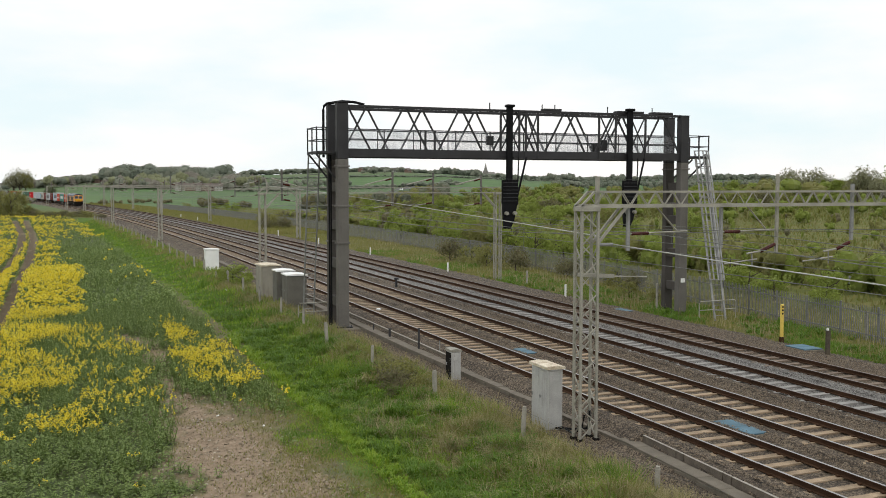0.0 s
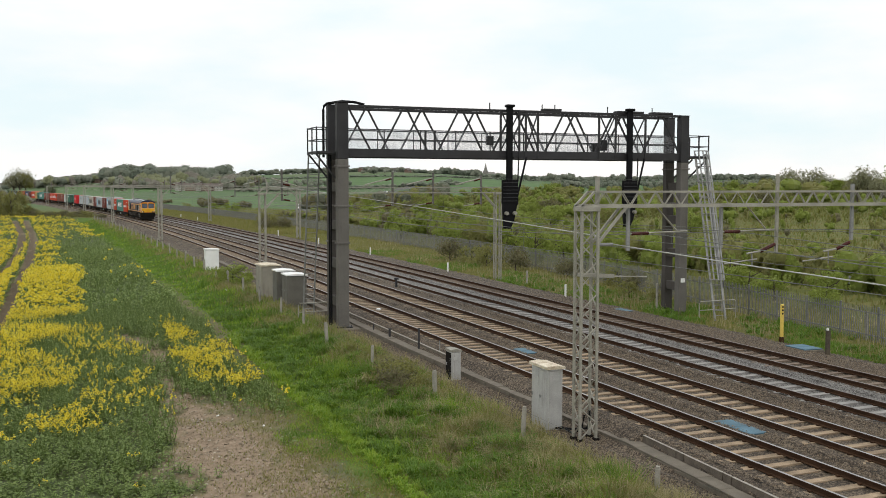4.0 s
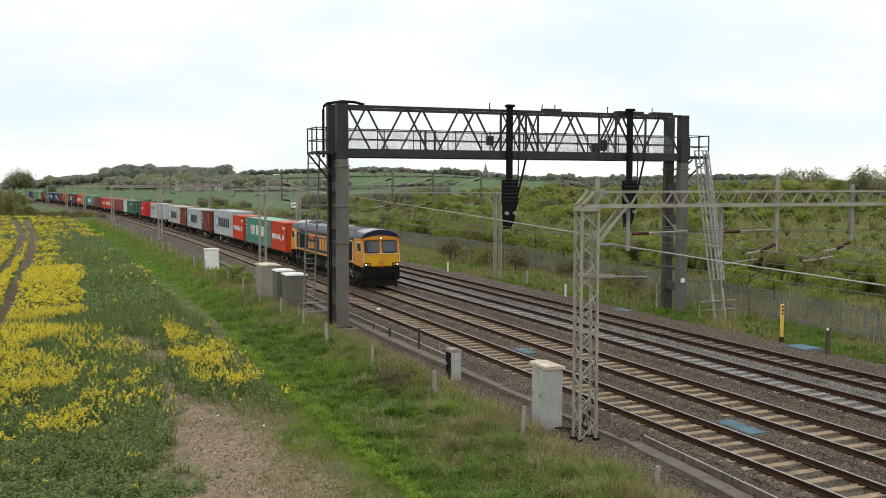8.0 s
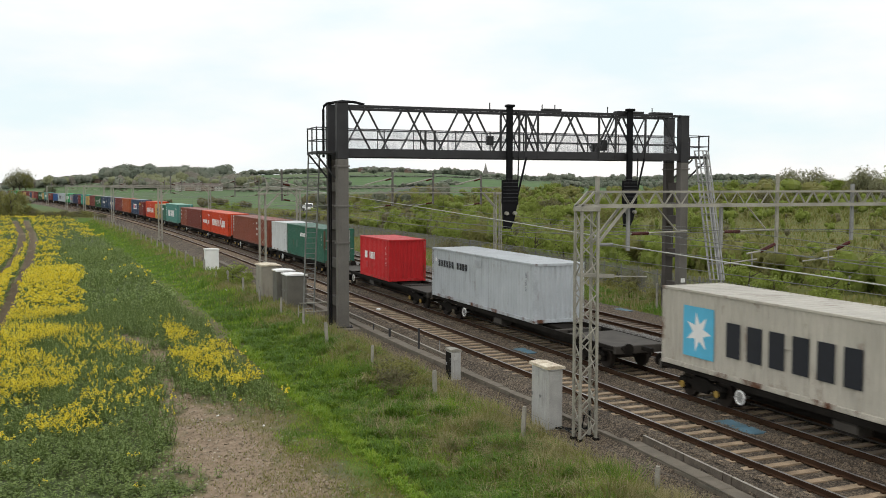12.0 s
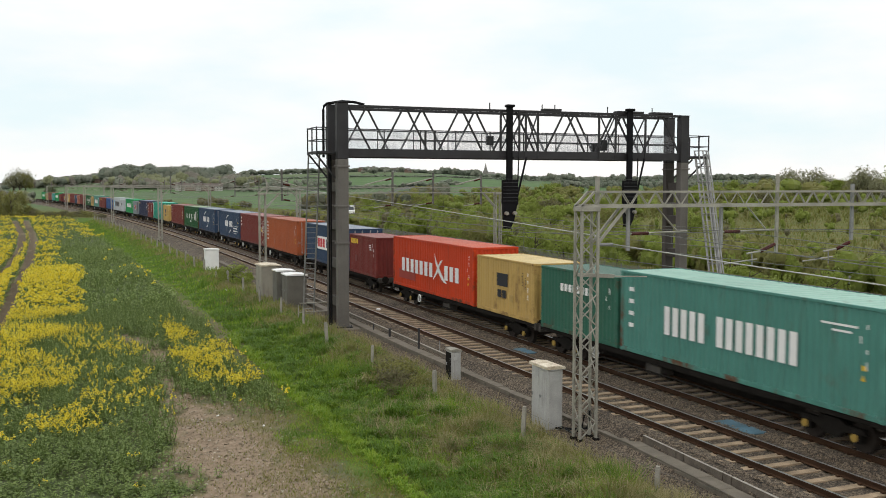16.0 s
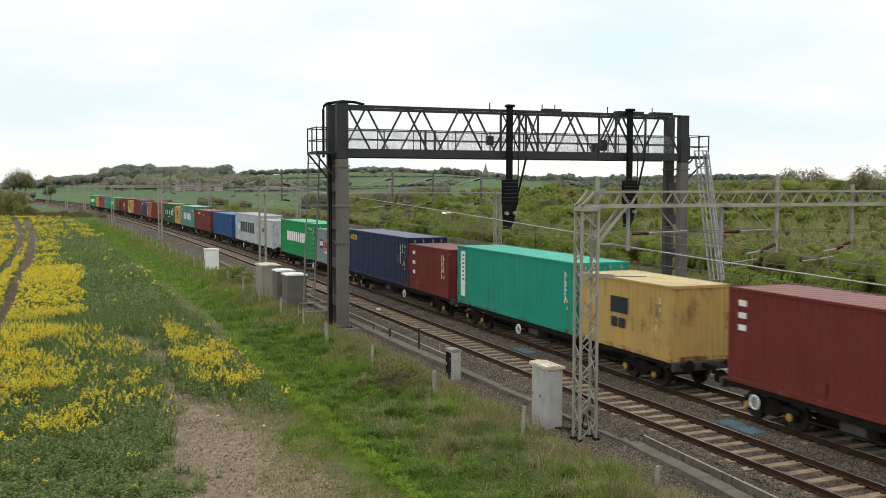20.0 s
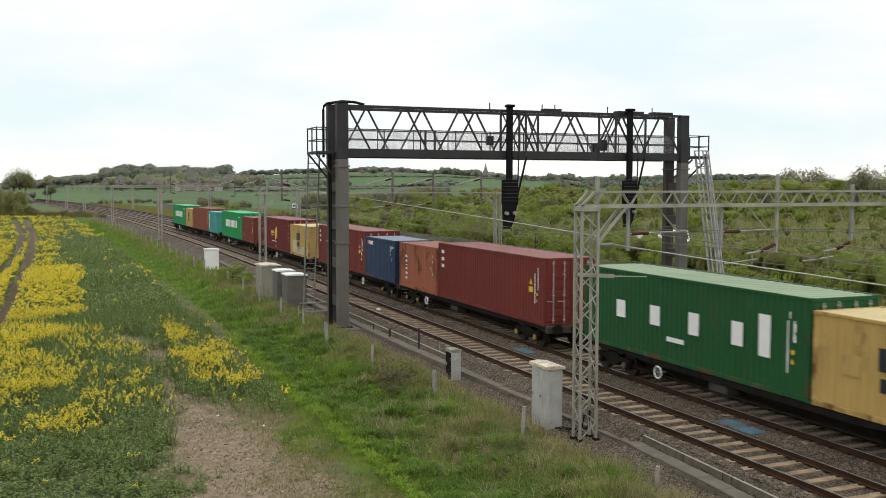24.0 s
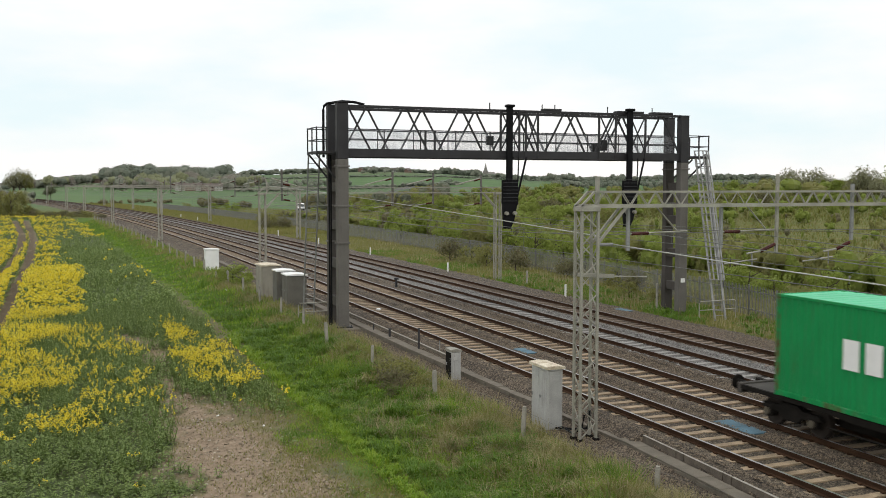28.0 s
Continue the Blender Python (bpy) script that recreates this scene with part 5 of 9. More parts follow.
CMACGM_B = CMACGM + ((PN, "white", -2.3, -4.95, 1.30, 1.34), (PN, "white", -2.3, -4.95, 0.52, 0.56), (PN, "white", -2.3, -2.34, 0.56, 1.30), (PN, "white", -4.91, -4.95, 0.56, 1.30), (PN, "white", -2.55, -4.7, 1.02, 1.16), (PN, "white", -2.55, -4.5, 0.72, 0.86))
CMA_BOX = ((PN, "white", 2.7, -2.44, 1.03, 2.02), blocks(3, "redl", 2.5, 0.35, 1.2, 1.86, (), 0.82), blocks(3, "navyp", 0.05, -2.25, 1.2, 1.86, (), 0.82))
EVER = (blocks(9, "white", 3.5, -3.36, 1.18, 1.98, (), 0.72), (PN, "white", -3.9, -5.0, 2.4, 2.45))
TOUAX = (blocks(5, "yellow", 2.58, 0.92, 2.0, 2.32, (), 0.8), (PN, "white", -1.5, -1.9, 2.0, 2.06), (PN, "white", -1.5, -2.0, 1.86, 1.92), (PN, "white", -1.6, -2.0, 1.72, 1.78))
SEACO = ((PN, "redl", 2.46, 2.25, 2.14, 2.35), blocks(5, "white", 2.2, 1.24, 2.12, 2.36, (), 0.8), (PN, "pale", -2.1, -2.75, 2.08, 2.22), (PN, "pale", -2.1, -2.25, 1.86, 2.08), (PN, "yellow", -2.45, -2.52, 1.5, 1.6))
CAPITAL = (blocks(7, "white", 1.3, -1.0, 1.7, 2.0),)
KLINE = (blocks(1, "white", 1.9, 1.3, 1.2, 1.65, (), 0.9), blocks(4, "white", 0.9, -0.3, 1.2, 1.65))
LINE = (("s", 5.43, 1.98, 0.2), blocks(11, "black", 5.08, 1.12, 1.66, 2.0, (6,)), (PN, "pale", 0.3, -0.5, 1.95, 2.3))
PO = ((PN, "navyp", 1.86, 0.69, 1.14, 1.79), (PN, "orange", 0.66, -1.71, 1.05, 1.76), blocks(3, "white", 1.75, 0.8, 1.3, 1.66), blocks(8, "navyp", 0.55, -1.6, 1.2, 1.62), blocks(9, "white", 0.6, -1.0, 0.78, 0.92))
DONG = ((PN, "white", 5.6, 5.05, 0.40, 2.66), ("v", [0.7] * 7, 0.22, "dongp", 5.42, 2.5), (PN, "white", -5.2, -5.25, 1.2, 2.5))
CARU = (blocks(4, "yellow", 1.55, 0.1, 1.48, 1.72, (), 0.8), blocks(9, "yellow", 1.5, 0.12, 1.27, 1.38), ("e", -0.56, 1.52, 0.40, 0.62), (PN, "white", -0.08, -0.34, 1.25, 1.85), blocks(14, "white", 1.13, -0.74, 0.74, 0.82), (PN, "redp", 4.85, 4.2, 0.25, 0.6), (PN, "redp", 3.9, 3.4, 0.25, 0.55), (PN, "redp", -0.3, -0.9, 0.2, 0.5))
AQUA = ((PN, "white", 2.25, 1.86, 0.53, 2.2), ("v", [0.6] * 9, 0.18, "black", 2.14, 2.05), ("t", [0.12, 0.1, 0.3, 0.1, 0.2, 0.1, 0.1, 0.3, 0.1, 0.2, 0.1, 0.3, 0.1], 0.34, "rustp", 1.5, 1.0))
SEACO2 = ((PN, "yellow", 5.69, 4.25, 2.25, 2.56), blocks(5, "navyp", 5.55, 4.35, 2.30, 2.51, (), 0.6), (PN, "white", -4.7, -4.76, 1.3, 2.5), (PN, "white", -5.1, -5.16, 1.9, 2.5), ("y", -5.15, 1.2, 0.2))
MSC_P = MSC + ((PN, "cream", 2.1, 0.6, 0.25, 1.28), (PN, "cream", 0.55, -0.97, 0.2, 0.62), (PN, "cream", -1.0, -1.75, 0.2, 0.85))

LOAD = [
    ("red", 20, STD, 51.09, False, HS_S), ("teal", 40, STD, 57.26, False, CHINA), ("red", 20, STD, 70.59, False, HS_S), ("grey", 40, TALL, 76.86, False, MAERSK_T),
    ("brown", 20, STD, 92.34, False, JSN), ("grey", 40, STD, 98.62, False, MAERSK), ("brown", 20, STD, 111.71, False, JSN), ("cream", 40, STD, 118.01, False, MAERSK),
    ("grey", 40, STD, 139.67, False, LINE), ("kred", 20, STD, 159.25, False, KLINE), ("green", 40, STD, 174.83, True, CAPITAL), ("white", 20, STD, 187.30, False, ()),
    ("rust", 20, STD, 194.90, False, JSN), ("rust", 40, STD, 201.00, False, TRITON), ("red", 40, STD, 216.06, True, HS_L), ("red", 20, STD, 228.35, False, HS_S),
    ("brown", 40, STD, 235.17, False, ()), ("rust", 20, STD, 247.53, False, JSN), ("teal", 40, TALL, 257.10, True, CHINA), ("green", 20, STD, 269.47, False, CAPITAL),
    ("yellow", 20, STD, 276.20, False, MSC), ("red", 40, TALL, 282.67, False, HS_H), ("maroon", 20, STD, 298.27, False, TOUAX), ("navy", 40, TALL, 304.37, True, CMA_BOX),
    ("orange", 40, TALL, 319.87, True, TRITON), ("maroon", 40, TALL, 333.00, True, TEX), ("navy", 40, TALL, 345.87, True, CMACGM_B), ("navy", 40, TALL, 361.40, True, CMACGM),
    ("uasc", 40, TALL, 374.31, False, UASC), ("maroon", 40, TALL, 387.48, False, TEX), ("yellow", 20, STD, 402.70, False, MSC), ("dong", 40, TALL, 409.05, True, DONG),
    ("maroon", 20, STD, 422.50, False, JSN), ("seaco", 40, TALL, 428.66, True, SEACO2), ("slate", 20, STD, 444.04, False, PO), ("ever", 40, TALL, 450.29, True, EVER),
    ("grey", 20, STD, 466.00, False, MAERSK_S), ("grey", 40, TALL, 472.40, False, MAERSK_T), ("royal", 40, STD, 486.75, False, ()), ("maroon", 40, STD, 501.70, False, TOUAX),
    ("teal", 40, TALL, 514.05, True, CHINA), ("yellow", 20, STD, 526.50, False, MSC), ("uasc", 40, TALL, 532.64, True, UASC), ("maroon", 40, TALL, 548.18, True, TEX),
    ("salmon", 20, STD, 560.67, False, (("v", [0.7, 0.7, 0.3, 0.7, 0.7, 0.7], 0.3, "white", 1.9, 1.9),)), ("blue", 20, STD, 567.55, False, SEACO), ("maroon", 40, TALL, 573.65, True, TEX),
    ("yellow", 20, STD, 589.22, False, MSC_P), ("wine", 40, TALL, 595.38, True, CARU), ("brown", 20, STD, 611.11, False, ()), ("ever", 40, TALL, 617.27, True, EVER),
    ("aqua", 20, STD, 632.96, False, AQUA), ("rust", 40, TALL, 639.08, True, ()), ("yellow", 20, STD, 652.04, False, MSC), ("ever", 40, TALL, 658.32, True, EVER),
]
for spec in LOAD:
    container(*spec)

# ---------------------------------------------------------------- flat wagons
def wheelset(parent, y, half=0.7525, r=0.42):
    b = Build()
    for sx in (-1, 1):
        b.tube((sx * (half - 0.04), y, r), (sx * (half + 0.09), y, r), r, 16)
        b.tube((sx * (half - 0.07), y, r), (sx * (half - 0.04), y, r), r + 0.03, 16)
    b.tube((-half, y, r), (half, y, r), 0.08, 8)
    return part("wheelset", b, M_WHEEL, parent)


M_AXLE = mat("yellow_axlebox_cover", (0.36, 0.235, 0.05), 0.6, 0, 0.3, 6, 40)
M_AXLE_D = mat("grimy_axlebox_cover", (0.10, 0.085, 0.06), 0.7, 0, 0.3, 6, 40)
WCACHE = {}
def wagon(front, rear, bright, brake=4.7):
    """A low flat wagon from `front` to `rear` metres up the line at T_REF."""
    ln = rear - front
    key = round(ln, 1), bright, brake
    mid = (front + rear) / 2
    if key in WCACHE:
        o = copy_thing(WCACHE[key], along(TRAIN_X, mid))
        MOVING.append((o, mid))
        return o
    w = new("flat_wagon")
    tagged(w, "grimy black low flat railway wagon for containers", "flat wagon", "flat wagons of the train")
    ride(w, mid)
    WCACHE[key] = w
    h = ln / 2
    for sx in (-1, 1):
        b = Build().extrude([(-h, 0.98), (h, 0.98), (h, 0.86), (h - 3.6, 0.85), (h - 4.4, 0.79), (-h + 4.4, 0.79), (-h + 3.6, 0.85), (-h, 0.86)], "x", sx * 1.14 - 0.05, sx * 1.14 + 0.05)
        part("side_sill", b, M_UNDER, w)
    part("centre_sill", Build().cbox(-0.5, 0.5, -h + 3.2, h - 3.2, 0.38, 0.93, 0.02).cbox(-0.3, 0.3, -h, h, 0.62, 0.92, 0.02), M_UNDER, w)
    y = -h + 0.3
    while y < h:
        part("cross_member", Build().cbox(-1.1, 1.1, y - 0.12, y + 0.12, 0.78, 0.955, 0.02), M_DECK, w)
        y += (ln - 0.6) / 8
    for y0, y1 in ((-h, -h + 3.7), (h - 3.7, h)):
        part("deck_plate", Build().cbox(-1.1, 1.1, y0, y1, 0.95, 0.975, 0.01), M_DECK, w, "grimy steel deck plate")
    for sy in (-1, 1):
        part("headstock", Build().cbox(-1.2, 1.2, min(sy * h, sy * (h + 0.16)), max(sy * h, sy * (h + 0.16)), 0.72, 1.02, 0.02), M_DECK, w)
        for sx in (-0.88, 0.88):
            part("buffer", Build().tube((sx, sy * (h + 0.16), 0.95), (sx, sy * (h + 0.5), 0.95), 0.09, 10).tube((sx, sy * (h + 0.5), 0.95), (sx, sy * (h + 0.56), 0.95), 0.22, 12), M_UNDER, w)
        part("coupling", Build().cbox(-0.08, 0.08, min(sy * h, sy * (h + 0.75)), max(sy * h, sy * (h + 0.75)), 0.82, 0.98, 0.02), M_UNDER, w)
        bg = part("bogie", Build().cbox(-0.35, 0.35, sy * (h - 2.0) - 0.25, sy * (h - 2.0) + 0.25, 0.45, 0.76, 0.03), M_UNDER, w)
        yc = sy * (h - 2.0)
        for sx in (-1, 1):
            fr = Build().extrude([(yc - 1.2, 0.52), (yc - 1.1, 0.66), (yc - 0.5, 0.66), (yc - 0.3, 0.78), (yc + 0.3, 0.78), (yc + 0.5, 0.66), (yc + 1.1, 0.66), (yc + 1.2, 0.52), (yc + 0.45, 0.46), (yc + 0.3, 0.30), (yc - 0.3, 0.30), (yc - 0.45, 0.46)], "x", sx * 1.0 - 0.07, sx * 1.0 + 0.07)
            part("side_frame", fr, M_UNDER, bg)
            for d in (-0.9, 0.9):
                part("axlebox", Build().cbox(sx * 1.0 - 0.12, sx * 1.0 + 0.12, yc + d - 0.15, yc + d + 0.15, 0.28, 0.60, 0.03), M_UNDER, bg)
                part("axle_cover", Build().tube((sx * 1.12, yc + d, 0.42), (sx * 1.17, yc + d, 0.42), 0.11, 10), M_AXLE if bright else M_AXLE_D, bg, "yellow axle cover" if bright else "")
        for d in (-0.9, 0.9):
            wheelset(bg, yc + d)
    # hand-brake wheel on the near side, boxes under the frame
    yb = brake
    rim = [(-1.24, yb + 0.20 * math.cos(q), 0.58 + 0.20 * math.sin(q)) for q in np.linspace(0, 2 * math.pi, 19)]
    bw = part("brake_wheel", Build().wire(rim, 0.028, 6), M_WHITE, w, "white hand-brake wheel")
    for q in np.linspace(0, math.pi, 4)[:-1]:
        c_, s_ = 0.19 * math.cos(q), 0.19 * math.sin(q)
        part("spoke", Build().bar((-1.24, yb - c_, 0.58 - s_), (-1.24, yb + c_, 0.58 + s_), 0.022, 0.022), M_GALV_D, bw)
    if bright:
        part("wheel_disc", Build().tube((-1.222, yb, 0.58), (-1.230, yb, 0.58), 0.19, 16), M_CAB, bw)
    part("brake_hub", Build().tube((-0.9, yb, 0.58), (-1.27, yb, 0.58), 0.035, 10), M_GALV_D, w)
    part("air_tank", Build().tube((0.2, -2.6, 0.38), (0.2, -1.2, 0.38), 0.2, 12), M_UNDER, w)
    part("equipment_box", Build().cbox(-1.1, -0.55, 0.6, 1.5, 0.40, 0.74, 0.03), M_DECK, w, "grimy brown equipment box")
    part("brake_pipe", Build().wire([(-1.1, -h + 3.5, 0.5), (-1.1, h - 3.5, 0.46)], 0.03, 6), M_UNDER, w)
    return w


for fr_, re_, brake_, bright_ in ((50.0, 69.6, 2.4, True), (70.5, 89.0, 4.7, False), (92.2, 110.9, -5.7, True), (111.7, 130.2, 5.1, True), (133.3, 151.9, 4.7, False),
                                  (152.8, 171.4, 4.7, True), (174.6, 193.5, 4.7, True), (194.7, 213.3, 4.7, True), (215.9, 234.6, 4.7, True), (235.1, 253.7, 3.4, True),
                                  (257.0, 275.6, 4.7, True), (276.2, 294.9, 4.7, True), (298.0, 316.8, 1.4, False), (319.3, 332.3, 4.7, False), (332.9, 345.3, 4.7, True),
                                  (345.7, 358.3, 4.7, True), (361.2, 373.8, 4.7, False), (374.2, 386.7, 4.7, True), (387.4, 399.9, 4.7, True), (402.6, 421.2, 2.2, True),
                                  (422.2, 441.2, -2.4, True), (443.9, 462.7, -2.4, True), (465.8, 484.7, 4.7, False), (486.6, 499.1, 4.7, True), (501.6, 514.0, 4.7, True),
                                  (514.1, 526.0, 4.7, False), (526.4, 545.0, 4.1, False), (548.1, 566.7, 4.7, True), (567.3, 586.0, -2.6, True), (589.0, 607.8, 2.2, False),
                                  (610.9, 629.6, 4.7, True), (632.7, 651.5, -5.0, True), (651.9, 672.0, 2.05, False)):
    wagon(fr_, re_, bright_, brake_)
# ---------------------------------------------------------------- the locomotive
M_LBLUE = mat("dark_blue_loco_paint", (0.010, 0.016, 0.045), 0.5, 0.0, 0.25, 1.2, 30, dirt=0.2, spec=0.28)
M_LORANGE = mat("orange_yellow_loco_paint", (0.66, 0.25, 0.010), 0.35, 0.0, 0.10, 1.2, 30, dirt=0.12, spec=0.5)
# sky mirrored in the glossy weathered roof is painted in as grey
M_LROOF = mat("sky_greyed_loco_roof", (0.25, 0.27, 0.305), 0.45, 0.1, 0.35, 1.0, 25, dirt=0.35)
M_LROOF_D = mat("sooty_loco_roof", (0.10, 0.10, 0.105), 0.6, 0.0, 0.3, 1.0, 25)
M_LSHOULDER = mat("greyer_blue_roof_shoulder", (0.030, 0.042, 0.082), 0.45, 0.0, 0.35, 0.9, 25, dirt=0.35, spec=0.4)
M_LGEAR = mat("grimy_brown_running_gear", (0.050, 0.041, 0.033), 0.85, 0.0, 0.5, 2.5, 30, spec=0.12)
# paler still: weathered panels with the mirrored sky put into their colour
M_LHATCH = mat("sky_paled_weathered_hatch", (0.46, 0.47, 0.47), 0.5, 0.0, 0.35, 1.3, 25, dirt=0.3)
M_LGOLD = mat("gold_orange_stripe", (0.72, 0.32, 0.03), 0.4, 0.0, 0.08, 2, 30)
M_LYEL = mat("yellow_warning_paint", (0.70, 0.37, 0.010), 0.5, 0.0, 0.18, 1.5, 25, dirt=0.25)
M_LRED = mat("red_nameplate", (0.50, 0.08, 0.05), 0.4, 0.0, 0.1, 2, 30)
M_GLASS = glass_mat("dark_cab_glass")
M_GLASS_CAB = glass_mat("sky_tinted_cab_glass", (0.022, 0.034, 0.052))
M_LAMP = lamp_mat("lit_headlamp", (1.0, 0.90, 0.68), 0.75)
M_LAMPOFF = mat("dull_lamp", (0.35, 0.35, 0.33), 0.3)

LF, LLEN = 28.02, 20.65
loco = new("diesel_locomotive")
tagged(loco, "dark blue and orange diesel freight locomotive with yellow cab front", "locomotive")
ride(loco, LF + LLEN / 2)
LH = LLEN / 2
W2 = 1.32
CAB = 2.02                                   # length of a cab
ROOF = [(-W2, 3.34), (-1.29, 3.44), (-1.18, 3.60), (-0.92, 3.76), (-0.5, 3.89), (0.0, 3.94), (0.5, 3.89), (0.92, 3.76), (1.18, 3.60), (1.29, 3.44), (W2, 3.34)]


def body_section(y0, y1, z0, z1, material, name, lab=""):
    return part(name, Build().cbox(-W2, W2, y0, y1, z0, z1, 0.02), material, loco, lab)


body_section(-LH + CAB, LH - CAB, 1.57, 3.34, M_LBLUE, "engine_casing", "dark blue engine casing")
b = Build()
b.extrude([(-W2, 3.33)] + ROOF[1:-1] + [(W2, 3.33)], "y", -LH + CAB, LH - CAB)
part("roof", b, M_LSHOULDER, loco, "greyer blue roof shoulders")
CROWN = ((-0.95, 3.755), (-0.5, 3.905), (0.0, 3.955), (0.5, 3.905), (0.95, 3.755))
def crown(rise, y0, y1, half=0.95):
    """A plate bent over the crown of the roof."""
    k = half / 0.95
    return Build().extrude([(u * k, w + rise) for u, w in CROWN] + [(0.9 * k, 3.66), (-0.9 * k, 3.66)], "y", y0, y1)


part("roof_top", crown(0.0, -LH + CAB + 0.05, LH - CAB - 0.05), M_LROOF, loco, "weathered roof top with sky reflection painted grey")
for y0, y1 in ((-4.2, -2.35), (-2.25, -0.68), (-0.6, 1.0), (7.0, 8.2)):
    h_ = part("roof_hatch", crown(0.022, y0, y1, 0.86), M_LHATCH, loco, "weathered roof hatch with sky reflection painted pale")
    part("hatch_panel", crown(0.034, y0 + 0.14, y1 - 0.14, 0.7), M_LROOF, h_)
part("radiator_fan_grille", crown(0.02, -7.4, -4.5, 0.93), M_LROOF_D, loco, "sooty dark roof grille")
for k in range(6):
    y0 = -7.2 + k * 0.5
    part("grille_bar", Build().bar((-0.88, y0, 3.80), (0.0, y0, 3.985), 0.04, 0.03).bar((0.0, y0, 3.985), (0.88, y0, 3.80), 0.04, 0.03), M_DECK, loco)
part("silencer", Build().extrude([(-0.80, 3.72), (-0.72, 3.95), (-0.45, 4.06), (0.0, 4.10), (0.45, 4.06), (0.72, 3.95), (0.80, 3.72)], "y", 4.1, 6.3), M_LROOF_D, loco, "raised dark silencer hood")
part("silencer_cowl", Build().extrude([(3.2, 3.86), (3.5, 4.0), (4.0, 4.03), (4.1, 3.86)], "x", -0.6, 0.6), M_DECK, loco)
part("exhaust_box", Build().cbox(-0.5, 0.5, 1.2, 3.1, 3.86, 3.995, 0.03), M_LROOF_D, loco, "sooty exhaust box")
for y0 in (-7.5, -4.35, 1.1, 6.5):
    part("roof_joint", Build().bar((-1.1, y0, 3.69), (-0.5, y0, 3.90), 0.06, 0.03).bar((-0.5, y0, 3.90), (0.0, y0, 3.955), 0.06, 0.03).bar((0.0, y0, 3.955), (0.9, y0, 3.79), 0.06, 0.03), M_LROOF_D, loco)
part("pin_stripe", Build().box(-W2 - 0.004, -W2 + 0.02, -LH + CAB, LH - CAB, 3.30, 3.322), M_LRED, loco, "thin red line")
for y0, y1, z0, z1, m_, n_ in ((-LH + CAB, LH - CAB, 1.62, 1.74, M_LGOLD, "lower_stripe"), (-LH + CAB + 1.1, 4.5, 2.94, 3.07, M_LGOLD, "upper_stripe")):
    for sx in (-1, 1):
        part(n_, Build().box(min(sx * W2, sx * (W2 + 0.006)), max(sx * W2, sx * (W2 + 0.006)), y0, y1, z0, z1), m_, loco, "gold stripe")
for sx in (-1, 1):
    for y0, y1 in ((-7.15, -5.84), (-5.80, -4.52), (4.54, 5.83), (5.87, 7.15)):      # dark filter panels along the casing
        part("filter_panel", Build().cbox(min(sx * (W2 - 0.01), sx * (W2 + 0.02)), max(sx * (W2 - 0.01), sx * (W2 + 0.02)), y0, y1, 1.86, 2.90, 0.01), M_BLACK, loco, "black filter panel")
    gr = part("radiator_grille", Build().cbox(min(sx * (W2 - 0.01), sx * (W2 + 0.012)), max(sx * (W2 - 0.01), sx * (W2 + 0.012)), -4.46, 4.48, 1.84, 2.91, 0.01), M_LBLUE, loco, "louvred side grille")
    for k in range(14):
        z = 1.88 + k * 0.074
        part("louvre", Build().box(min(sx * W2, sx * (W2 + 0.03)), max(sx * W2, sx * (W2 + 0.03)), -4.4, 4.42, z, z + 0.028), M_LBLUE, gr)
    for y0 in (-8.25, 7.2):
        part("door_recess", Build().cbox(min(sx * (W2 - 0.01), sx * (W2 + 0.008)), max(sx * (W2 - 0.01), sx * (W2 + 0.008)), y0, y0 + 1.05, 1.78, 3.12, 0.01), M_BLACK, loco, "dark recessed cab door")
def loco_blocks(ws, size, y, z, m_, name):
    p = 0
    for w_ in ws:
        part(name, Build().box(-W2 - 0.037, -W2 - 0.031, y - p - w_ * size, y - p, z, z + size), m_, loco)
        p += (w_ + 0.26) * size
loco_blocks([0.66, 0.56, 0.6, 0.36], 0.88, 0.70, 1.97, M_LGOLD, "letter_block")
loco_blocks([0.50] * 5, 0.53, 4.18, 1.93, M_LGOLD, "figure_block")
part("nameplate", Build().cbox(-W2 - 0.04, -W2, 2.5, 3.97, 2.63, 2.96, 0.005), M_LRED, loco, "red nameplate")


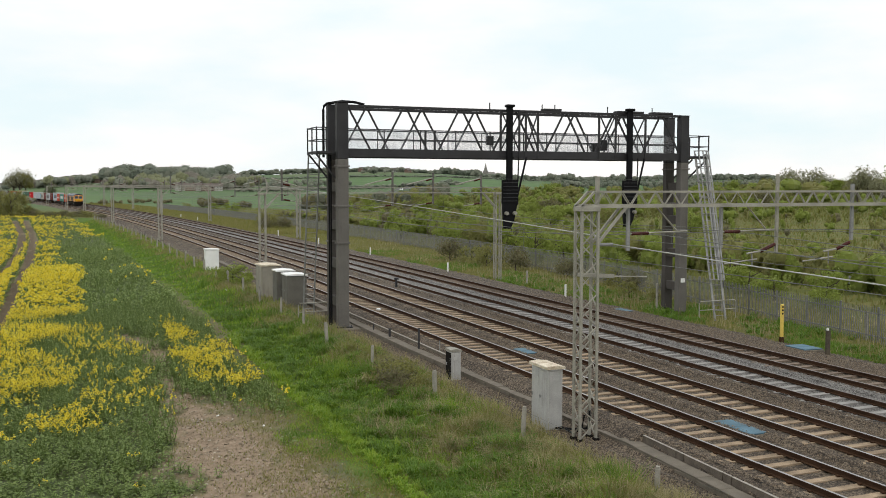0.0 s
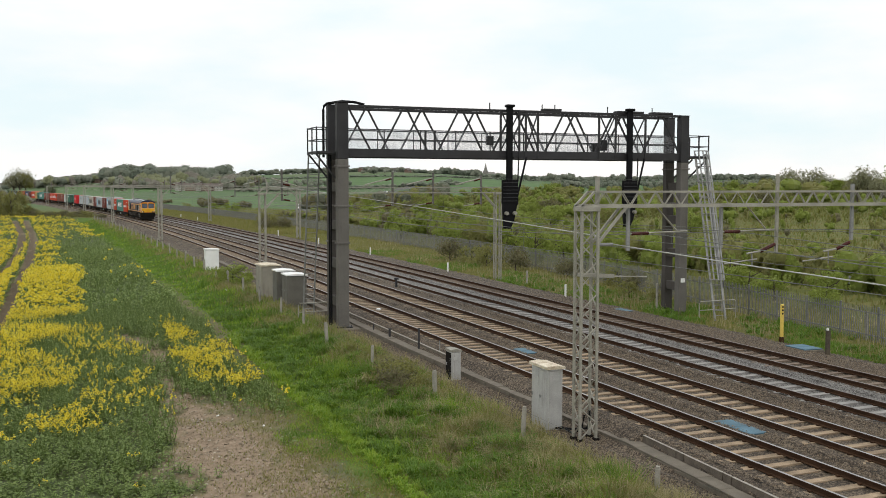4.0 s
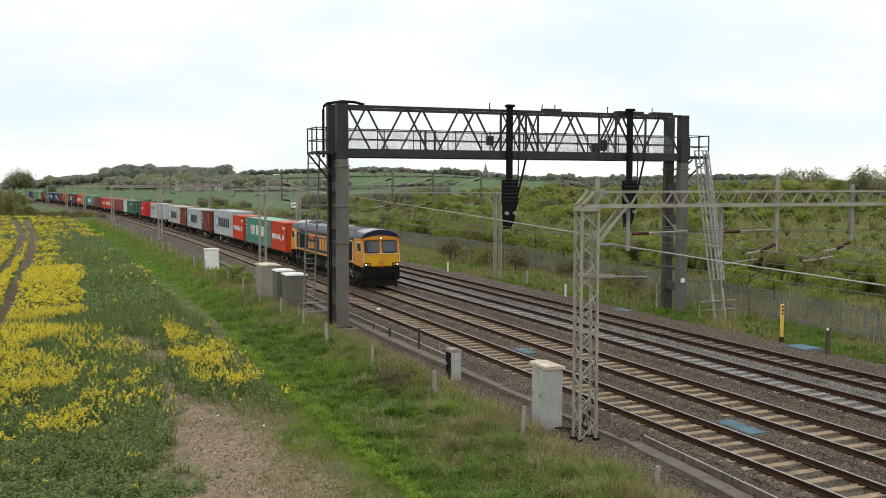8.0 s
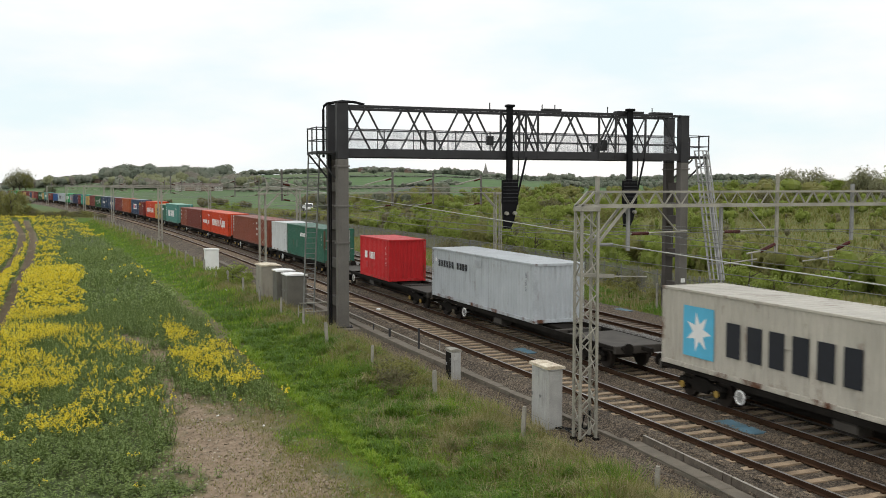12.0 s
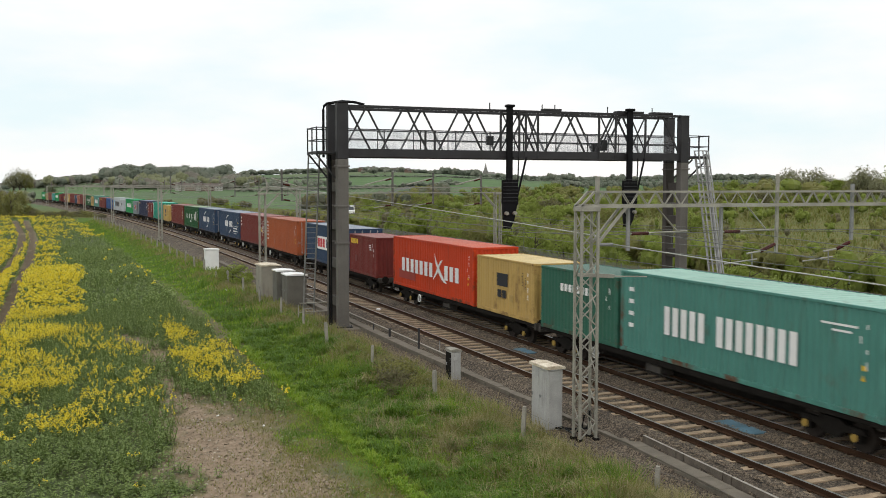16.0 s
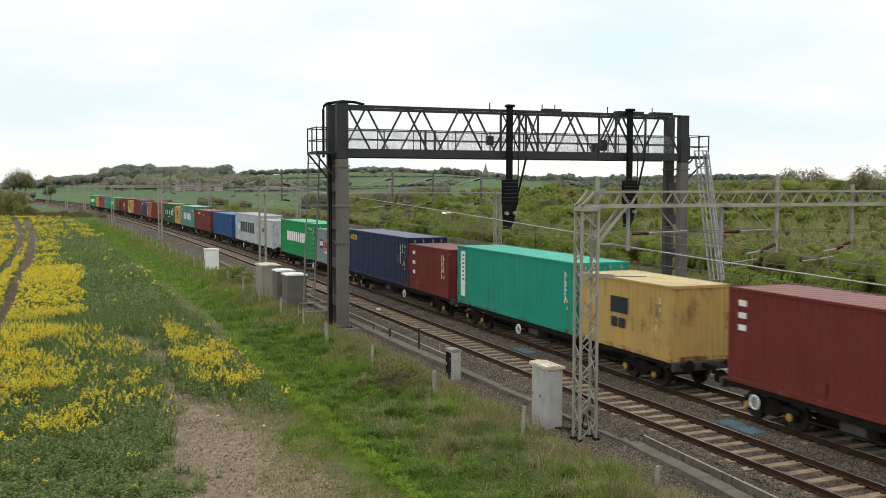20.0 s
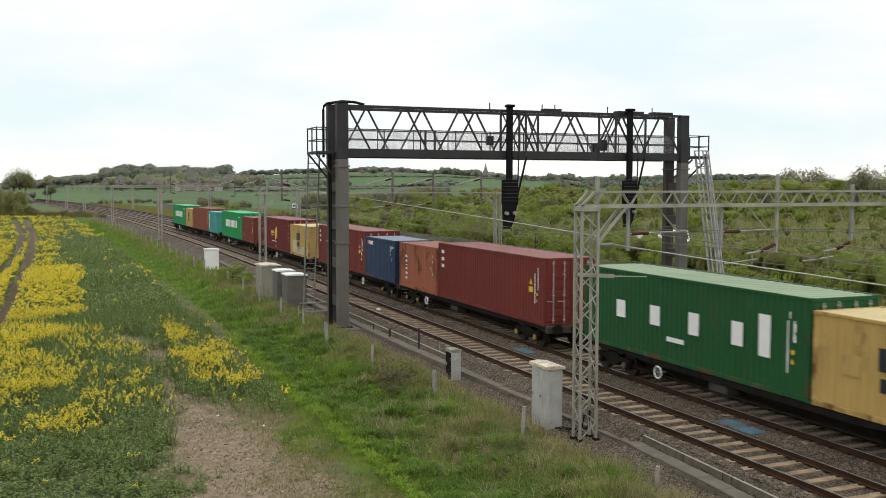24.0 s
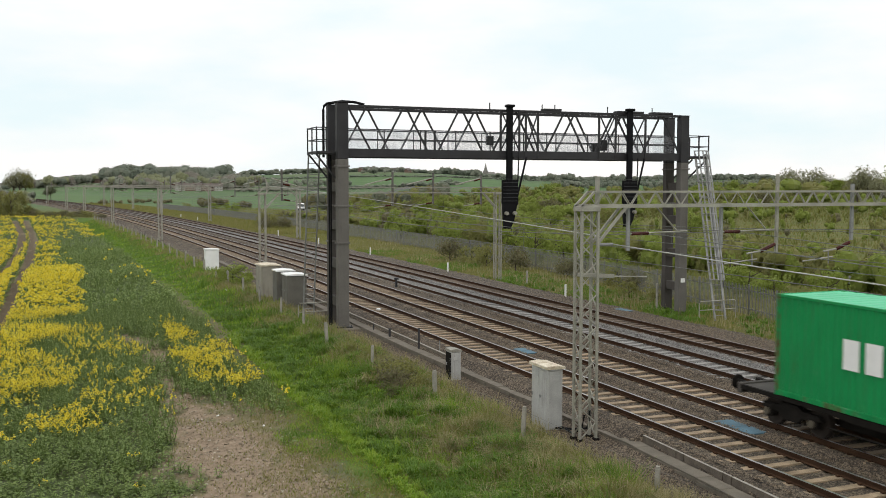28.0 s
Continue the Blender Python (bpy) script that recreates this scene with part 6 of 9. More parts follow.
def cab(sy, front):
    """A driving cab; sy -1 is the leading end."""
    def Y(d):
        return sy * (LH - d)                 # d metres back from the nose
    c = part("cab", Build().extrude([(Y(CAB + 0.0), 1.57), (Y(0.10), 1.46), (Y(0.0), 1.54), (Y(0.0), 2.34), (Y(0.10), 2.38), (Y(0.26), 3.30), (Y(0.27), 3.37), (Y(CAB), 3.37)], "x", -W2, W2), M_LORANGE, loco, "orange-yellow cab")
    r = Build()
    outline = [(-W2 - 0.01, 3.35), (-W2, 3.43), (-1.20, 3.61), (-0.92, 3.77), (-0.5, 3.90), (0.0, 3.95), (0.5, 3.90), (0.92, 3.77), (1.20, 3.61), (W2, 3.43), (W2 + 0.01, 3.35)]
    n = len(outline)
    rows = [(Y(0.20), 0.96), (Y(0.16), 1.0), (Y(0.9), 1.0), (Y(CAB), 1.0)]
    for yy, k in rows:
        r.v += [(u * (1 if w < 3.5 else k), yy, w if k == 1.0 else 3.35 + (w - 3.35) * 0.96) for u, w in outline]
    for q in range(len(rows) - 1):
        for i in range(n - 1):
            r.f.append((q * n + i, q * n + i + 1, (q + 1) * n + i + 1, (q + 1) * n + i))
            r.mi.append(0)
    r.f.append(tuple(range(n)))
    r.mi.append(1)
    r.f.append(tuple(range((len(rows) - 1) * n, len(rows) * n)))
    r.mi.append(0)
    part("cab_roof", r, [M_LSHOULDER, M_LBLUE], loco, "dark blue cab roof")
    fp = Build()
    fp.poly([(u, Y(0.135), w) for u, w in ((-1.27, 3.28), (-1.25, 3.37), (-0.98, 3.46), (-0.5, 3.54), (0.0, 3.57), (0.5, 3.54), (0.98, 3.46), (1.25, 3.37), (1.27, 3.28))])
    part("brow_panel", fp, M_LORANGE, c, "orange panel above the windscreens")
    # pale plate over the cab roof carries the painted sky reflection
    ya2, yb2 = sorted((Y(0.35), Y(CAB - 0.02)))
    part("cab_roof_top", Build().extrude([(-1.02, 3.735), (-0.5, 3.912), (0.0, 3.965), (0.5, 3.912), (1.02, 3.735)], "y", ya2, yb2), M_LHATCH, loco, "weathered cab roof top with sky reflection painted pale")
    # windscreens lie in the slope of the nose
    for sx in (-1, 1):
        x0, x1 = (0.13, 1.10) if sx > 0 else (-1.10, -0.13)
        def S(z):
            return Y(0.10 + (z - 2.38) / (3.30 - 2.38) * 0.16)
        e = sy * 0.012
        z0, z1 = 2.44, 3.18
        def pane(g, off, cut):
            """Outline with rounded corners, g metres larger than the glass."""
            lo_x, hi_x, lo_z, hi_z = x0 - g, x1 + g, z0 - g, z1 + g
            pts = []
            for cx, cz, a0 in ((hi_x - cut, hi_z - cut, 0), (lo_x + cut, hi_z - cut, 90), (lo_x + cut, lo_z + cut, 180), (hi_x - cut, lo_z + cut, 270)):
                for q in (0, 30, 60, 90):
                    w_ = radians(a0 + q)
                    zz = cz + cut * math.sin(w_)
                    pts.append((cx + cut * math.cos(w_), S(zz) + sy * off, zz))
            bb = Build()
            bb.poly(pts)
            return bb
        part("windscreen_frame", pane(0.05, 0.012, 0.14), M_BLACK, c, "black rubber windscreen frame")
        part("windscreen", pane(0.0, 0.022, 0.10), M_GLASS_CAB, c, "grey reflecting windscreen glass")
        part("wiper", Build().bar((sx * 0.35, S(2.42) + sy * 0.05, 2.42), (sx * 0.95, S(2.50) + sy * 0.05, 2.50), 0.02, 0.02), M_BLACK, c)
        # side window and door
        xs = sx * (W2 + 0.006)
        sw = Build()
        ylo, yhi = sorted((Y(0.36), Y(1.20)))
        sw.box(min(xs, xs - sx * 0.02), max(xs, xs - sx * 0.02), ylo, yhi, 2.48, 3.06)
        part("side_window", sw, M_GLASS, c, "dark side window")
        part("window_frame", Build().box(min(xs - sx * 0.003, xs - sx * 0.03), max(xs - sx * 0.003, xs - sx * 0.03), ylo - 0.05, yhi + 0.05, 2.43, 3.11), M_WHITE, c, "white window frame")
        part("window_bar", Build().box(min(xs, xs + sx * 0.01), max(xs, xs + sx * 0.01), (ylo + yhi) / 2 - 0.02, (ylo + yhi) / 2 + 0.02, 2.48, 3.06), M_BLACK, c)
        yd0, yd1 = sorted((Y(2.08), Y(3.12)))
        for yy in (yd0 - 0.05, yd1 + 0.05):
            part("door_handrail", Build().wire([(sx * (W2 + 0.02), yy, 1.72), (sx * (W2 + 0.08), yy, 1.77), (sx * (W2 + 0.08), yy, 3.02), (sx * (W2 + 0.02), yy, 3.07)], 0.022, 6), M_WHITE, c, "white handrail")
            part("step_handrail", Build().wire([(sx * (W2 + 0.02), yy, 0.9), (sx * (W2 + 0.06), yy, 0.95), (sx * (W2 + 0.06), yy, 1.5), (sx * (W2 + 0.02), yy, 1.55)], 0.014, 6), M_GALV_D, c, "grey step handrail")
        # gold line that sweeps from the sill up round the door
        bow = [(2.55, 1.68), (2.25, 1.74), (2.10, 1.92), (2.06, 2.30), (2.08, 2.75), (2.18, 3.0), (2.40, 3.10), (3.10, 3.12)]
        sweep = Build().wire([(sx * (W2 - 0.012), Y(d_), z_) for d_, z_ in bow], 0.05, 8)
        part("gold_sweep", sweep, M_LGOLD, c, "gold line curving round the cab door")
        part("step_ladder", Build().cbox(sx * 1.16 - 0.1, sx * 1.16 + 0.1, yd0 + 0.1, yd1 - 0.1, 0.45, 0.48, 0.01).cbox(sx * 1.16 - 0.1, sx * 1.16 + 0.1, yd0 + 0.1, yd1 - 0.1, 0.8, 0.85, 0.01), M_UNDER, c)
        # lamps
        hl = part("lamp_surround", Build().cbox(sx * 0.98 - 0.24, sx * 0.98 + 0.24, min(Y(0.02), Y(-0.05)), max(Y(0.02), Y(-0.05)), 1.51, 1.75, 0.03), M_BLACK, c, "black lamp housing")
        for dx, rr_ in ((0.11, 0.062), (-0.09, 0.055)):
            lm = Build().tube((sx * (0.98 + dx), Y(-0.05), 1.63), (sx * (0.98 + dx), Y(-0.07), 1.63), rr_, 12)
            part("headlight", lm, M_LAMP if (front and dx > 0) else M_LAMPOFF, hl, "lit headlight" if (front and dx > 0) else "dull lamp")
        part("buffer", Build().tube((sx * 0.87, Y(0.0), 1.02), (sx * 0.87, Y(-0.42), 1.02), 0.11, 10).tube((sx * 0.87, Y(-0.42), 1.02), (sx * 0.87, Y(-0.48), 1.02), 0.26, 14), M_UNDER, loco)
    part("marker_lamp", Build().tube((0, Y(0.30), 3.40), (0, Y(0.10), 3.40), 0.07, 10), M_LAMP if front else M_LAMPOFF, c, "small lamp above the windscreens")
    part("lamp_ring", Build().tube((0, Y(0.24), 3.40), (0, Y(0.115), 3.40), 0.11, 12), M_BLACK, c, "black lamp ring")
    part("buffer_beam", Build().cbox(-1.3, 1.3, min(Y(0.02), Y(0.35)), max(Y(0.02), Y(0.35)), 0.62, 1.47, 0.03), M_UNDER, loco, "black buffer beam")
    part("snow_plough", Build().extrude([(Y(-0.12), 0.2), (Y(0.18), 0.2), (Y(0.18), 0.62), (Y(0.02), 0.62)], "x", -1.1, 1.1), M_UNDER, loco)
    part("coupling_hook", Build().cbox(-0.07, 0.07, min(Y(0), Y(-0.4)), max(Y(0), Y(-0.4)), 0.88, 1.06, 0.02), M_UNDER, loco)
    for dx in (-0.35, 0.3, 0.45):
        part("brake_hose", Build().wire([(dx, Y(-0.02), 0.95), (dx, Y(-0.16), 0.8), (dx, Y(-0.12), 0.5)], 0.03, 6), M_UNDER, loco)
    fw_ = Build()
    for sx in (-1, 1):
        fw_.bar((sx * 1.27, Y(-0.03), 1.8), (sx * 1.27, Y(-0.03), 2.36), 0.03, 0.03)
    fw_.bar((-1.27, Y(-0.03), 2.36), (1.27, Y(-0.03), 2.36), 0.03, 0.03)
    part("nose_handrail", fw_, M_WHITE, c, "white nose handrail")
    part("nose_panel", Build().box(-1.20, 1.20, min(Y(-0.006), Y(0.02)), max(Y(-0.006), Y(0.02)), 1.56, 2.31), M_LYEL, c, "yellow warning panel")
    part("plate_panel", Build().box(0.55, 1.05, min(Y(-0.012), Y(0.01)), max(Y(-0.012), Y(0.01)), 2.0, 2.1), M_LGOLD, c)
    part("coupling_bracket", Build().cbox(-0.16, 0.16, min(Y(-0.04), Y(0.02)), max(Y(-0.04), Y(0.02)), 1.75, 1.98, 0.03), M_LORANGE, c)
    part("red_bracket", Build().cbox(-0.10, 0.10, min(Y(-0.10), Y(0.02)), max(Y(-0.10), Y(0.02)), 1.44, 1.60, 0.03), M_LRED, c, "red bracket")


cab(-1, True)
cab(1, False)
part("underframe", Build().cbox(-0.92, 0.92, -LH + 0.3, LH - 0.3, 0.98, 1.50, 0.02), M_UNDER, loco, "black underframe")
part("solebar", Build().cbox(-1.29, 1.29, -LH + 0.3, LH - 0.3, 1.40, 1.57, 0.02), M_UNDER, loco, "black solebar under the gold stripe")
part("fuel_tank", Build().extrude([(-1.24, 1.30), (1.24, 1.30), (1.24, 0.60), (1.0, 0.28), (-1.0, 0.28), (-1.24, 0.60)], "y", -3.1, 2.9), M_UNDER, loco, "black fuel tank")
for y0, y1, z0, z1 in ((-2.7, -2.0, 0.72, 1.16), (-1.6, -0.5, 0.66, 1.22), (0.1, 0.5, 0.80, 1.10), (1.0, 2.4, 0.70, 1.20)):
    part("tank_box", Build().cbox(-1.32, -1.22, y0, y1, z0, z1, 0.02), M_LGEAR, loco, "grimy box on the fuel tank")
part("tank_pipe", Build().wire([(-1.29, -3.0, 1.30), (-1.31, -1.0, 1.28), (-1.31, 1.0, 1.30), (-1.29, 2.8, 1.30)], 0.025, 6), M_LGEAR, loco)
part("tank_gauge", Build().cbox(-1.34, -1.31, -1.2, -1.05, 0.85, 1.05, 0.008), M_GALV, loco)
for yc in (-6.6, 6.6):
    bg = part("bogie", Build().cbox(-0.5, 0.5, yc - 2.3, yc + 2.3, 0.5, 0.85, 0.05), M_UNDER, loco, "black six-wheel bogie")
    for sx in (-1, 1):
        part("side_frame", Build().extrude([(yc - 2.75, 0.72), (yc - 2.65, 1.02), (yc - 1.5, 1.02), (yc - 1.2, 0.92), (yc + 1.2, 0.92), (yc + 1.5, 1.02), (yc + 2.65, 1.02), (yc + 2.75, 0.72), (yc + 2.4, 0.70), (yc + 1.5, 0.74), (yc + 1.2, 0.62), (yc - 1.2, 0.62), (yc - 1.5, 0.74), (yc - 2.4, 0.70)], "x", sx * 1.10 - 0.07, sx * 1.10 + 0.07), M_LGEAR, bg)
        for d in (-1.95, 0, 1.95):
            part("axlebox", Build().cbox(sx * 1.14 - 0.13, sx * 1.14 + 0.13, yc + d - 0.19, yc + d + 0.19, 0.36, 0.72, 0.04), M_LGEAR, bg)
            part("axle_cap", Build().tube((sx * 1.26, yc + d, 0.53), (sx * 1.31, yc + d, 0.53), 0.12, 12), M_UNDER, bg)
            for q in (-0.34, 0.34):
                part("spring", Build().wire([(sx * 1.14 + 0.085 * math.cos(k * 1.05), yc + d + q + 0.085 * math.sin(k * 1.05), 0.46 + 0.0105 * k) for k in range(31)], 0.018, 5), M_LGEAR, bg)
                part("spring_seat", Build().cbox(sx * 1.14 - 0.1, sx * 1.14 + 0.1, yc + d + q - 0.1, yc + d + q + 0.1, 0.42, 0.46, 0.01), M_UNDER, bg)
        for d in (-1.0, 1.0):
            part("brake_cylinder", Build().tube((sx * 1.16, yc + d - 0.22, 0.84), (sx * 1.16, yc + d + 0.22, 0.84), 0.12, 10), M_LGEAR, bg)
        part("damper", Build().tube((sx * 1.24, yc - 1.25, 0.62), (sx * 1.24, yc - 0.55, 1.15), 0.045, 8), M_GALV_D, bg)
        part("sand_box", Build().cbox(sx * 1.08 - 0.12, sx * 1.08 + 0.12, yc + 2.85, yc + 3.25, 0.75, 1.35, 0.03), M_UNDER, bg)
        part("sand_pipe", Build().wire([(sx * 1.08, yc + 2.85, 0.8), (sx * 0.85, yc + 2.6, 0.35), (sx * 0.78, yc + 2.5, 0.12)], 0.025, 6), M_LGEAR, bg)
        part("bogie_pipe", Build().wire([(sx * 1.20, yc - 2.4, 1.08), (sx * 1.20, yc, 1.02), (sx * 1.20, yc + 2.4, 1.08)], 0.022, 6), M_LGEAR, bg)
    for d in (-1.95, 0, 1.95):
        wheelset(bg, yc + d, r=0.53)
# ---------------------------------------------------------------- leaves, blades and crops
RNG = np.random.default_rng(7)
L_GRASS = leaf_mat("lush_grass", [(0.122, 0.228, 0.014), (0.188, 0.322, 0.020), (0.264, 0.360, 0.034), (0.164, 0.254, 0.020)])
L_ROUGH = leaf_mat("rough_grass", [(0.132, 0.148, 0.026), (0.184, 0.188, 0.040), (0.256, 0.218, 0.080), (0.150, 0.164, 0.032)])
L_MEADOW = leaf_mat("rough_meadow_grass", [(0.120, 0.134, 0.024), (0.160, 0.168, 0.033), (0.212, 0.182, 0.066), (0.134, 0.148, 0.028)])
L_DEEP = leaf_mat("deep_green_grass", [(0.068, 0.142, 0.011), (0.104, 0.196, 0.016), (0.142, 0.225, 0.022)])
L_DRY = leaf_mat("dry_tan_grass", [(0.240, 0.202, 0.094), (0.350, 0.294, 0.152), (0.190, 0.186, 0.062), (0.410, 0.352, 0.200)])
L_CROP = leaf_mat("blue_green_crop_leaves", [(0.150, 0.215, 0.062), (0.205, 0.282, 0.082), (0.262, 0.335, 0.110), (0.180, 0.255, 0.068)], 0.6, 0.4)
L_STEM = leaf_mat("crop_stems", [(0.085, 0.131, 0.032), (0.131, 0.178, 0.040)])
L_FLOWER = leaf_mat("yellow_rape_flowers", [(0.70, 0.54, 0.020), (0.82, 0.68, 0.045), (0.76, 0.66, 0.110)], 0.6, 0.3)
L_BUSH = [leaf_mat("fresh_bush_leaves", [(0.155, 0.200, 0.030), (0.205, 0.262, 0.042), (0.250, 0.295, 0.062), (0.180, 0.222, 0.038)], 0.6, 0.4),
          leaf_mat("olive_bush_leaves", [(0.165, 0.175, 0.046), (0.215, 0.218, 0.060), (0.250, 0.238, 0.080), (0.185, 0.186, 0.052)], 0.6, 0.4),
          leaf_mat("brownish_shrub_twigs", [(0.117, 0.099, 0.048), (0.159, 0.140, 0.067), (0.126, 0.131, 0.048), (0.187, 0.164, 0.095)]),
          leaf_mat("dark_tree_leaves", [(0.080, 0.105, 0.045), (0.103, 0.127, 0.054), (0.121, 0.140, 0.065), (0.107, 0.112, 0.060)]),
          leaf_mat("grey_green_woodland", [(0.103, 0.121, 0.075), (0.131, 0.146, 0.088), (0.107, 0.116, 0.079), (0.161, 0.161, 0.108)]),
          leaf_mat("hazy_blue_green_trees", [(0.146, 0.163, 0.138), (0.176, 0.189, 0.161), (0.161, 0.170, 0.147), (0.200, 0.200, 0.173)])]

L_DRIFT = leaf_mat("olive_meadow_drifts", [(0.105, 0.122, 0.022), (0.140, 0.155, 0.030), (0.175, 0.160, 0.050), (0.120, 0.140, 0.026)], 0.6, 0.3)
L_SAP = leaf_mat("yellow_green_saplings", [(0.185, 0.200, 0.038), (0.235, 0.245, 0.050), (0.160, 0.185, 0.034), (0.255, 0.240, 0.075)], 0.6, 0.4)


def quads(c, ax, ay):
    """Four corners round each centre."""
    v = np.stack([c - ax - ay, c + ax - ay, c + ax + ay, c - ax + ay], 1)
    return v.reshape(-1, 3)


def unit(v):
    return v / np.maximum(np.linalg.norm(v, axis=-1, keepdims=True), 1e-6)


def blade_field(name, x, y, h, w, material, label, lean=0.35, top=0.25):
    """Grass as single blades standing on the land: one joined sheet."""
    n = len(x)
    z = land(x, y) - 0.02
    a = RNG.uniform(0, 2 * np.pi, n)
    d = np.stack([np.cos(a), np.sin(a), np.zeros(n)], 1) * (w / 2)[:, None]
    b = RNG.uniform(0, 2 * np.pi, n)
    le = RNG.uniform(0.05, lean, n) * h
    base = np.stack([x, y, z], 1)
    tip = base + np.stack([np.cos(b) * le, np.sin(b) * le, h], 1)
    v = np.stack([base - d, base + d, tip + d * top], 1).reshape(-1, 3)
    me = fast_mesh(name, v, np.arange(3 * n), 3, [material])
    return tagged(new(name, me), label, "grass", "", "stuff")


def curve_x(u, y):
    return u - BEND * np.maximum(y - BEND_FROM, 0) ** 2


def spread(n, u0, u1, y0, y1, near=1.0):
    """n places between u0 and u1 across and y0 and y1 along, thicker towards y0."""
    t = RNG.uniform(0, 1, n) ** near
    y = y0 + (y1 - y0) * t
    return curve_x(RNG.uniform(u0, u1, n), y), y


def clump(x, y, s, k=0.0):
    """0..1 pattern of patches of about 1/s metres."""
    return 0.5 + 0.25 * (np.sin(x * s * 1.3 + 2.1 * np.sin(y * s * 0.7 + k) + k) + np.sin(y * s * 1.1 + 1.7 * np.sin(x * s * 0.9 - k)))


def keep(x, y, p):
    m = RNG.uniform(0, 1, len(x)) < p
    return x[m], y[m]


# the rape crop: where it flowers, where it is bare
def near_line(x, y, pts):
    """Distance to a line of (x, y, half width), less the half width."""
    best = np.full(x.shape, 1e9)
    for (x0, y0, w0), (x1, y1, w1) in zip(pts, pts[1:]):
        t = np.clip(((x - x0) * (x1 - x0) + (y - y0) * (y1 - y0)) / ((x1 - x0) ** 2 + (y1 - y0) ** 2), 0, 1)
        best = np.minimum(best, np.hypot(x - (x0 + t * (x1 - x0)), y - (y0 + t * (y1 - y0))) - (w0 + t * (w1 - w0)))
    return best


BARE = (((1.8, 57.5, 0.3), (3.4, 53, 0.7), (4.4, 50, 0.8), (4.35, 46, 0.35), (4.2, 42, 0.05), (4.1, 38.5, 0.3), (4.2, 36, 0.75), (4.8, 31.5, 1.6), (4.85, 28, 1.85), (4.9, 24, 1.6), (5.0, 18, 1.5)),
        ((-6.0, 25.0, 0.5), (-1.0, 25.0, 0.3)))
RUTS = (((-8.3, 235, 0.7), (-4.6, 163, 0.6), (-3.9, 134, 0.55), (-4.1, 106, 0.5), (-4.4, 88, 0.45), (-5.2, 55, 0.4), (-6.0, 20, 0.4)),
        ((-5.9, 235, 0.7), (-2.6, 146, 0.6), (-2.5, 106, 0.55), (-2.9, 71, 0.45), (-3.0, 58, 0.4), (-3.6, 40, 0.4), (-4.2, 20, 0.4)))


def bare(x, y):
    b = np.minimum(near_line(x, y, BARE[0]), near_line(x, y, BARE[1])) + 1.2 * (clump(x, y, 1.1) - 0.5) + 1.0 * (clump(x, y, 3.3, 2) - 0.5) + RNG.normal(0, 0.3, np.shape(x))
    for r in RUTS:
        b = np.minimum(b, near_line(x, y, r))
    return b


def in_rut(x, y):
    return np.minimum(near_line(x, y, RUTS[0]), near_line(x, y, RUTS[1])) < 0.1


def bloom(x, y):
    """Share of plants in flower."""
    u = x + BEND * np.maximum(y - BEND_FROM, 0) ** 2
    f = np.where(y > 57, 0.006, 0.02)
    put = lambda m, val: np.where(m, np.maximum(f, val), f)
    wob = 0.9 * (clump(x, y, 0.5, 1.0) - 0.5) + RNG.normal(0, 0.25, x.shape)
    f = put((x < 1.2 + wob + (y - 60) * 0.02) & (y > 60 + 3 * wob) & (y < 97 + 6 * wob), 0.95)
    f = put((x < 0.3 + wob) & (y >= 92) & (y < 150), 0.42)
    f = put((x < 2.0 + wob) & (y >= 145), 0.6)
    f = put((x < -2.6) & (y > 55), 0.85)
    f = put((x < 0.2 + 1.5 * wob) & (y > 37.5 + 2 * wob) & (y < 57), 0.68)
    f = put((x < 3.6 + wob) & (y > 34 + 2 * wob) & (y < 55), 0.17)
    f = put(((x - 0.4) / 1.7) ** 2 + ((y - 35.0) / 3.0) ** 2 < 1 + wob, 0.42)
    f = put(((x - 1.2) / 1.2) ** 2 + ((y - 39.8) / 2.2) ** 2 < 1 + wob, 0.24)
    f = put(near_line(x, y, ((5.7, 54, 0.5), (6.3, 46, 1.5), (6.1, 38.0, 1.15))) < 0.3 * wob, 0.62)
    f = put(near_line(x, y, ((6.1, 38.5, 1.2), (6.0, 33, 0.9))) < 0.3 * wob, 0.06)
    f = put((u > 5.0) & (u < 9.0) & (y > 150 + 10 * wob) & (y < 225), 0.75)
    f = put(((u - 6.9) / 1.2) ** 2 + ((y - 86) / 12) ** 2 < 1 + wob, 0.07)
    pat = clump(x, y, 0.9, 3.0)
    pat = 0.6 * pat + 0.4 * clump(x, y, 2.1, 6.0)
    return np.where(f > 0.9, f, f * np.clip(3.4 * pat - 1.0, 0.04, 1.5))


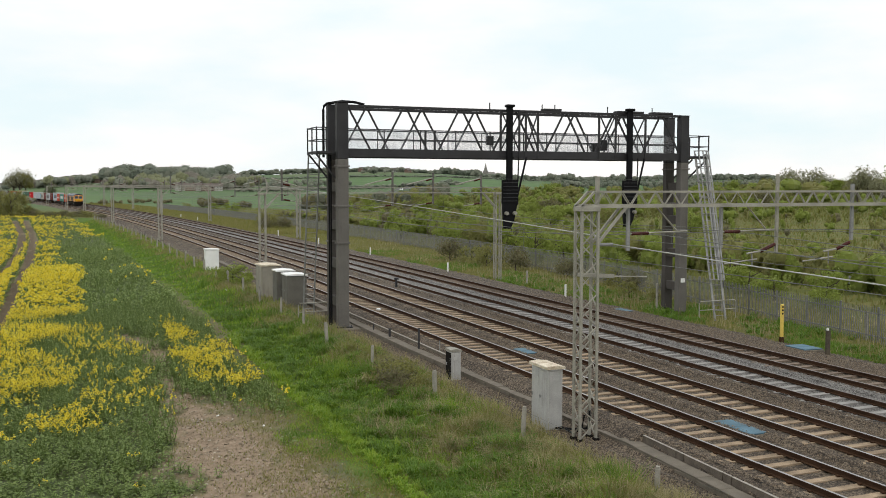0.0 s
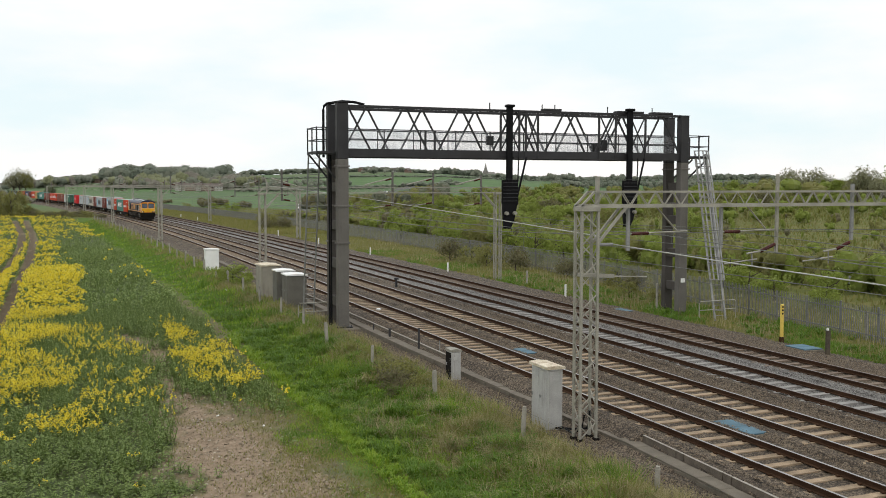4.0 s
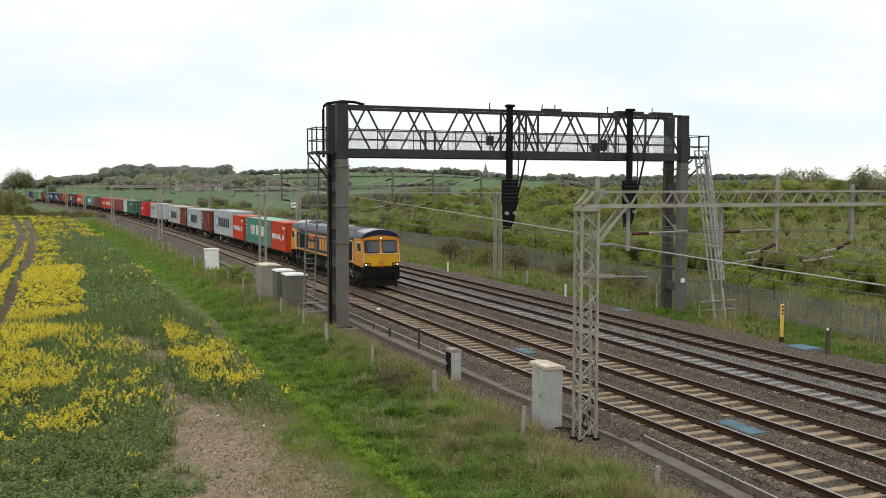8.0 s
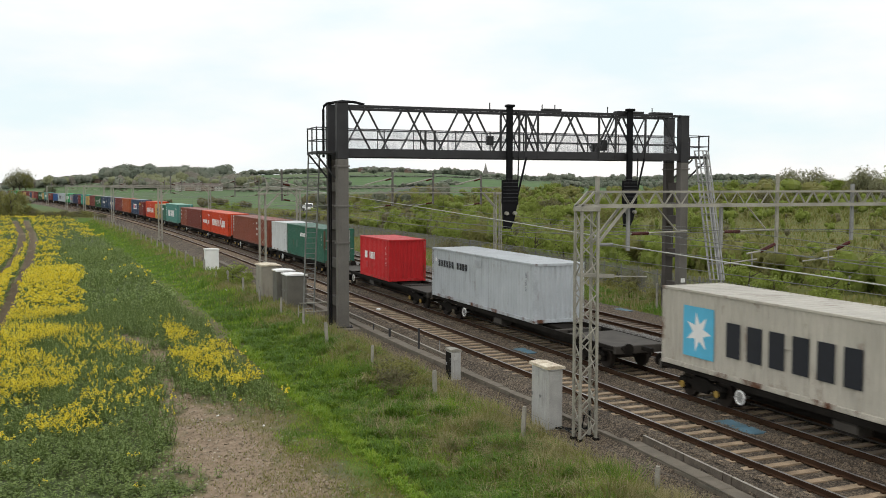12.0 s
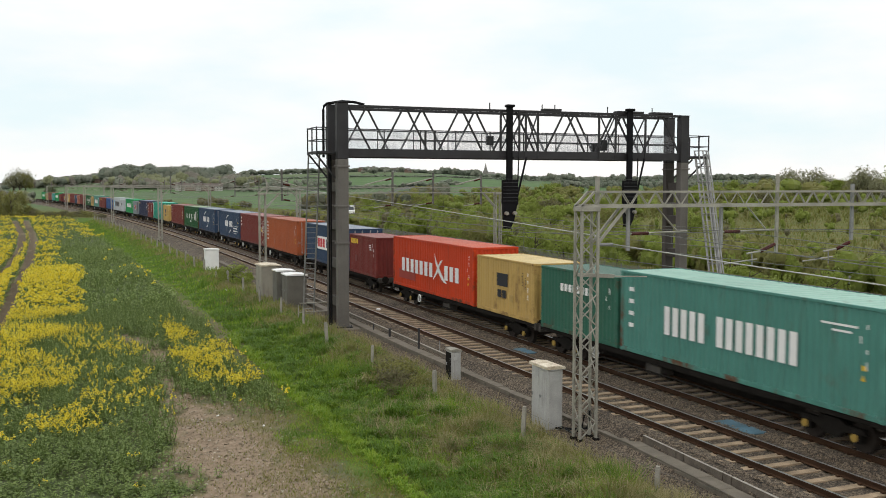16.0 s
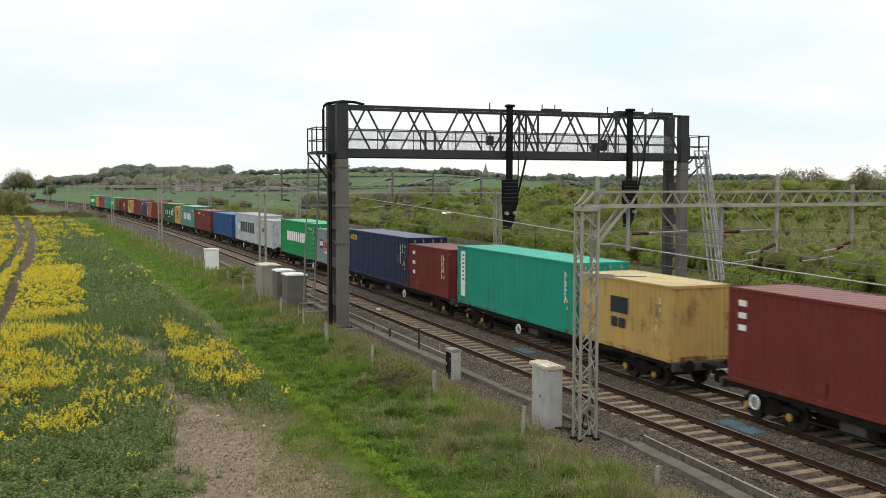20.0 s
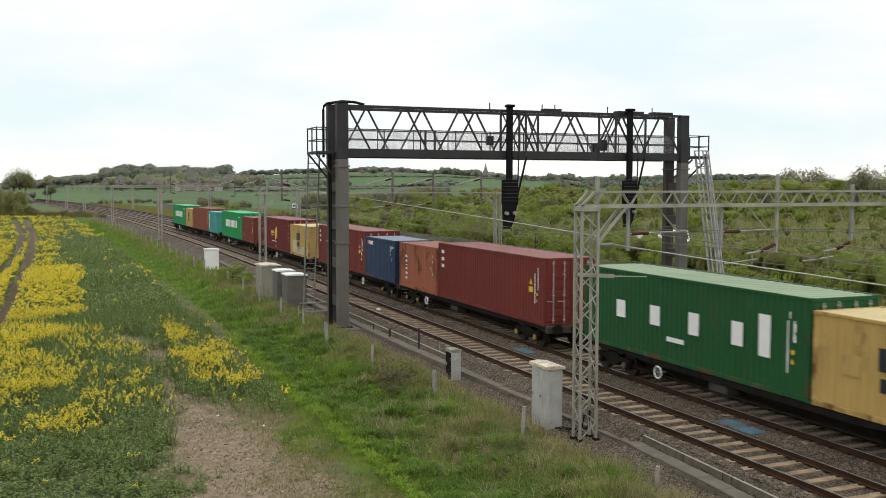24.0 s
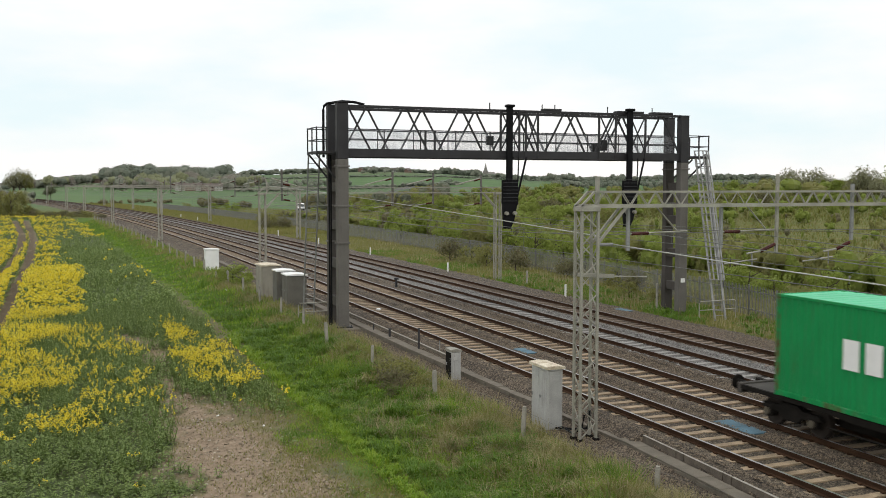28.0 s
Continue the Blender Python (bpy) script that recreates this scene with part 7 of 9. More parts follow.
def plant_templates(flower, big):
    """A few rape plants as (verts of quads, material index), one metre tall."""
    out = []
    for k in range(8):
        rg = np.random.default_rng(100 * flower + 10 * big + k)
        vs, mi = [], []
        for i in range(7 if big else 12):
            z = rg.uniform(0.04, 0.72 if flower else 0.95) ** 1.2
            a = rg.uniform(0, 6.28)
            ln = rg.uniform(0.06, 0.14) * (1.9 if big else 1.0) * (1.25 - 0.6 * z)
            d = np.array([math.cos(a), math.sin(a), rg.uniform(0.1, 0.9)])
            s = np.array([-math.sin(a), math.cos(a), rg.uniform(-0.3, 0.3)]) * ln * 0.33
            c = np.array([math.cos(a) * 0.02, math.sin(a) * 0.02, z])
            vs.append(np.stack([c - s * 0.3, c + d * ln * 0.55 - s, c + d * ln, c + d * ln * 0.5 + s]))
            mi.append(0)
        for i in range(2 if big else 4):
            a = rg.uniform(0, 6.28)
            top = rg.uniform(0.78, 1.05)
            e = np.array([math.cos(a), math.sin(a), 0]) * rg.uniform(0.03, 0.22)
            top = top * (1 if i == 0 else rg.uniform(0.72, 1.0))
            for w in (np.array([0.006, 0.004, 0]),):
                w = w * (2.2 if big else 1)
                vs.append(np.stack([-w + [0, 0, 0.1], w + [0, 0, 0.1], e + w * 0.6 + [0, 0, top], e - w * 0.6 + [0, 0, top]]))
                mi.append(1)
            if flower:
                for j in range(6 if big else 9):
                    t = rg.uniform(0, 1)
                    sp = 0.03 * (1 - 0.5 * t) * (2.2 if big else 1)
                    c = e + np.array([rg.normal(0, sp), rg.normal(0, sp), top - 0.13 + 0.16 * t])
                    q = rg.uniform(0.012, 0.020) * (2.6 if big else 1.08)
                    n = unit(np.array([rg.normal(0, 0.9), rg.normal(0, 0.9), 0.5]))
                    ax = unit(np.cross(n, [0.3, 0.8, 0.1])) * q
                    ay = np.cross(n, ax)
                    vs.append(quads(c[None], ax[None], ay[None]))
                    mi.append(2)
        out.append((np.concatenate(vs), np.array(mi)))
    return out


def plants(name, x, y, h, temps, label):
    """Joins plants into one sheet of crop."""
    n = len(x)
    which = RNG.integers(0, len(temps), n)
    V, M = [], []
    z = land(x, y) - 0.02
    for k, (tv, tm) in enumerate(temps):
        s = which == k
        if not s.any():
            continue
        a = RNG.uniform(0, 6.28, s.sum())
        ca, sa = np.cos(a), np.sin(a)
        sc = RNG.uniform(0.8, 1.2, s.sum())
        p = tv[None] * np.stack([sc, sc, h[s]], 1)[:, None, :]
        q = np.stack([p[..., 0] * ca[:, None] - p[..., 1] * sa[:, None], p[..., 0] * sa[:, None] + p[..., 1] * ca[:, None], p[..., 2]], -1)
        q += np.stack([x[s], y[s], z[s]], 1)[:, None, :]
        V.append(q.reshape(-1, 3))
        M.append(np.tile(tm, s.sum()))
    v = np.concatenate(V)
    me = fast_mesh(name, v, np.arange(len(v)), 4, [L_CROP, L_STEM, L_FLOWER], np.concatenate(M))
    return tagged(new(name, me), label, "crop", "", "stuff")


def crop_band(y0, y1, x0, x1, n, big, hr):
    x, y = RNG.uniform(x0, x1, n), RNG.uniform(y0, y1, n)
    u = x + BEND * np.maximum(y - BEND_FROM, 0) ** 2
    edge = 7.6 + 0.7 * (clump(x, y, 0.35, 5) - 0.5) + 0.4 * np.clip((y - 110) / 30, 0, 1)
    gaps = clump(x, y, 2.2, 3) * 0.6 + clump(x, y, 5.5, 1) * 0.6
    ok = (u < edge) & (bare(x, y) > 0.0) & (RNG.uniform(0, 1, n) < np.where((x > 4.0) & (y < 39), np.clip((y - 32) / 8, 0.02, 0.8), 1)) & (RNG.uniform(0, 1, n) < np.clip(gaps * 1.5 - 0.1, 0.1, 1))
    x, y = x[ok], y[ok]
    fl = RNG.uniform(0, 1, len(x)) < bloom(x, y)
    hh = RNG.uniform(*hr, len(x)) * np.where(fl, 1.05, 0.85) * (0.62 + 0.5 * clump(x, y, 0.22, 4))
    low = np.clip((y - 20) / 15, 0.45, 1)
    hh = hh * low
    plants("rapeseed_plants", x[fl], y[fl], hh[fl], plant_templates(True, big), "rapeseed plants in yellow flower in a patchy field")
    plants("crop_plants", x[~fl], y[~fl], hh[~fl], plant_templates(False, big), "low blue-green leafy crop plants not in flower")


crop_band(22, 64, -9, 8.6, 24000, 0, (0.75, 1.15))
crop_band(64, 130, -14, 8.6, 15000, 1, (0.85, 1.2))
crop_band(130, 248, -34, 9.0, 11000, 1, (0.9, 1.25))

# what covers the land: bare soil, lush bank, crop
pts_x, pts_y = gv[:, 0], gv[:, 1]
pu = pts_x + BEND * np.maximum(pts_y - BEND_FROM, 0) ** 2
in_field = (pu < 8.2) & (pts_y > -60) & (pts_y < 250) & (pts_x > -60)
soil = np.where(in_field, np.clip(0.5 - bare(pts_x, pts_y) * 1.4, 0, 1), 0)
# shade between the tall plants is painted as dark brown in the ruts
rut_shade_dirt = np.where(in_field & in_rut(pts_x, pts_y), 0.15, 1.0)
thin = np.clip((pts_x - 4.0) / 0.8, 0, 1) * np.clip((8.3 - pu) / 1.2, 0, 1) * np.clip((39 - pts_y) / 4, 0, 1)
soil = np.maximum(soil, 0.6 * thin * np.clip(0.3 + clump(pts_x, pts_y, 1.3, 4), 0, 1))
dirt_path = np.clip(1 - np.abs(pu - 8.25 - 0.5 * (clump(pts_x, pts_y, 0.3) - 0.5)) / 0.75, 0, 1) * 0.9 * np.clip((pts_y - 34) / 8, 0, 1) * np.clip((92 - pts_y) / 25, 0, 1) * (0.45 + 0.55 * clump(pts_x, pts_y, 0.6, 2))
soil = np.maximum(soil, dirt_path)
rut_shade_dirt = np.minimum(rut_shade_dirt, 1 - 0.8 * dirt_path)
lush = ((pu >= np.where(pts_y < 39, 7.6, 8.0)) & (pu < 12.4) & (pts_y > 0) & (pts_y < 240)) * 1.0
cropm = in_field * (1 - soil)
att = g_me.color_attributes.new("cover", "FLOAT_COLOR", "POINT")
att.data.foreach_set("color", np.stack([soil, lush, cropm, rut_shade_dirt], 1).astype(np.float32).ravel())

# grass of the left bank
def bank_grass(n, y0, y1, near, hr, wr):
    x, y = spread(n, 6.4, 13.2, y0, y1, near)
    u = x + BEND * np.maximum(y - BEND_FROM, 0) ** 2
    edge = 7.9 - 1.0 * (y < 40) * (1 + 0.8 * np.sin(y * 0.9))
    ok = (u > edge + RNG.normal(0, 0.35, len(x))) & ~((np.abs(u - 8.25) < 0.55) & (RNG.uniform(0, 1, len(x)) < 0.8 * np.clip((90 - y) / 25, 0, 1)) & (y > 40))
    x, y, u = x[ok], y[ok], u[ok]
    tuft = clump(x, y, 1.5, 1) * clump(x, y, 0.6, 4) + 0.35 * clump(x, y, 4.0, 2)
    h = RNG.uniform(*hr, len(x)) * (0.35 + 1.5 * tuft) * np.clip(0.35 + (u - 8) * 0.22, 0.3, 1.2)
    w = RNG.uniform(*wr, len(x))
    p_dry = np.clip(np.clip((u - 9.6) / 3.2, 0.03, 0.8) * (clump(x, y, 0.9, 3) * 1.7 - 0.25), 0.02, 0.9)
    p_dry = np.maximum(p_dry, np.clip((32 - y) / 7, 0, 0.85) * np.clip(clump(x, y, 0.55, 7) * 3.2 - 1.25, 0, 1))
    pick = RNG.uniform(0, 1, len(x))
    dry = pick < p_dry * 0.5
    mixed = ~dry & (pick < p_dry * 1.5)
    lush = ~dry & ~mixed
    deep = lush & (clump(x, y, 1.9, 9) + 0.12 * np.clip(1 - np.abs(u - 10.2) / 1.4, 0, 1) + RNG.normal(0, 0.10, len(x)) > 0.56)
    lush = lush & ~deep
    blade_field("bank_grass", x[lush], y[lush], h[lush], w[lush], L_GRASS, "lush green grass on the bank beside the field", 1.1)
    blade_field("deep_green_grass", x[deep], y[deep], h[deep] * 1.25, w[deep] * 1.2, L_DEEP, "tufts of deep green grass on the bank", 1.0)
    blade_field("mixed_grass", x[mixed], y[mixed], h[mixed] * 1.1, w[mixed], L_ROUGH, "rough yellow-green grass on the bank", 1.1)
    blade_field("dry_grass", x[dry], y[dry], h[dry] * 1.2, w[dry] * 0.8, L_DRY, "tall dry tan grass along the fence", 1.1)


bank_grass(150000, 15, 50, 1.2, (0.12, 0.34), (0.014, 0.034))
bank_grass(60000, 50, 220, 1.8, (0.16, 0.36), (0.04, 0.09))
def tussocks(name, n, u0, u1, y0, y1, near, hr, wr, blades, material, label, p=None, arch=1.0):
    """Clumps of blades that arch outwards from one root, two pieces a blade."""
    x, y = spread(n, u0, u1, y0, y1, near)
    if p:
        x, y = keep(x, y, p(x, y))
    n = len(x)
    cx, cy = np.repeat(x, blades), np.repeat(y, blades)
    size = np.repeat(RNG.uniform(0.6, 1.25, n), blades)
    m = n * blades
    a = RNG.uniform(0, 2 * np.pi, m)
    out = np.stack([np.cos(a), np.sin(a), np.zeros(m)], 1)
    side = np.stack([-np.sin(a), np.cos(a), np.zeros(m)], 1) * (RNG.uniform(*wr, m) / 2)[:, None]
    rad = RNG.uniform(0, 0.11, m) * size
    h = RNG.uniform(*hr, m) * size
    base = np.stack([cx, cy, land(cx, cy) - 0.03], 1) + out * rad[:, None]
    k = RNG.uniform(0.15, 0.6, m) * arch
    mid = base + out * (h * k)[:, None] + [0, 0, 1] * (h * 0.85)[:, None]
    tip = mid + out * (h * (0.35 + k) * 0.8)[:, None] + [0, 0, 1] * (h * (0.25 - 0.5 * k))[:, None]
    v = np.stack([base - side, base + side, mid + side * 0.8, mid - side * 0.8, mid - side * 0.8, mid + side * 0.8, tip + side * 0.15, tip - side * 0.15], 1).reshape(-1, 3)
    return tagged(new(name, fast_mesh(name, v, np.arange(len(v)), 4, [material])), label, "grass", "", "stuff")


tussocks("green_tussocks", 1900, 8.9, 12.2, 17, 52, 1.25, (0.18, 0.42), (0.016, 0.032), 34, L_DEEP, "deep green arching grass tussocks on the bank", lambda x, y: np.clip(clump(x, y, 0.8, 5) * 2.2 - 0.3, 0.1, 1))
tussocks("bright_tussocks", 1500, 8.2, 12.2, 17, 52, 1.25, (0.14, 0.30), (0.016, 0.030), 30, L_GRASS, "bright green grass tussocks on the bank")
tussocks("dry_tussocks", 400, 9.4, 13.4, 17, 36, 1.2, (0.24, 0.50), (0.010, 0.020), 30, L_DRY, "straw-coloured dead grass clumps on the bank", lambda x, y: np.clip(clump(x, y, 0.7, 2) * 2.4 - 0.45, 0, 1), 1.3)
tussocks("verge_tussocks", 800, 32.6, 38.0, 28, 75, 1.3, (0.14, 0.32), (0.03, 0.05), 20, L_DEEP, "deep green tussocks on the far verge", lambda x, y: np.clip(clump(x, y, 0.6, 3) * 2 - 0.3, 0, 1))
# coarse tussocks at the foot of the fence and by the ballast
x, y = spread(34000, 11.4, 13.9, 14, 75, 1.3)
x, y = keep(x, y, clump(x, y, 1.1, 2) ** 1.5)
blade_field("tussock_grass", x, y, RNG.uniform(0.25, 0.62, len(x)), RNG.uniform(0.012, 0.028, len(x)), L_DRY, "coarse tan tussock grass at the foot of the fence", 0.7)
x, y = spread(26000, 11.0, 13.75, 14, 80, 1.3)
blade_field("verge_grass", x, y, RNG.uniform(0.15, 0.42, len(x)), RNG.uniform(0.012, 0.028, len(x)), L_ROUGH, "rough mixed grass beside the ballast", 0.6)
# broad-leaved weeds and nettles in the bank grass
x, y = spread(5200, 8.8, 13.0, 16, 70, 1.3)
x, y = keep(x, y, np.clip(clump(x, y, 0.9, 8) * 2.0 - 0.75, 0, 1))
wm = plants("bank_weeds", x, y, RNG.uniform(0.22, 0.5, len(x)), plant_templates(False, 0), "broad-leaved weeds and nettles in the bank grass")
wm.data.materials[0] = L_DEEP
# loose stones on the ballast near the camera
def loose_stones(n, bands, y0, y1, material, label):
    out = []
    for u0, u1 in bands:
        k = int(n * (u1 - u0))
        u, y = RNG.uniform(u0, u1, k), y0 + (y1 - y0) * RNG.uniform(0, 1, k) ** 1.35
        z = np.vectorize(bed_height)(u) + 0.008
        ok = ~((y < 24.2) & (u > 14.55) & (u < 15.62)) & ~((np.abs(u - (14.98 + 0.013 * (44 - y))) < 0.45) & (y >= 24.2))
        c = np.stack([u, y, z], 1)[ok]
        r = RNG.uniform(0.018, 0.042, (len(c), 1, 1))
        oct_ = np.array([(1, 0, 0), (0, 1, 0), (-1, 0, 0), (0, -1, 0), (0, 0, 0.8), (0, 0, -0.8)])
        v = oct_[None] * r * RNG.uniform(0.6, 1.3, (len(c), 6, 3)) + RNG.normal(0, 0.25, (len(c), 6, 3)) * r
        tri = np.array([(0, 1, 4), (1, 2, 4), (2, 3, 4), (3, 0, 4)])
        out.append((c[:, None] + v)[:, tri].reshape(-1, 3))
    v = np.concatenate(out)
    return tagged(new("ballast_stones", fast_mesh("ballast_stones", v, np.arange(len(v)), 3, [material])), label, "ballast", "", "stuff")


L_STONE = leaf_mat("brown_ballast_stones", [(0.075, 0.055, 0.037), (0.145, 0.110, 0.075), (0.235, 0.190, 0.140), (0.110, 0.086, 0.062), (0.050, 0.036, 0.025)], 0.9, 0.0)
L_STONE_G = leaf_mat("grey_ballast_stones", [(0.12, 0.112, 0.103), (0.21, 0.20, 0.185), (0.31, 0.30, 0.28), (0.085, 0.08, 0.073)], 0.9, 0.0)
loose_stones(6500, ((13.9, 15.72), (18.32, 18.95), (21.55, 22.55)), 15, 50, L_STONE, "loose brown stones lying on the ballast")
loose_stones(3500, ((22.98, 23.1), (25.16, 26.1)), 24, 55, L_STONE_G, "loose pale grey stones lying on the ballast")
loose_stones(2600, ((28.4, 31.8),), 28, 58, L_STONE, "loose brown stones lying on the ballast shoulder")
# clods, stones and straw on the bare soil
n = 16000
x, y = RNG.uniform(1.0, 8.8, n), RNG.uniform(18, 56, n)
m_ = bare(x, y) < 0.45
x, y = x[m_], y[m_]
c_ = np.stack([x, y, land(x, y) + 0.012], 1)
ax_ = unit(RNG.normal(0, 1, (len(x), 3)) * [1, 1, 0.35]) * RNG.uniform(0.012, 0.05, (len(x), 1))
ay_ = unit(np.cross(ax_, RNG.normal(0, 1, (len(x), 3)))) * RNG.uniform(0.008, 0.028, (len(x), 1))
L_CLOD = leaf_mat("clods_and_straw", [(0.10, 0.075, 0.05), (0.21, 0.165, 0.115), (0.36, 0.31, 0.23), (0.16, 0.12, 0.08), (0.44, 0.40, 0.32)], 0.9, 0.0)
qv = quads(c_, ax_, ay_)
tagged(new("soil_clods", fast_mesh("soil_clods", qv, np.arange(len(qv)), 4, [L_CLOD])), "clods, small stones and straw on bare soil", "soil", "", "stuff")
# weeds on the bare soil and low leaves at its edge
x, y = RNG.uniform(1.2, 8.8, 30000), RNG.uniform(19, 50, 30000)
x, y = keep(x, y, np.clip(clump(x, y, 1.6, 6) * 1.7 - 0.55 + 0.5 * np.clip((x - 4.2) / 1.5, 0, 1), 0, 1))
blade_field("weeds", x, y, RNG.uniform(0.03, 0.12, len(x)), RNG.uniform(0.02, 0.045, len(x)), L_ROUGH, "sparse weeds on bare soil", 0.9, 0.7)
x, y = RNG.uniform(4.3, 8.4, 42000), RNG.uniform(18, 36, 42000)
x, y = keep(x, y, np.clip((x - 4.9 + 0.12 * (28 - y)) / 1.6, 0, 1) * np.clip(clump(x, y, 1.3, 4) * 1.4 - 0.15 + 0.3 * (clump(x, y, 4.5, 2) - 0.5), 0.05, 1))
blade_field("thin_grass", x, y, RNG.uniform(0.04, 0.13, len(x)), RNG.uniform(0.014, 0.028, len(x)), L_ROUGH, "thin grass and weeds spreading over bare soil", 1.2, 0.5)
# far verge, inside the palisade
x, y = spread(90000, 31.6, 43.0, 26, 150, 1.5)
x, y = keep(x, y, np.clip((x + BEND * np.maximum(y - BEND_FROM, 0) ** 2 - 32.1) / 0.7 - 0.3 + 0.6 * clump(x, y, 1.2, 3), 0, 1))
blade_field("verge_grass", x, y, RNG.uniform(0.08, 0.24, len(x)) * (0.4 + 1.2 * clump(x, y, 0.8, 2)), RNG.uniform(0.03, 0.07, len(x)), L_ROUGH, "rough grass verge between the tracks and the palisade")
x, y = spread(60000, 32.5, 37.8, 27, 110, 1.5)
x, y = keep(x, y, np.clip(clump(x, y, 0.5, 6) * 2.4 - 0.8, 0, 1))
blade_field("lush_verge_grass", x, y, RNG.uniform(0.10, 0.28, len(x)) * (0.5 + clump(x, y, 1.3, 2)), RNG.uniform(0.03, 0.07, len(x)), L_DEEP, "lush green grass in lumps on the far verge", 1.0)
x, y = spread(14000, 33.0, 44.0, 26, 130, 1.4)
x, y = keep(x, y, clump(x, y, 0.45, 4) ** 1.6)
blade_field("dry_grass", x, y, RNG.uniform(0.3, 0.7, len(x)), RNG.uniform(0.03, 0.06, len(x)), L_DRY, "tall dry grass against the palisade")
x, y = spread(30000, 29.6, 45.0, 150, 420, 1.3)
blade_field("verge_grass", x, y, RNG.uniform(0.25, 0.6, len(x)), RNG.uniform(0.10, 0.25, len(x)), L_ROUGH, "rough grass verge between the tracks and the palisade")
# open ground beyond the palisade
x, y = spread(130000, 43.0, 170.0, 25, 330, 1.15)
x, y = keep(x, y, 0.35 + 0.65 * clump(x, y, 0.09, 1))
blade_field("meadow_grass", x, y, RNG.uniform(0.12, 0.40, len(x)), RNG.uniform(0.08, 0.2, len(x)), L_MEADOW, "rough yellow-green grassland behind the palisade")
x, y = spread(40000, 46.0, 150.0, 40, 260, 1.15)
x, y = keep(x, y, np.clip(clump(x, y, 0.16, 5) * 1.8 - 0.35, 0.05, 1) * (1 - ((x > 53) & (x < 62))))
blade_field("tall_meadow_grass", x, y, RNG.uniform(0.35, 0.85, len(x)), RNG.uniform(0.10, 0.26, len(x)), L_DRIFT, "tall soft grass in drifts over the meadow", 0.9)


# ---------------------------------------------------------------- bushes and trees
def crown_mesh(seed, rx, ry, rz, z0, lobes, per, size, material, low=-0.5):
    rg = np.random.default_rng(seed)
    V = []
    for i in range(lobes):
        a, e = rg.uniform(0, 6.28), rg.uniform(low, 1.0)
        k = rg.uniform(0.25, 0.72)
        c = np.array([math.cos(a) * rx * k, math.sin(a) * ry * k, z0 + rz + e * rz * 0.62])
        r = np.array([rx, ry, rz]) * rg.uniform(0.28, 0.52)
        d = unit(rg.normal(0, 1, (per, 3)))
        p = c + d * r * rg.uniform(0.45, 1.08, (per, 1))
        n = unit(d + rg.normal(0, 0.6, (per, 3)))
        ax = unit(np.cross(n, rg.normal(0, 1, (per, 3))))
        ay = np.cross(n, ax)
        s = size * rg.uniform(0.5, 1.25, (per, 1))
        up = rg.uniform(0, 1, (per, 1)) < 0.3
        ax = np.where(up, ax * [0.25, 0.25, 0] + [0, 0, 1.0], ax)
        V.append(quads(p, ax * s * 0.5, ay * s * np.where(up, 0.2, 0.34)))
    v = np.concatenate(V)
    v[:, 2] = np.maximum(v[:, 2], 0.02)
    return fast_mesh("crown", v, np.arange(len(v)), 4, [material])


def limb_mesh(seed, height, r, n, reach, z0):
    """Tapered trunk with limbs."""
    rg = random.Random(seed)
    b = Build()
    b.tube((0, 0, -0.3), (0, 0, height * 0.45), r, 7, r * 0.7)
    b.tube((0, 0, height * 0.45), (rg.uniform(-0.1, 0.1) * reach, rg.uniform(-0.1, 0.1) * reach, height * 0.85), r * 0.7, 6, r * 0.25)
    for i in range(n):
        a = 6.28 * i / n + rg.uniform(-0.4, 0.4)
        z = height * rg.uniform(z0, 0.6)
        k = rg.uniform(0.6, 1.0)
        p = Vector((0, 0, z))
        q = p + Vector((math.cos(a) * reach * 0.5 * k, math.sin(a) * reach * 0.5 * k, height * 0.16))
        e = q + Vector((math.cos(a + 0.3) * reach * 0.4 * k, math.sin(a + 0.3) * reach * 0.4 * k, height * 0.2))
        b.tube(p, q, r * 0.42, 5, r * 0.28).tube(q, e, r * 0.28, 5, r * 0.08)
    return b.mesh("trunk", [M_BARK])


L_PALE = leaf_mat("pale_opening_leaves", [(0.200, 0.205, 0.105), (0.250, 0.250, 0.140), (0.175, 0.180, 0.095), (0.290, 0.280, 0.185)], 0.6, 0.4)
BUSHES, TREES = [], []
for k in range(7):
    BUSHES.append((crown_mesh(20 + k, 1.3, 1.3, 0.85, 0.05, 15, 120, 0.10, L_BUSH[(0, 0, 1, 0, 2, 1, 0)[k]], -1.35), limb_mesh(50 + k, 1.7, 0.06, 5, 1.2, 0.1), k))
for k in range(5):
    TREES.append((crown_mesh(70 + k, 3.2, 3.2, 3.0, 2.0, 26, 50 if k == 3 else 120, 0.30, L_PALE if k == 3 else L_BUSH[(1, 0, 3, 1, 3)[k]]), limb_mesh(90 + k, 7.0, 0.22, 8, 3.0, 0.3), k))
B_WORD = ("fresh green", "leafy green", "olive green", "bright green", "brownish twiggy", "olive green", "fresh green")
T_WORD = ("olive spring", "fresh green", "dark green", "twiggy half-bare", "dark rounded")


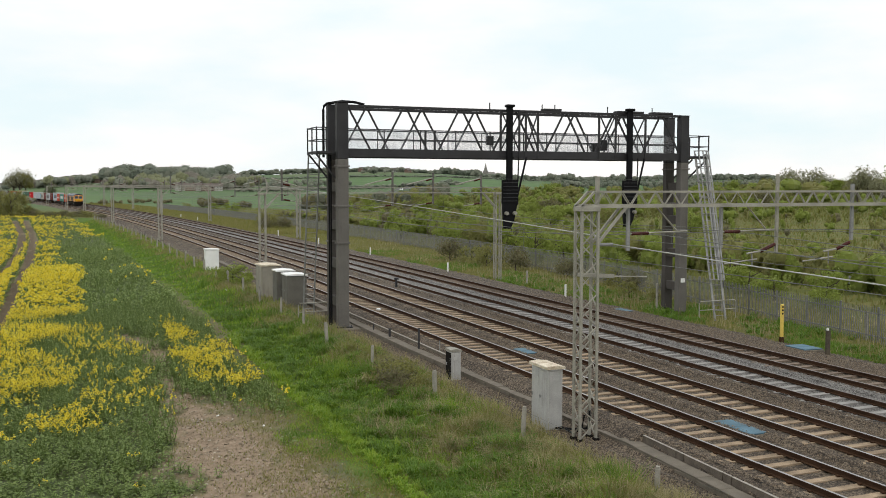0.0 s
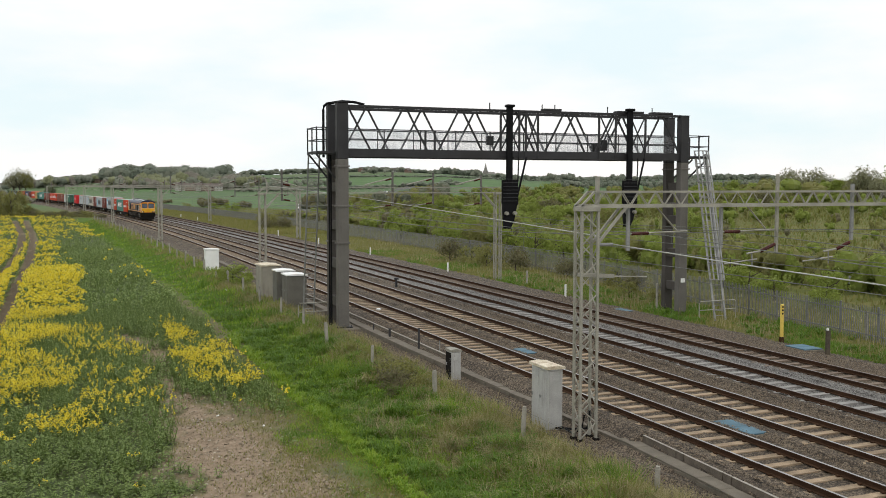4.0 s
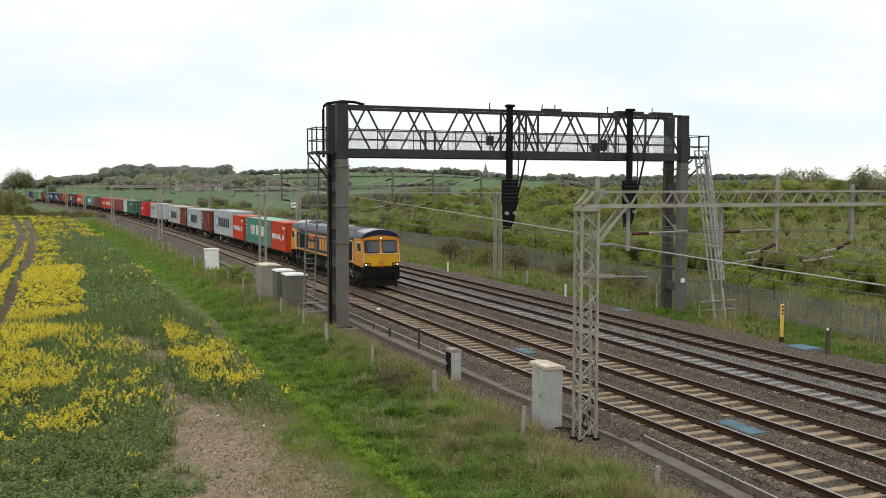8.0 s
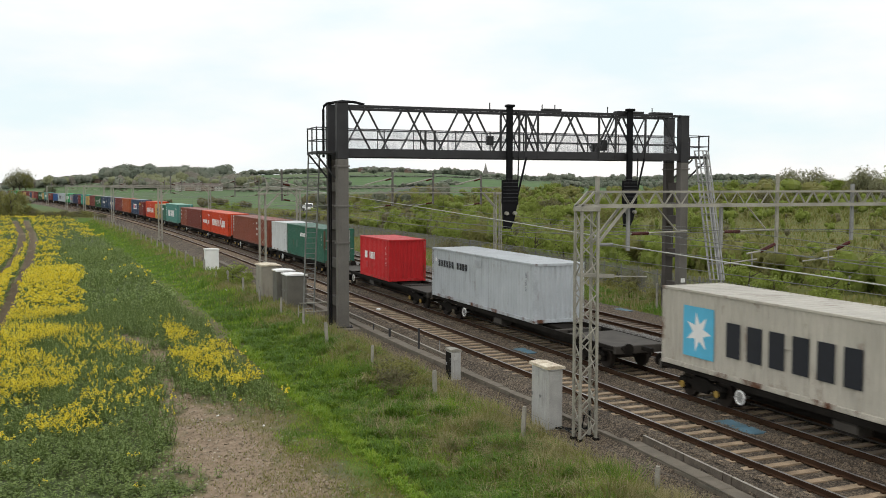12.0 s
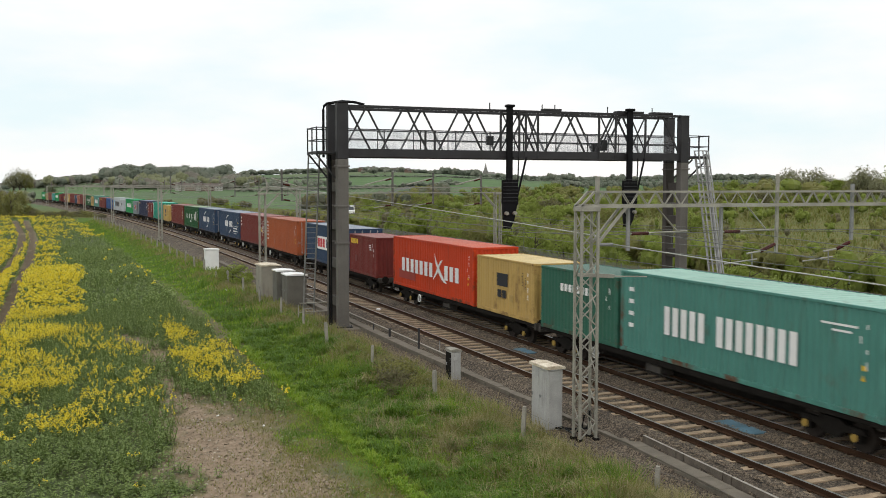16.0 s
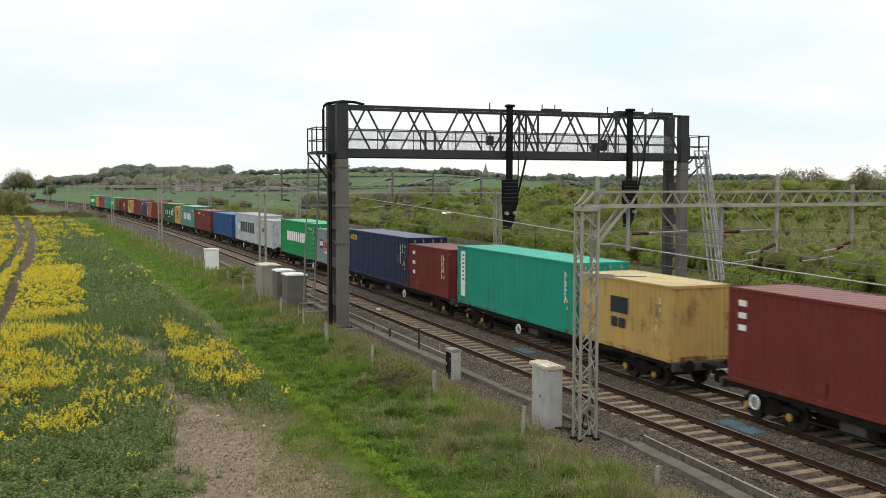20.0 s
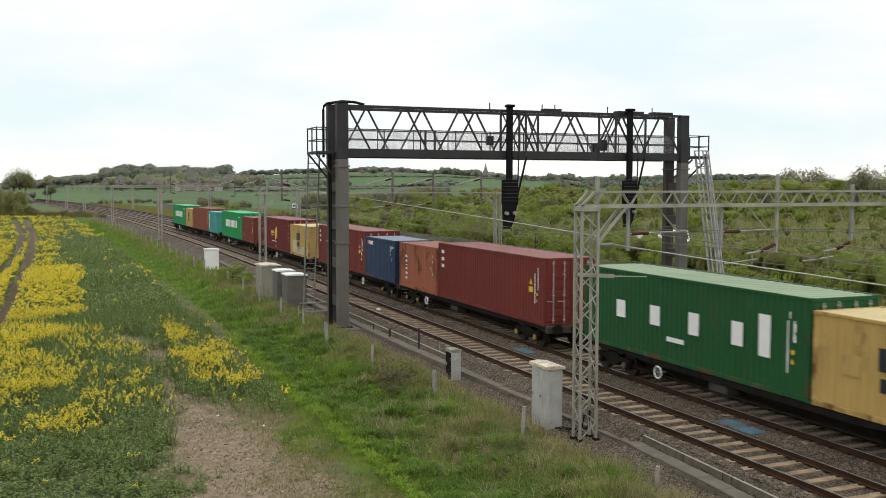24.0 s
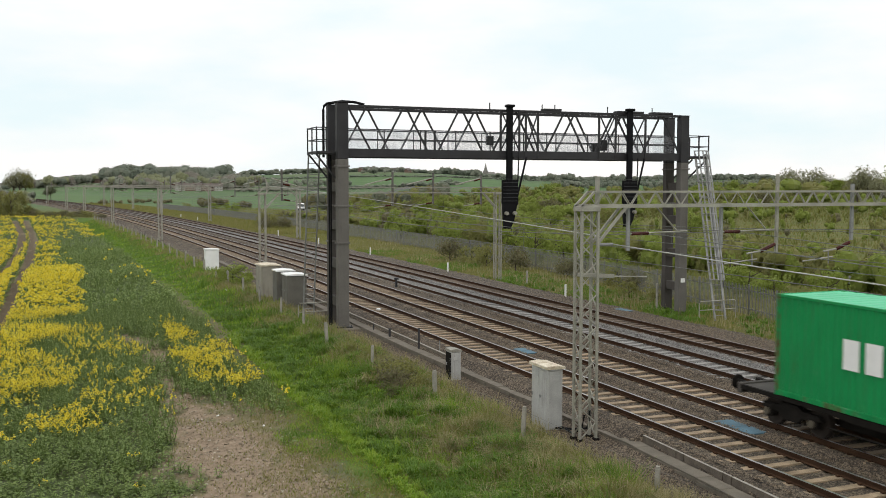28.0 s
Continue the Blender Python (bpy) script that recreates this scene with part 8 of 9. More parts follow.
def plant_thing(kind, k, x, y, s, sz=1.0, where="on rough ground beyond the palisade"):
    src = (BUSHES if kind == "bush" else TREES)[k]
    m = pose(x, y, float(land(x, y)) - 0.05, 0, 0, RNG.uniform(0, 360)) @ Matrix.Diagonal((s, s, s * sz, 1))
    o = new(kind)
    o.matrix_basis = m
    tagged(o, "%s %s %s" % ((B_WORD if kind == "bush" else T_WORD)[k], kind, where), kind, "bushes of the scrub" if kind == "bush" else "trees")
    part("stem" if kind == "bush" else "trunk", src[1], None, o)
    part("crown", src[0], None, o)
    return o


# scrub beyond the palisade
rg = random.Random(11)
count = 0
while count < 150:
    y = 30 + 290 * rg.random() ** 1.5
    u = 45 + (30 + 0.55 * y) * rg.random()
    x = float(curve_x(u, y))
    if 53.0 < u < 61.5 and y < 240:
        continue
    if float(clump(np.array(x), np.array(y), 0.045, 1.0)) < 0.42 + 0.2 * rg.random():
        continue
    plant_thing("bush", rg.randrange(7), x, y, rg.uniform(0.6, 1.5) * (1 + y / 350), rg.uniform(0.75, 1.2))
    count += 1
# denser bushes right behind the fence and a few before it
for x, y, s, k in ((44.3, 52, 1.25, 3), (45.5, 56, 1.4, 0), (46.0, 49, 1.3, 1), (47, 60, 1.5, 6), (43.5, 46.5, 1.0, 3), (45, 78, 1.6, 0), (46, 84, 1.9, 3), (47, 92, 1.8, 1), (44.6, 72, 1.3, 6), (48, 100, 2.0, 0),
                   (45.5, 110, 1.8, 3), (48, 120, 2.0, 6), (46, 132, 2.0, 0), (50, 140, 2.2, 1), (37.3, 92, 1.5, 4), (37.8, 84, 1.4, 2), (38.4, 79, 1.3, 4), (38.0, 88, 1.2, 5), (39.2, 71, 1.0, 4),
                   (39.5, 61, 0.9, 4), (40.2, 59, 0.9, 2), (39.8, 64, 0.9, 2), (36.6, 57.5, 0.7, 5), (37.0, 54.6, 0.7, 2), (33.9, 168, 1.5, 4), (35.4, 172, 1.7, 2), (36.6, 167, 1.4, 4), (38.6, 190, 1.6, 2)):
    plant_thing("bush", k, x, y, s, rg.uniform(0.8, 1.1), "by the palisade fence")
# bushes of the left side
for x, y, s, k in ((12.5, 74.6, 1.25, 1), (12.9, 73.2, 0.9, 0), (12.3, 41.2, 0.5, 2), (11.9, 34.9, 0.85, 2), (12.3, 35.9, 0.7, 4), (12.6, 39.4, 0.55, 2), (11.6, 33.7, 0.7, 4), (12.1, 33.2, 0.6, 2), (11.3, 32.9, 0.4, 4)):
    plant_thing("bush", k, x, y, s, 0.8, "on the grass bank beside the railway")
for x, y, s, k, sz in ((-12.0, 262, 3.5, 2, 1.3), (-8.4, 264, 3.0, 5, 1.3), (-9.6, 258, 3.1, 2, 1.3), (-14.2, 259, 3.5, 5, 1.3), (-16.5, 262, 3.6, 2, 1.3), (-6.6, 260, 1.9, 5, 1.0), (-22, 262, 3.4, 2, 1.3), (-28, 264, 3.4, 5, 1.2), (-4.0, 258, 1.7, 4, 0.8), (-2.4, 256, 1.5, 2, 0.7), (-0.8, 255, 1.5, 4, 0.7),
                       (0.8, 254, 1.4, 5, 0.7), (2.5, 252, 1.5, 4, 0.8), (4.0, 250, 1.4, 2, 0.7), (5.5, 247, 1.5, 4, 0.7), (6.8, 244, 1.3, 5, 0.7), (8.0, 240, 1.3, 2, 0.7), (-34, 262, 3.0, 3, 1.2), (9.6, 228, 1.1, 4, 0.7)):
    plant_thing("bush", k, x, y, s, sz, "in the hedge at the end of the field")


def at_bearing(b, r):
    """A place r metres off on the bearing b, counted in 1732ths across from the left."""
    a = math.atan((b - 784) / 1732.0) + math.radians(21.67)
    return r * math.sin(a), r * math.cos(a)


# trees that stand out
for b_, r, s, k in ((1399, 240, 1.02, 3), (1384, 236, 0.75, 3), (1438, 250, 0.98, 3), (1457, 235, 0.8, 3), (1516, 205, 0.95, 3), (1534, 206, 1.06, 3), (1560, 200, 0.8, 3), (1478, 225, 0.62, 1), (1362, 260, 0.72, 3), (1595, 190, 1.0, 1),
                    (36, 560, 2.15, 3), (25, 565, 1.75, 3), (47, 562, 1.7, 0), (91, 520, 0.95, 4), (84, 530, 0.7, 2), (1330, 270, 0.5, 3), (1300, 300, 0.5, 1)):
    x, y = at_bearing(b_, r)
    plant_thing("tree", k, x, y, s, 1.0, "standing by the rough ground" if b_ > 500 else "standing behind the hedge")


def woodland(name, spots, materials, label, per=150, leaf=0.048, low=0.3, tight=0.20):
    """Far trees joined into one belt: each a crown of rounded clumps, a rough core wrapped in leaf sprays."""
    rg = np.random.default_rng(len(spots))
    mats = materials if isinstance(materials, list) else [materials]
    t_, p_ = np.meshgrid(np.linspace(0, 2 * np.pi, 8)[:-1], np.array([-1.2, -0.5, 0.2, 0.8, 1.35]))
    ball = np.stack([np.cos(t_) * np.cos(p_), np.sin(t_) * np.cos(p_), np.sin(p_)], -1)
    cq = np.array([(i * 7 + j, i * 7 + (j + 1) % 7, (i + 1) * 7 + (j + 1) % 7, (i + 1) * 7 + j) for i in range(4) for j in range(7)])
    V, M = [], []
    for x, y, h, w in spots:
        z = float(land(x, y))
        which = rg.integers(0, len(mats))
        for i in range(5):
            k = per // 5
            c = np.array([x + rg.normal(0, w * tight), y + rg.normal(0, w * tight), z + h * rg.uniform(low, 0.68)])
            rad = np.array([w * 0.38, w * 0.38, h * 0.32]) * rg.uniform(0.75, 1.1)
            core = (c + ball * rad * 0.84 * rg.uniform(0.85, 1.1, ball.shape[:2] + (1,))).reshape(-1, 3)
            V.append(core[cq].reshape(-1, 3))
            M.append(np.full(len(cq), which))
            d = unit(rg.normal(0, 1, (k, 3)))
            p = c + d * rad * rg.uniform(0.75, 1.05, (k, 1))
            n = unit(d + rg.normal(0, 0.2, d.shape))
            ax = unit(np.cross(n, rg.normal(0, 1, d.shape)))
            ay = np.cross(n, ax)
            s = h * leaf * rg.uniform(0.5, 1.3, (k, 1))
            V.append(quads(p, ax * s, ay * s))
            M.append(np.full(k, which))
    v = np.concatenate(V)
    me = fast_mesh(name, v, np.arange(len(v)), 4, mats, np.concatenate(M) if len(mats) > 1 else None)
    return tagged(new(name, me), label, "trees", "", "stuff")


# far crowns: distance haze is mixed into these paler, greyer leaf colours
L_FAR = [leaf_mat("hazed_dark_spring_crowns", [(0.149, 0.174, 0.129), (0.169, 0.194, 0.139)]), leaf_mat("hazed_olive_spring_crowns", [(0.216, 0.233, 0.124), (0.251, 0.263, 0.140)]),
         leaf_mat("hazed_brownish_bare_crowns", [(0.214, 0.197, 0.157), (0.242, 0.224, 0.180)]), leaf_mat("hazed_grey_green_crowns", [(0.186, 0.203, 0.151), (0.214, 0.230, 0.168)])]


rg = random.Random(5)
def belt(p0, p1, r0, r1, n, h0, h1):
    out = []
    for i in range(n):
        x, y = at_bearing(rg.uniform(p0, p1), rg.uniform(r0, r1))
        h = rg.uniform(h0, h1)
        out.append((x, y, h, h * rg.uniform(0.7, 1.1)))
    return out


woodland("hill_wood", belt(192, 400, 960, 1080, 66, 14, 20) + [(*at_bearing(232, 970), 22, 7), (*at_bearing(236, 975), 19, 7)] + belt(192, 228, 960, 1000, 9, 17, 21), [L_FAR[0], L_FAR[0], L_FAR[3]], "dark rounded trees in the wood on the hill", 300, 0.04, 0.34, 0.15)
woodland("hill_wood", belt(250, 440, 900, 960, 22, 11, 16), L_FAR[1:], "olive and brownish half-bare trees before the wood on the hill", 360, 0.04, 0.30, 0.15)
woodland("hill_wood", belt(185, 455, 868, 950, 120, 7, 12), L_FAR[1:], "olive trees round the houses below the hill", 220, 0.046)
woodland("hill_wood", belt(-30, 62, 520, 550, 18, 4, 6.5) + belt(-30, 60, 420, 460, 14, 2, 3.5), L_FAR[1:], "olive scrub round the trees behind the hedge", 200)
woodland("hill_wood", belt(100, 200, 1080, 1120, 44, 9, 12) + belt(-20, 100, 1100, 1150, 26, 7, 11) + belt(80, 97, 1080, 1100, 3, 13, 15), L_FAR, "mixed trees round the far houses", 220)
woodland("hill_wood", belt(380, 470, 900, 1050, 40, 8, 12), L_FAR[1:], "haze-paled grey-green spring trees below the hill", 150, 0.056)
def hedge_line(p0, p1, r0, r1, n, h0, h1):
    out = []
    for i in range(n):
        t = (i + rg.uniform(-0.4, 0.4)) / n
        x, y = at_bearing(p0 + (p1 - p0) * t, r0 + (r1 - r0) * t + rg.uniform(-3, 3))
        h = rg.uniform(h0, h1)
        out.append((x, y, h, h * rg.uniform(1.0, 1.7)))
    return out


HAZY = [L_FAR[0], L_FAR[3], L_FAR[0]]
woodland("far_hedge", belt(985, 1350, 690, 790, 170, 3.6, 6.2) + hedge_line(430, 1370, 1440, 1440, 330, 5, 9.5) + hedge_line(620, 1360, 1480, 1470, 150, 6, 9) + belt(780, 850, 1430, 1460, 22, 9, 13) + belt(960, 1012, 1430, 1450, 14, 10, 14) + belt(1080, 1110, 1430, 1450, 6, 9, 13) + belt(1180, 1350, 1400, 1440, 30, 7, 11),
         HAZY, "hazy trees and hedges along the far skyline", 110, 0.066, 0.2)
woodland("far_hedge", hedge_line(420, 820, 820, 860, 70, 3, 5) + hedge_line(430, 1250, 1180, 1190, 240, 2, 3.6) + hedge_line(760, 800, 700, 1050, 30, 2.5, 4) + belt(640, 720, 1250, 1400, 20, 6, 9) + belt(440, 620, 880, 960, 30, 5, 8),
         [L_FAR[0], L_FAR[3]], "haze-greyed green hedges between far fields", 85, 0.056)
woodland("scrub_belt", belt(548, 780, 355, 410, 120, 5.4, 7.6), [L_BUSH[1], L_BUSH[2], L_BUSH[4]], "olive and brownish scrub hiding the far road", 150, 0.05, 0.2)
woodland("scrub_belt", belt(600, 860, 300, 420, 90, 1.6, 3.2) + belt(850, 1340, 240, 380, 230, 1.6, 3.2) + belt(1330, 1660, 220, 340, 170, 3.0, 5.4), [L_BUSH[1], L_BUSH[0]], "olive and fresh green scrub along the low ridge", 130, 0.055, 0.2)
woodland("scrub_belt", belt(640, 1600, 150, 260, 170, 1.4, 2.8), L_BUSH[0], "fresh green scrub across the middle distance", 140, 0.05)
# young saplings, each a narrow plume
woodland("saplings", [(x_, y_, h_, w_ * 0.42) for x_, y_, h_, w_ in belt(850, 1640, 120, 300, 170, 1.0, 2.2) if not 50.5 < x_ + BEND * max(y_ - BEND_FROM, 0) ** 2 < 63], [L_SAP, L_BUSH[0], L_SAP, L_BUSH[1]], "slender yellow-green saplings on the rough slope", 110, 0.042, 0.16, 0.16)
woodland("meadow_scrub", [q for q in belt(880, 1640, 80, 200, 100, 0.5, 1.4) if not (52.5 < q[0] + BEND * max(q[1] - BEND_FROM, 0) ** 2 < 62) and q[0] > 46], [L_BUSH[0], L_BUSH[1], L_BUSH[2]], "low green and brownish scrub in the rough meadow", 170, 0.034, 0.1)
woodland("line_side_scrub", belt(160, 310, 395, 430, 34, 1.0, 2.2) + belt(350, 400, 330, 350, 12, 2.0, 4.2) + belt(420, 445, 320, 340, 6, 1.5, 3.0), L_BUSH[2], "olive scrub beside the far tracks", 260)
# ---------------------------------------------------------------- line-side cabinets
M_LID = mat("sun_bleached_lid", (0.66, 0.61, 0.50), 0.7, 0.0, 0.3, 4, 30, dark=(0.36, 0.27, 0.17))


def cabinet(x0, x1, y0, y1, z1, body, lid, label, doors=1, z0=-0.66, over=0.06):
    c = thing("equipment_cabinet", pose((x0 + x1) / 2, (y0 + y1) / 2, z0), label, "cabinet", "line-side cabinets")
    hx, hy, h = (x1 - x0) / 2, (y1 - y0) / 2, z1 - z0
    part("plinth", Build().cbox(-hx - 0.05, hx + 0.05, -hy - 0.05, hy + 0.05, -0.1, 0.08, 0.02), M_CONC, c)
    part("body", Build().cbox(-hx, hx, -hy, hy, 0.05, h - 0.08, 0.025), body, c)
    lb = Build()
    n = len(lb.v)
    o = over
    lb.extrude([(-hx - o, h - 0.08), (hx + o, h - 0.08), (hx + o, h - 0.02), (0.0, h + 0.03), (-hx - o, h)], "y", -hy - o, hy + o)
    part("lid", lb, lid, c, "stained overhanging lid" if lid is M_LID else "white overhanging lid")
    for k in range(doors):
        y_a, y_b = -hy + 0.05 + (2 * hy - 0.1) * k / doors, -hy + 0.05 + (2 * hy - 0.1) * (k + 1) / doors
        d = part("door", Build().cbox(-hx - 0.018, -hx + 0.01, y_a + 0.015, y_b - 0.015, 0.14, h - 0.14, 0.012), body, c)
        part("handle", Build().cbox(-hx - 0.05, -hx - 0.016, y_b - 0.12, y_b - 0.07, h * 0.5, h * 0.5 + 0.10, 0.01), M_GALV_D, d)
        for z in (0.3, h - 0.4):
            part("hinge", Build().tube((-hx - 0.022, y_a + 0.02, z), (-hx - 0.022, y_a + 0.02, z + 0.1), 0.012, 6), body, d)
    part("end_panel", Build().cbox(-hx + 0.05, hx - 0.05, -hy - 0.014, -hy + 0.01, 0.14, h - 0.14, 0.01), body, c)
    part("vent", Build().cbox(-0.12, 0.12, -hy - 0.022, -hy - 0.01, h - 0.42, h - 0.28, 0.005), body, c)
    return c


cabinet(13.90, 14.42, 26.30, 27.40, 1.40, M_CAB, M_LID, "tall pale grey equipment cabinet with stained lid beside the track", 2)
cabinet(12.60, 13.85, 64.0, 66.0, 1.66, M_CAB_B, M_LID, "large beige equipment cabinet with stained lid", 2)
cabinet(13.05, 14.25, 58.4, 59.9, 1.50, M_CAB_G, M_WHITE, "grey-green equipment cabinet with bright white lid", 2)
cabinet(12.85, 13.95, 60.4, 61.7, 1.60, M_CAB_G, M_WHITE, "grey-green equipment cabinet with bright white lid", 1)
cabinet(12.15, 13.30, 86.5, 87.3, 1.36, M_WHITE, M_WHITE, "white equipment cabinet on the bank beside the railway", 1)
sc_ = cabinet(14.06, 14.46, 34.5, 35.05, 0.62, M_CAB, M_GALV, "small grey steel cabinet with dark front panel by the trough", 1, over=0.02)
# dark panel laid over the front face
part("open_front", Build().cbox(-0.226, -0.205, -0.25, 0.25, 0.1, 1.16, 0.008), M_UNDER, sc_, "dark front panel")

# ---------------------------------------------------------------- cable trough
tro = thing("cable_trough", pose(0, 0, 0), "grey concrete cable trough with loose lids beside the track", "cable trough", "", "structure")
lid_me = Build().cbox(-0.225, 0.225, -0.493, 0.493, 0.0, 0.05, 0.008).mesh("trough_lid", [M_CONC])
side_me = Build().cbox(-0.03, 0.03, -0.495, 0.495, -0.2, 0.0, 0.008).mesh("trough_wall", [M_CONC])
rg = random.Random(3)
for k in range(90):
    y = 13.5 + k * 1.0
    u = 15.22 - 0.055 * (24 - y) if y < 24 else 15.22 - 0.37 * min(1, (y - 24) / 18)
    x = u + bend(y)
    o = part("trough_lid", lid_me, M_CONC, tro)
    o.matrix_basis = pose(x + rg.uniform(-0.012, 0.012), y, (-0.41 if y < 24 else -0.43) + rg.uniform(-0.006, 0.008), rg.uniform(-0.5, 0.5), rg.uniform(-1.0, 1.0), rg.uniform(-0.8, 0.8) + (-3.1 if y < 24 else 1.2 if y < 42 else 0))
    for s in (-1, 1):
        w = part("trough_wall", side_me, M_CONC, tro)
        w.matrix_basis = pose(x + s * 0.19, y, -0.412 if y < 24 else -0.432)
kb = thing("concrete_edging", pose(0, 0, 0), "low concrete edging with pale top beside the ballast", "edging", "", "structure")
edge_me = Build().cbox(-0.035, 0.035, -0.98, 0.98, -0.3, -0.022, 0.008).mesh("edging_slab", [M_CONC])
cop_me = Build().cbox(-0.042, 0.042, -0.985, 0.985, -0.02, 0.0, 0.006).mesh("coping", [M_CONC_POST])
slab_me = Build().cbox(-0.03, 0.03, -0.85, 0.85, -0.34, -0.016, 0.008).mesh("edging_slab", [M_BOARD])
slab_top = Build().cbox(-0.036, 0.036, -0.855, 0.855, -0.014, 0.0, 0.005).mesh("coping", [M_CONC_POST])
stub_me = Build().cbox(-0.026, 0.026, -0.17, 0.17, -0.34, -0.012, 0.008).mesh("post_panel", [M_BOARD])
stub_top = Build().cbox(-0.032, 0.032, -0.175, 0.175, -0.010, 0.0, 0.005).mesh("coping", [M_CONC_POST])
rg = random.Random(21)
for k in range(6):                    # boards and short post panels by the near ballast shoulder
    yy = 23.55 - 2.12 * k
    for nm, me_, mt, dy in (("edging_slab", slab_me, M_BOARD, 0.87), ("coping", slab_top, M_CONC_POST, 0.87), ("post_panel", stub_me, M_BOARD, 1.93), ("coping", stub_top, M_CONC_POST, 1.93)):
        o = part(nm, me_, mt, kb)
        o.matrix_basis = pose(15.54 - 0.052 * (23.5 - yy + dy), yy - dy, -0.185, 0, rg.uniform(-1.5, 1.5), -3.0)
for k in range(14):
    for nm, me_, mt in (("edging_slab", edge_me, M_CONC), ("coping", cop_me, M_CONC_POST)):
        o = part(nm, me_, mt, kb)
        o.matrix_basis = pose(15.28, 37.6 + 2.0 * k, -0.20, 0, 0, 0.3)
# low steel stakes by the trough
for x, y, h, w in ((15.05, 40.8, 1.15, 0.08), (14.95, 44.6, 0.62, 0.09), (15.35, 39.0, 0.85, 0.03), (14.9, 47.0, 0.5, 0.05)):
    st = thing("steel_stake", pose(x, y, -0.62), "dark steel stake standing by the cable trough", "stake", "steel stakes")
    part("shaft", Build().cbox(-w / 2, w / 2, -w / 2, w / 2, 0, h, 0.008), M_DARK if w > 0.04 else M_GALV_D, st)
    part("cap", Build().cbox(-w / 2 - 0.012, w / 2 + 0.012, -w / 2 - 0.012, w / 2 + 0.012, h, h + 0.03, 0.005), M_DARK, st)

# ---------------------------------------------------------------- boundary fence of the field
post_me = Build().extrude([(-0.065, -0.055), (0.065, -0.055), (0.065, 0.055), (-0.065, 0.055)], "z", -0.25, 1.10).extrude([(-0.05, -0.045), (0.05, -0.045), (0.05, 0.045), (-0.05, 0.045)], "z", 1.10, 1.16).mesh("post", [M_CONC_POST])
fence_l = thing("boundary_fence", pose(0, 0, 0), "weathered concrete post and wire boundary fence", "fence")
FENCE_L = [(13.75, 14.6), (13.52, 19.92), (12.62, 25.42), (12.34, 31.79), (11.9, 37.79), (11.7, 44.07), (11.92, 49.64)] + [(12.0 - 0.0 * k, 55.5 + 6.0 * k) for k in range(28)]
rg = random.Random(9)
tops = []
for k, (u, y) in enumerate(FENCE_L):
    x = u + bend(y)
    z = float(land(x, y)) - (0.42 if k == 1 else 0.0)
    o = part("post", post_me, M_CONC_POST, fence_l)
    o.matrix_basis = pose(x, y, z, rg.uniform(-4, 4), rg.uniform(-4, 4), rg.uniform(0, 90))
    tops.append((x, y, z))
for h in (0.35, 0.7, 1.02):
    part("strand", Build().wire([(x, y, z + h) for x, y, z in tops], 0.003, 4), M_WIRE, fence_l)

# ---------------------------------------------------------------- palisade fence
PAL = [(35.9, 24.0), (36.95, 35.4), (38.45, 49.1), (40.1, 68.0), (41.5, 86.9), (42.3, 123.7), (42.5, 150.0), (42.6, 190.0), (42.6, 240.0), (42.6, 330.0)]


def pal_x(y):
    for (a, b), (c, d) in zip(PAL, PAL[1:]):
        if b <= y <= d:
            return a + (c - a) * (y - b) / (d - b) + bend(y)
    return PAL[-1][0] + bend(y)


palis = thing("palisade_fence", pose(0, 0, 0), "grey galvanised steel palisade security fence", "fence")
pale_b = Build()
pale_b.extrude([(-0.034, 0.0), (-0.012, 0.016), (0.012, 0.016), (0.034, 0.0), (0.030, -0.004), (0.010, 0.011), (-0.010, 0.011), (-0.030, -0.004)], "z", 0.05, 1.72)
pale_b.poly([(-0.034, 0, 1.72), (0.034, 0, 1.72), (0.016, 0.008, 1.84), (-0.016, 0.008, 1.84)])
pale_me = pale_b.mesh("pale", [M_PALIS])
ppost_me = Build().cbox(-0.05, 0.05, -0.028, 0.028, -0.2, 1.8, 0.008).mesh("post", [M_PALIS])
rg = random.Random(21)
y, n = 25.0, 0
rest_v, rest_f = [], []
bv, bf = np.array(pale_b.v), pale_b.f
while y < 325:
    x = pal_x(y)
    a = math.degrees(math.atan2(pal_x(y - 0.5) - pal_x(y + 0.5), 1.0)) + 90
    z = float(land(x, y)) - 0.05
    m = pose(x - 0.05, y, z, 0, 0, a)
    if n < 300:
        o = part("pale", pale_me, M_PALIS, palis)
        o.matrix_basis = m
    else:
        A = np.array(m)
        k = len(rest_v) * len(bv)
        rest_v.append(bv @ A[:3, :3].T + A[:3, 3])
        rest_f += [tuple(i + k for i in f) for f in bf]
    n += 1
    y += 0.155
rm = bpy.data.meshes.new("pales_beyond")
rm.from_pydata(np.concatenate(rest_v).tolist(), [], rest_f)
rm.materials.append(M_PALIS)
o = new("pales_beyond", rm)
o.parent = palis
o["kind"] = "stuff"
y = 25.0
ys = []
while y < 325:
    ys.append(y)
    x = pal_x(y)
    o = part("post", ppost_me, M_PALIS, palis)
    o.matrix_basis = pose(x, y, float(land(x, y)), 0, 0, 90)
    y += 2.75 if y < 150 else 5.5
for h in (0.35, 1.45):
    for y0, y1 in zip(ys, ys[1:]):
        if y1 < 150 or True:
            p = (pal_x(y0), y0, float(land(pal_x(y0), y0)) + h)
            q = (pal_x(y1), y1, float(land(pal_x(y1), y1)) + h)
            part("rail", Build().bar(p, q, 0.05, 0.06), M_PALIS, palis)

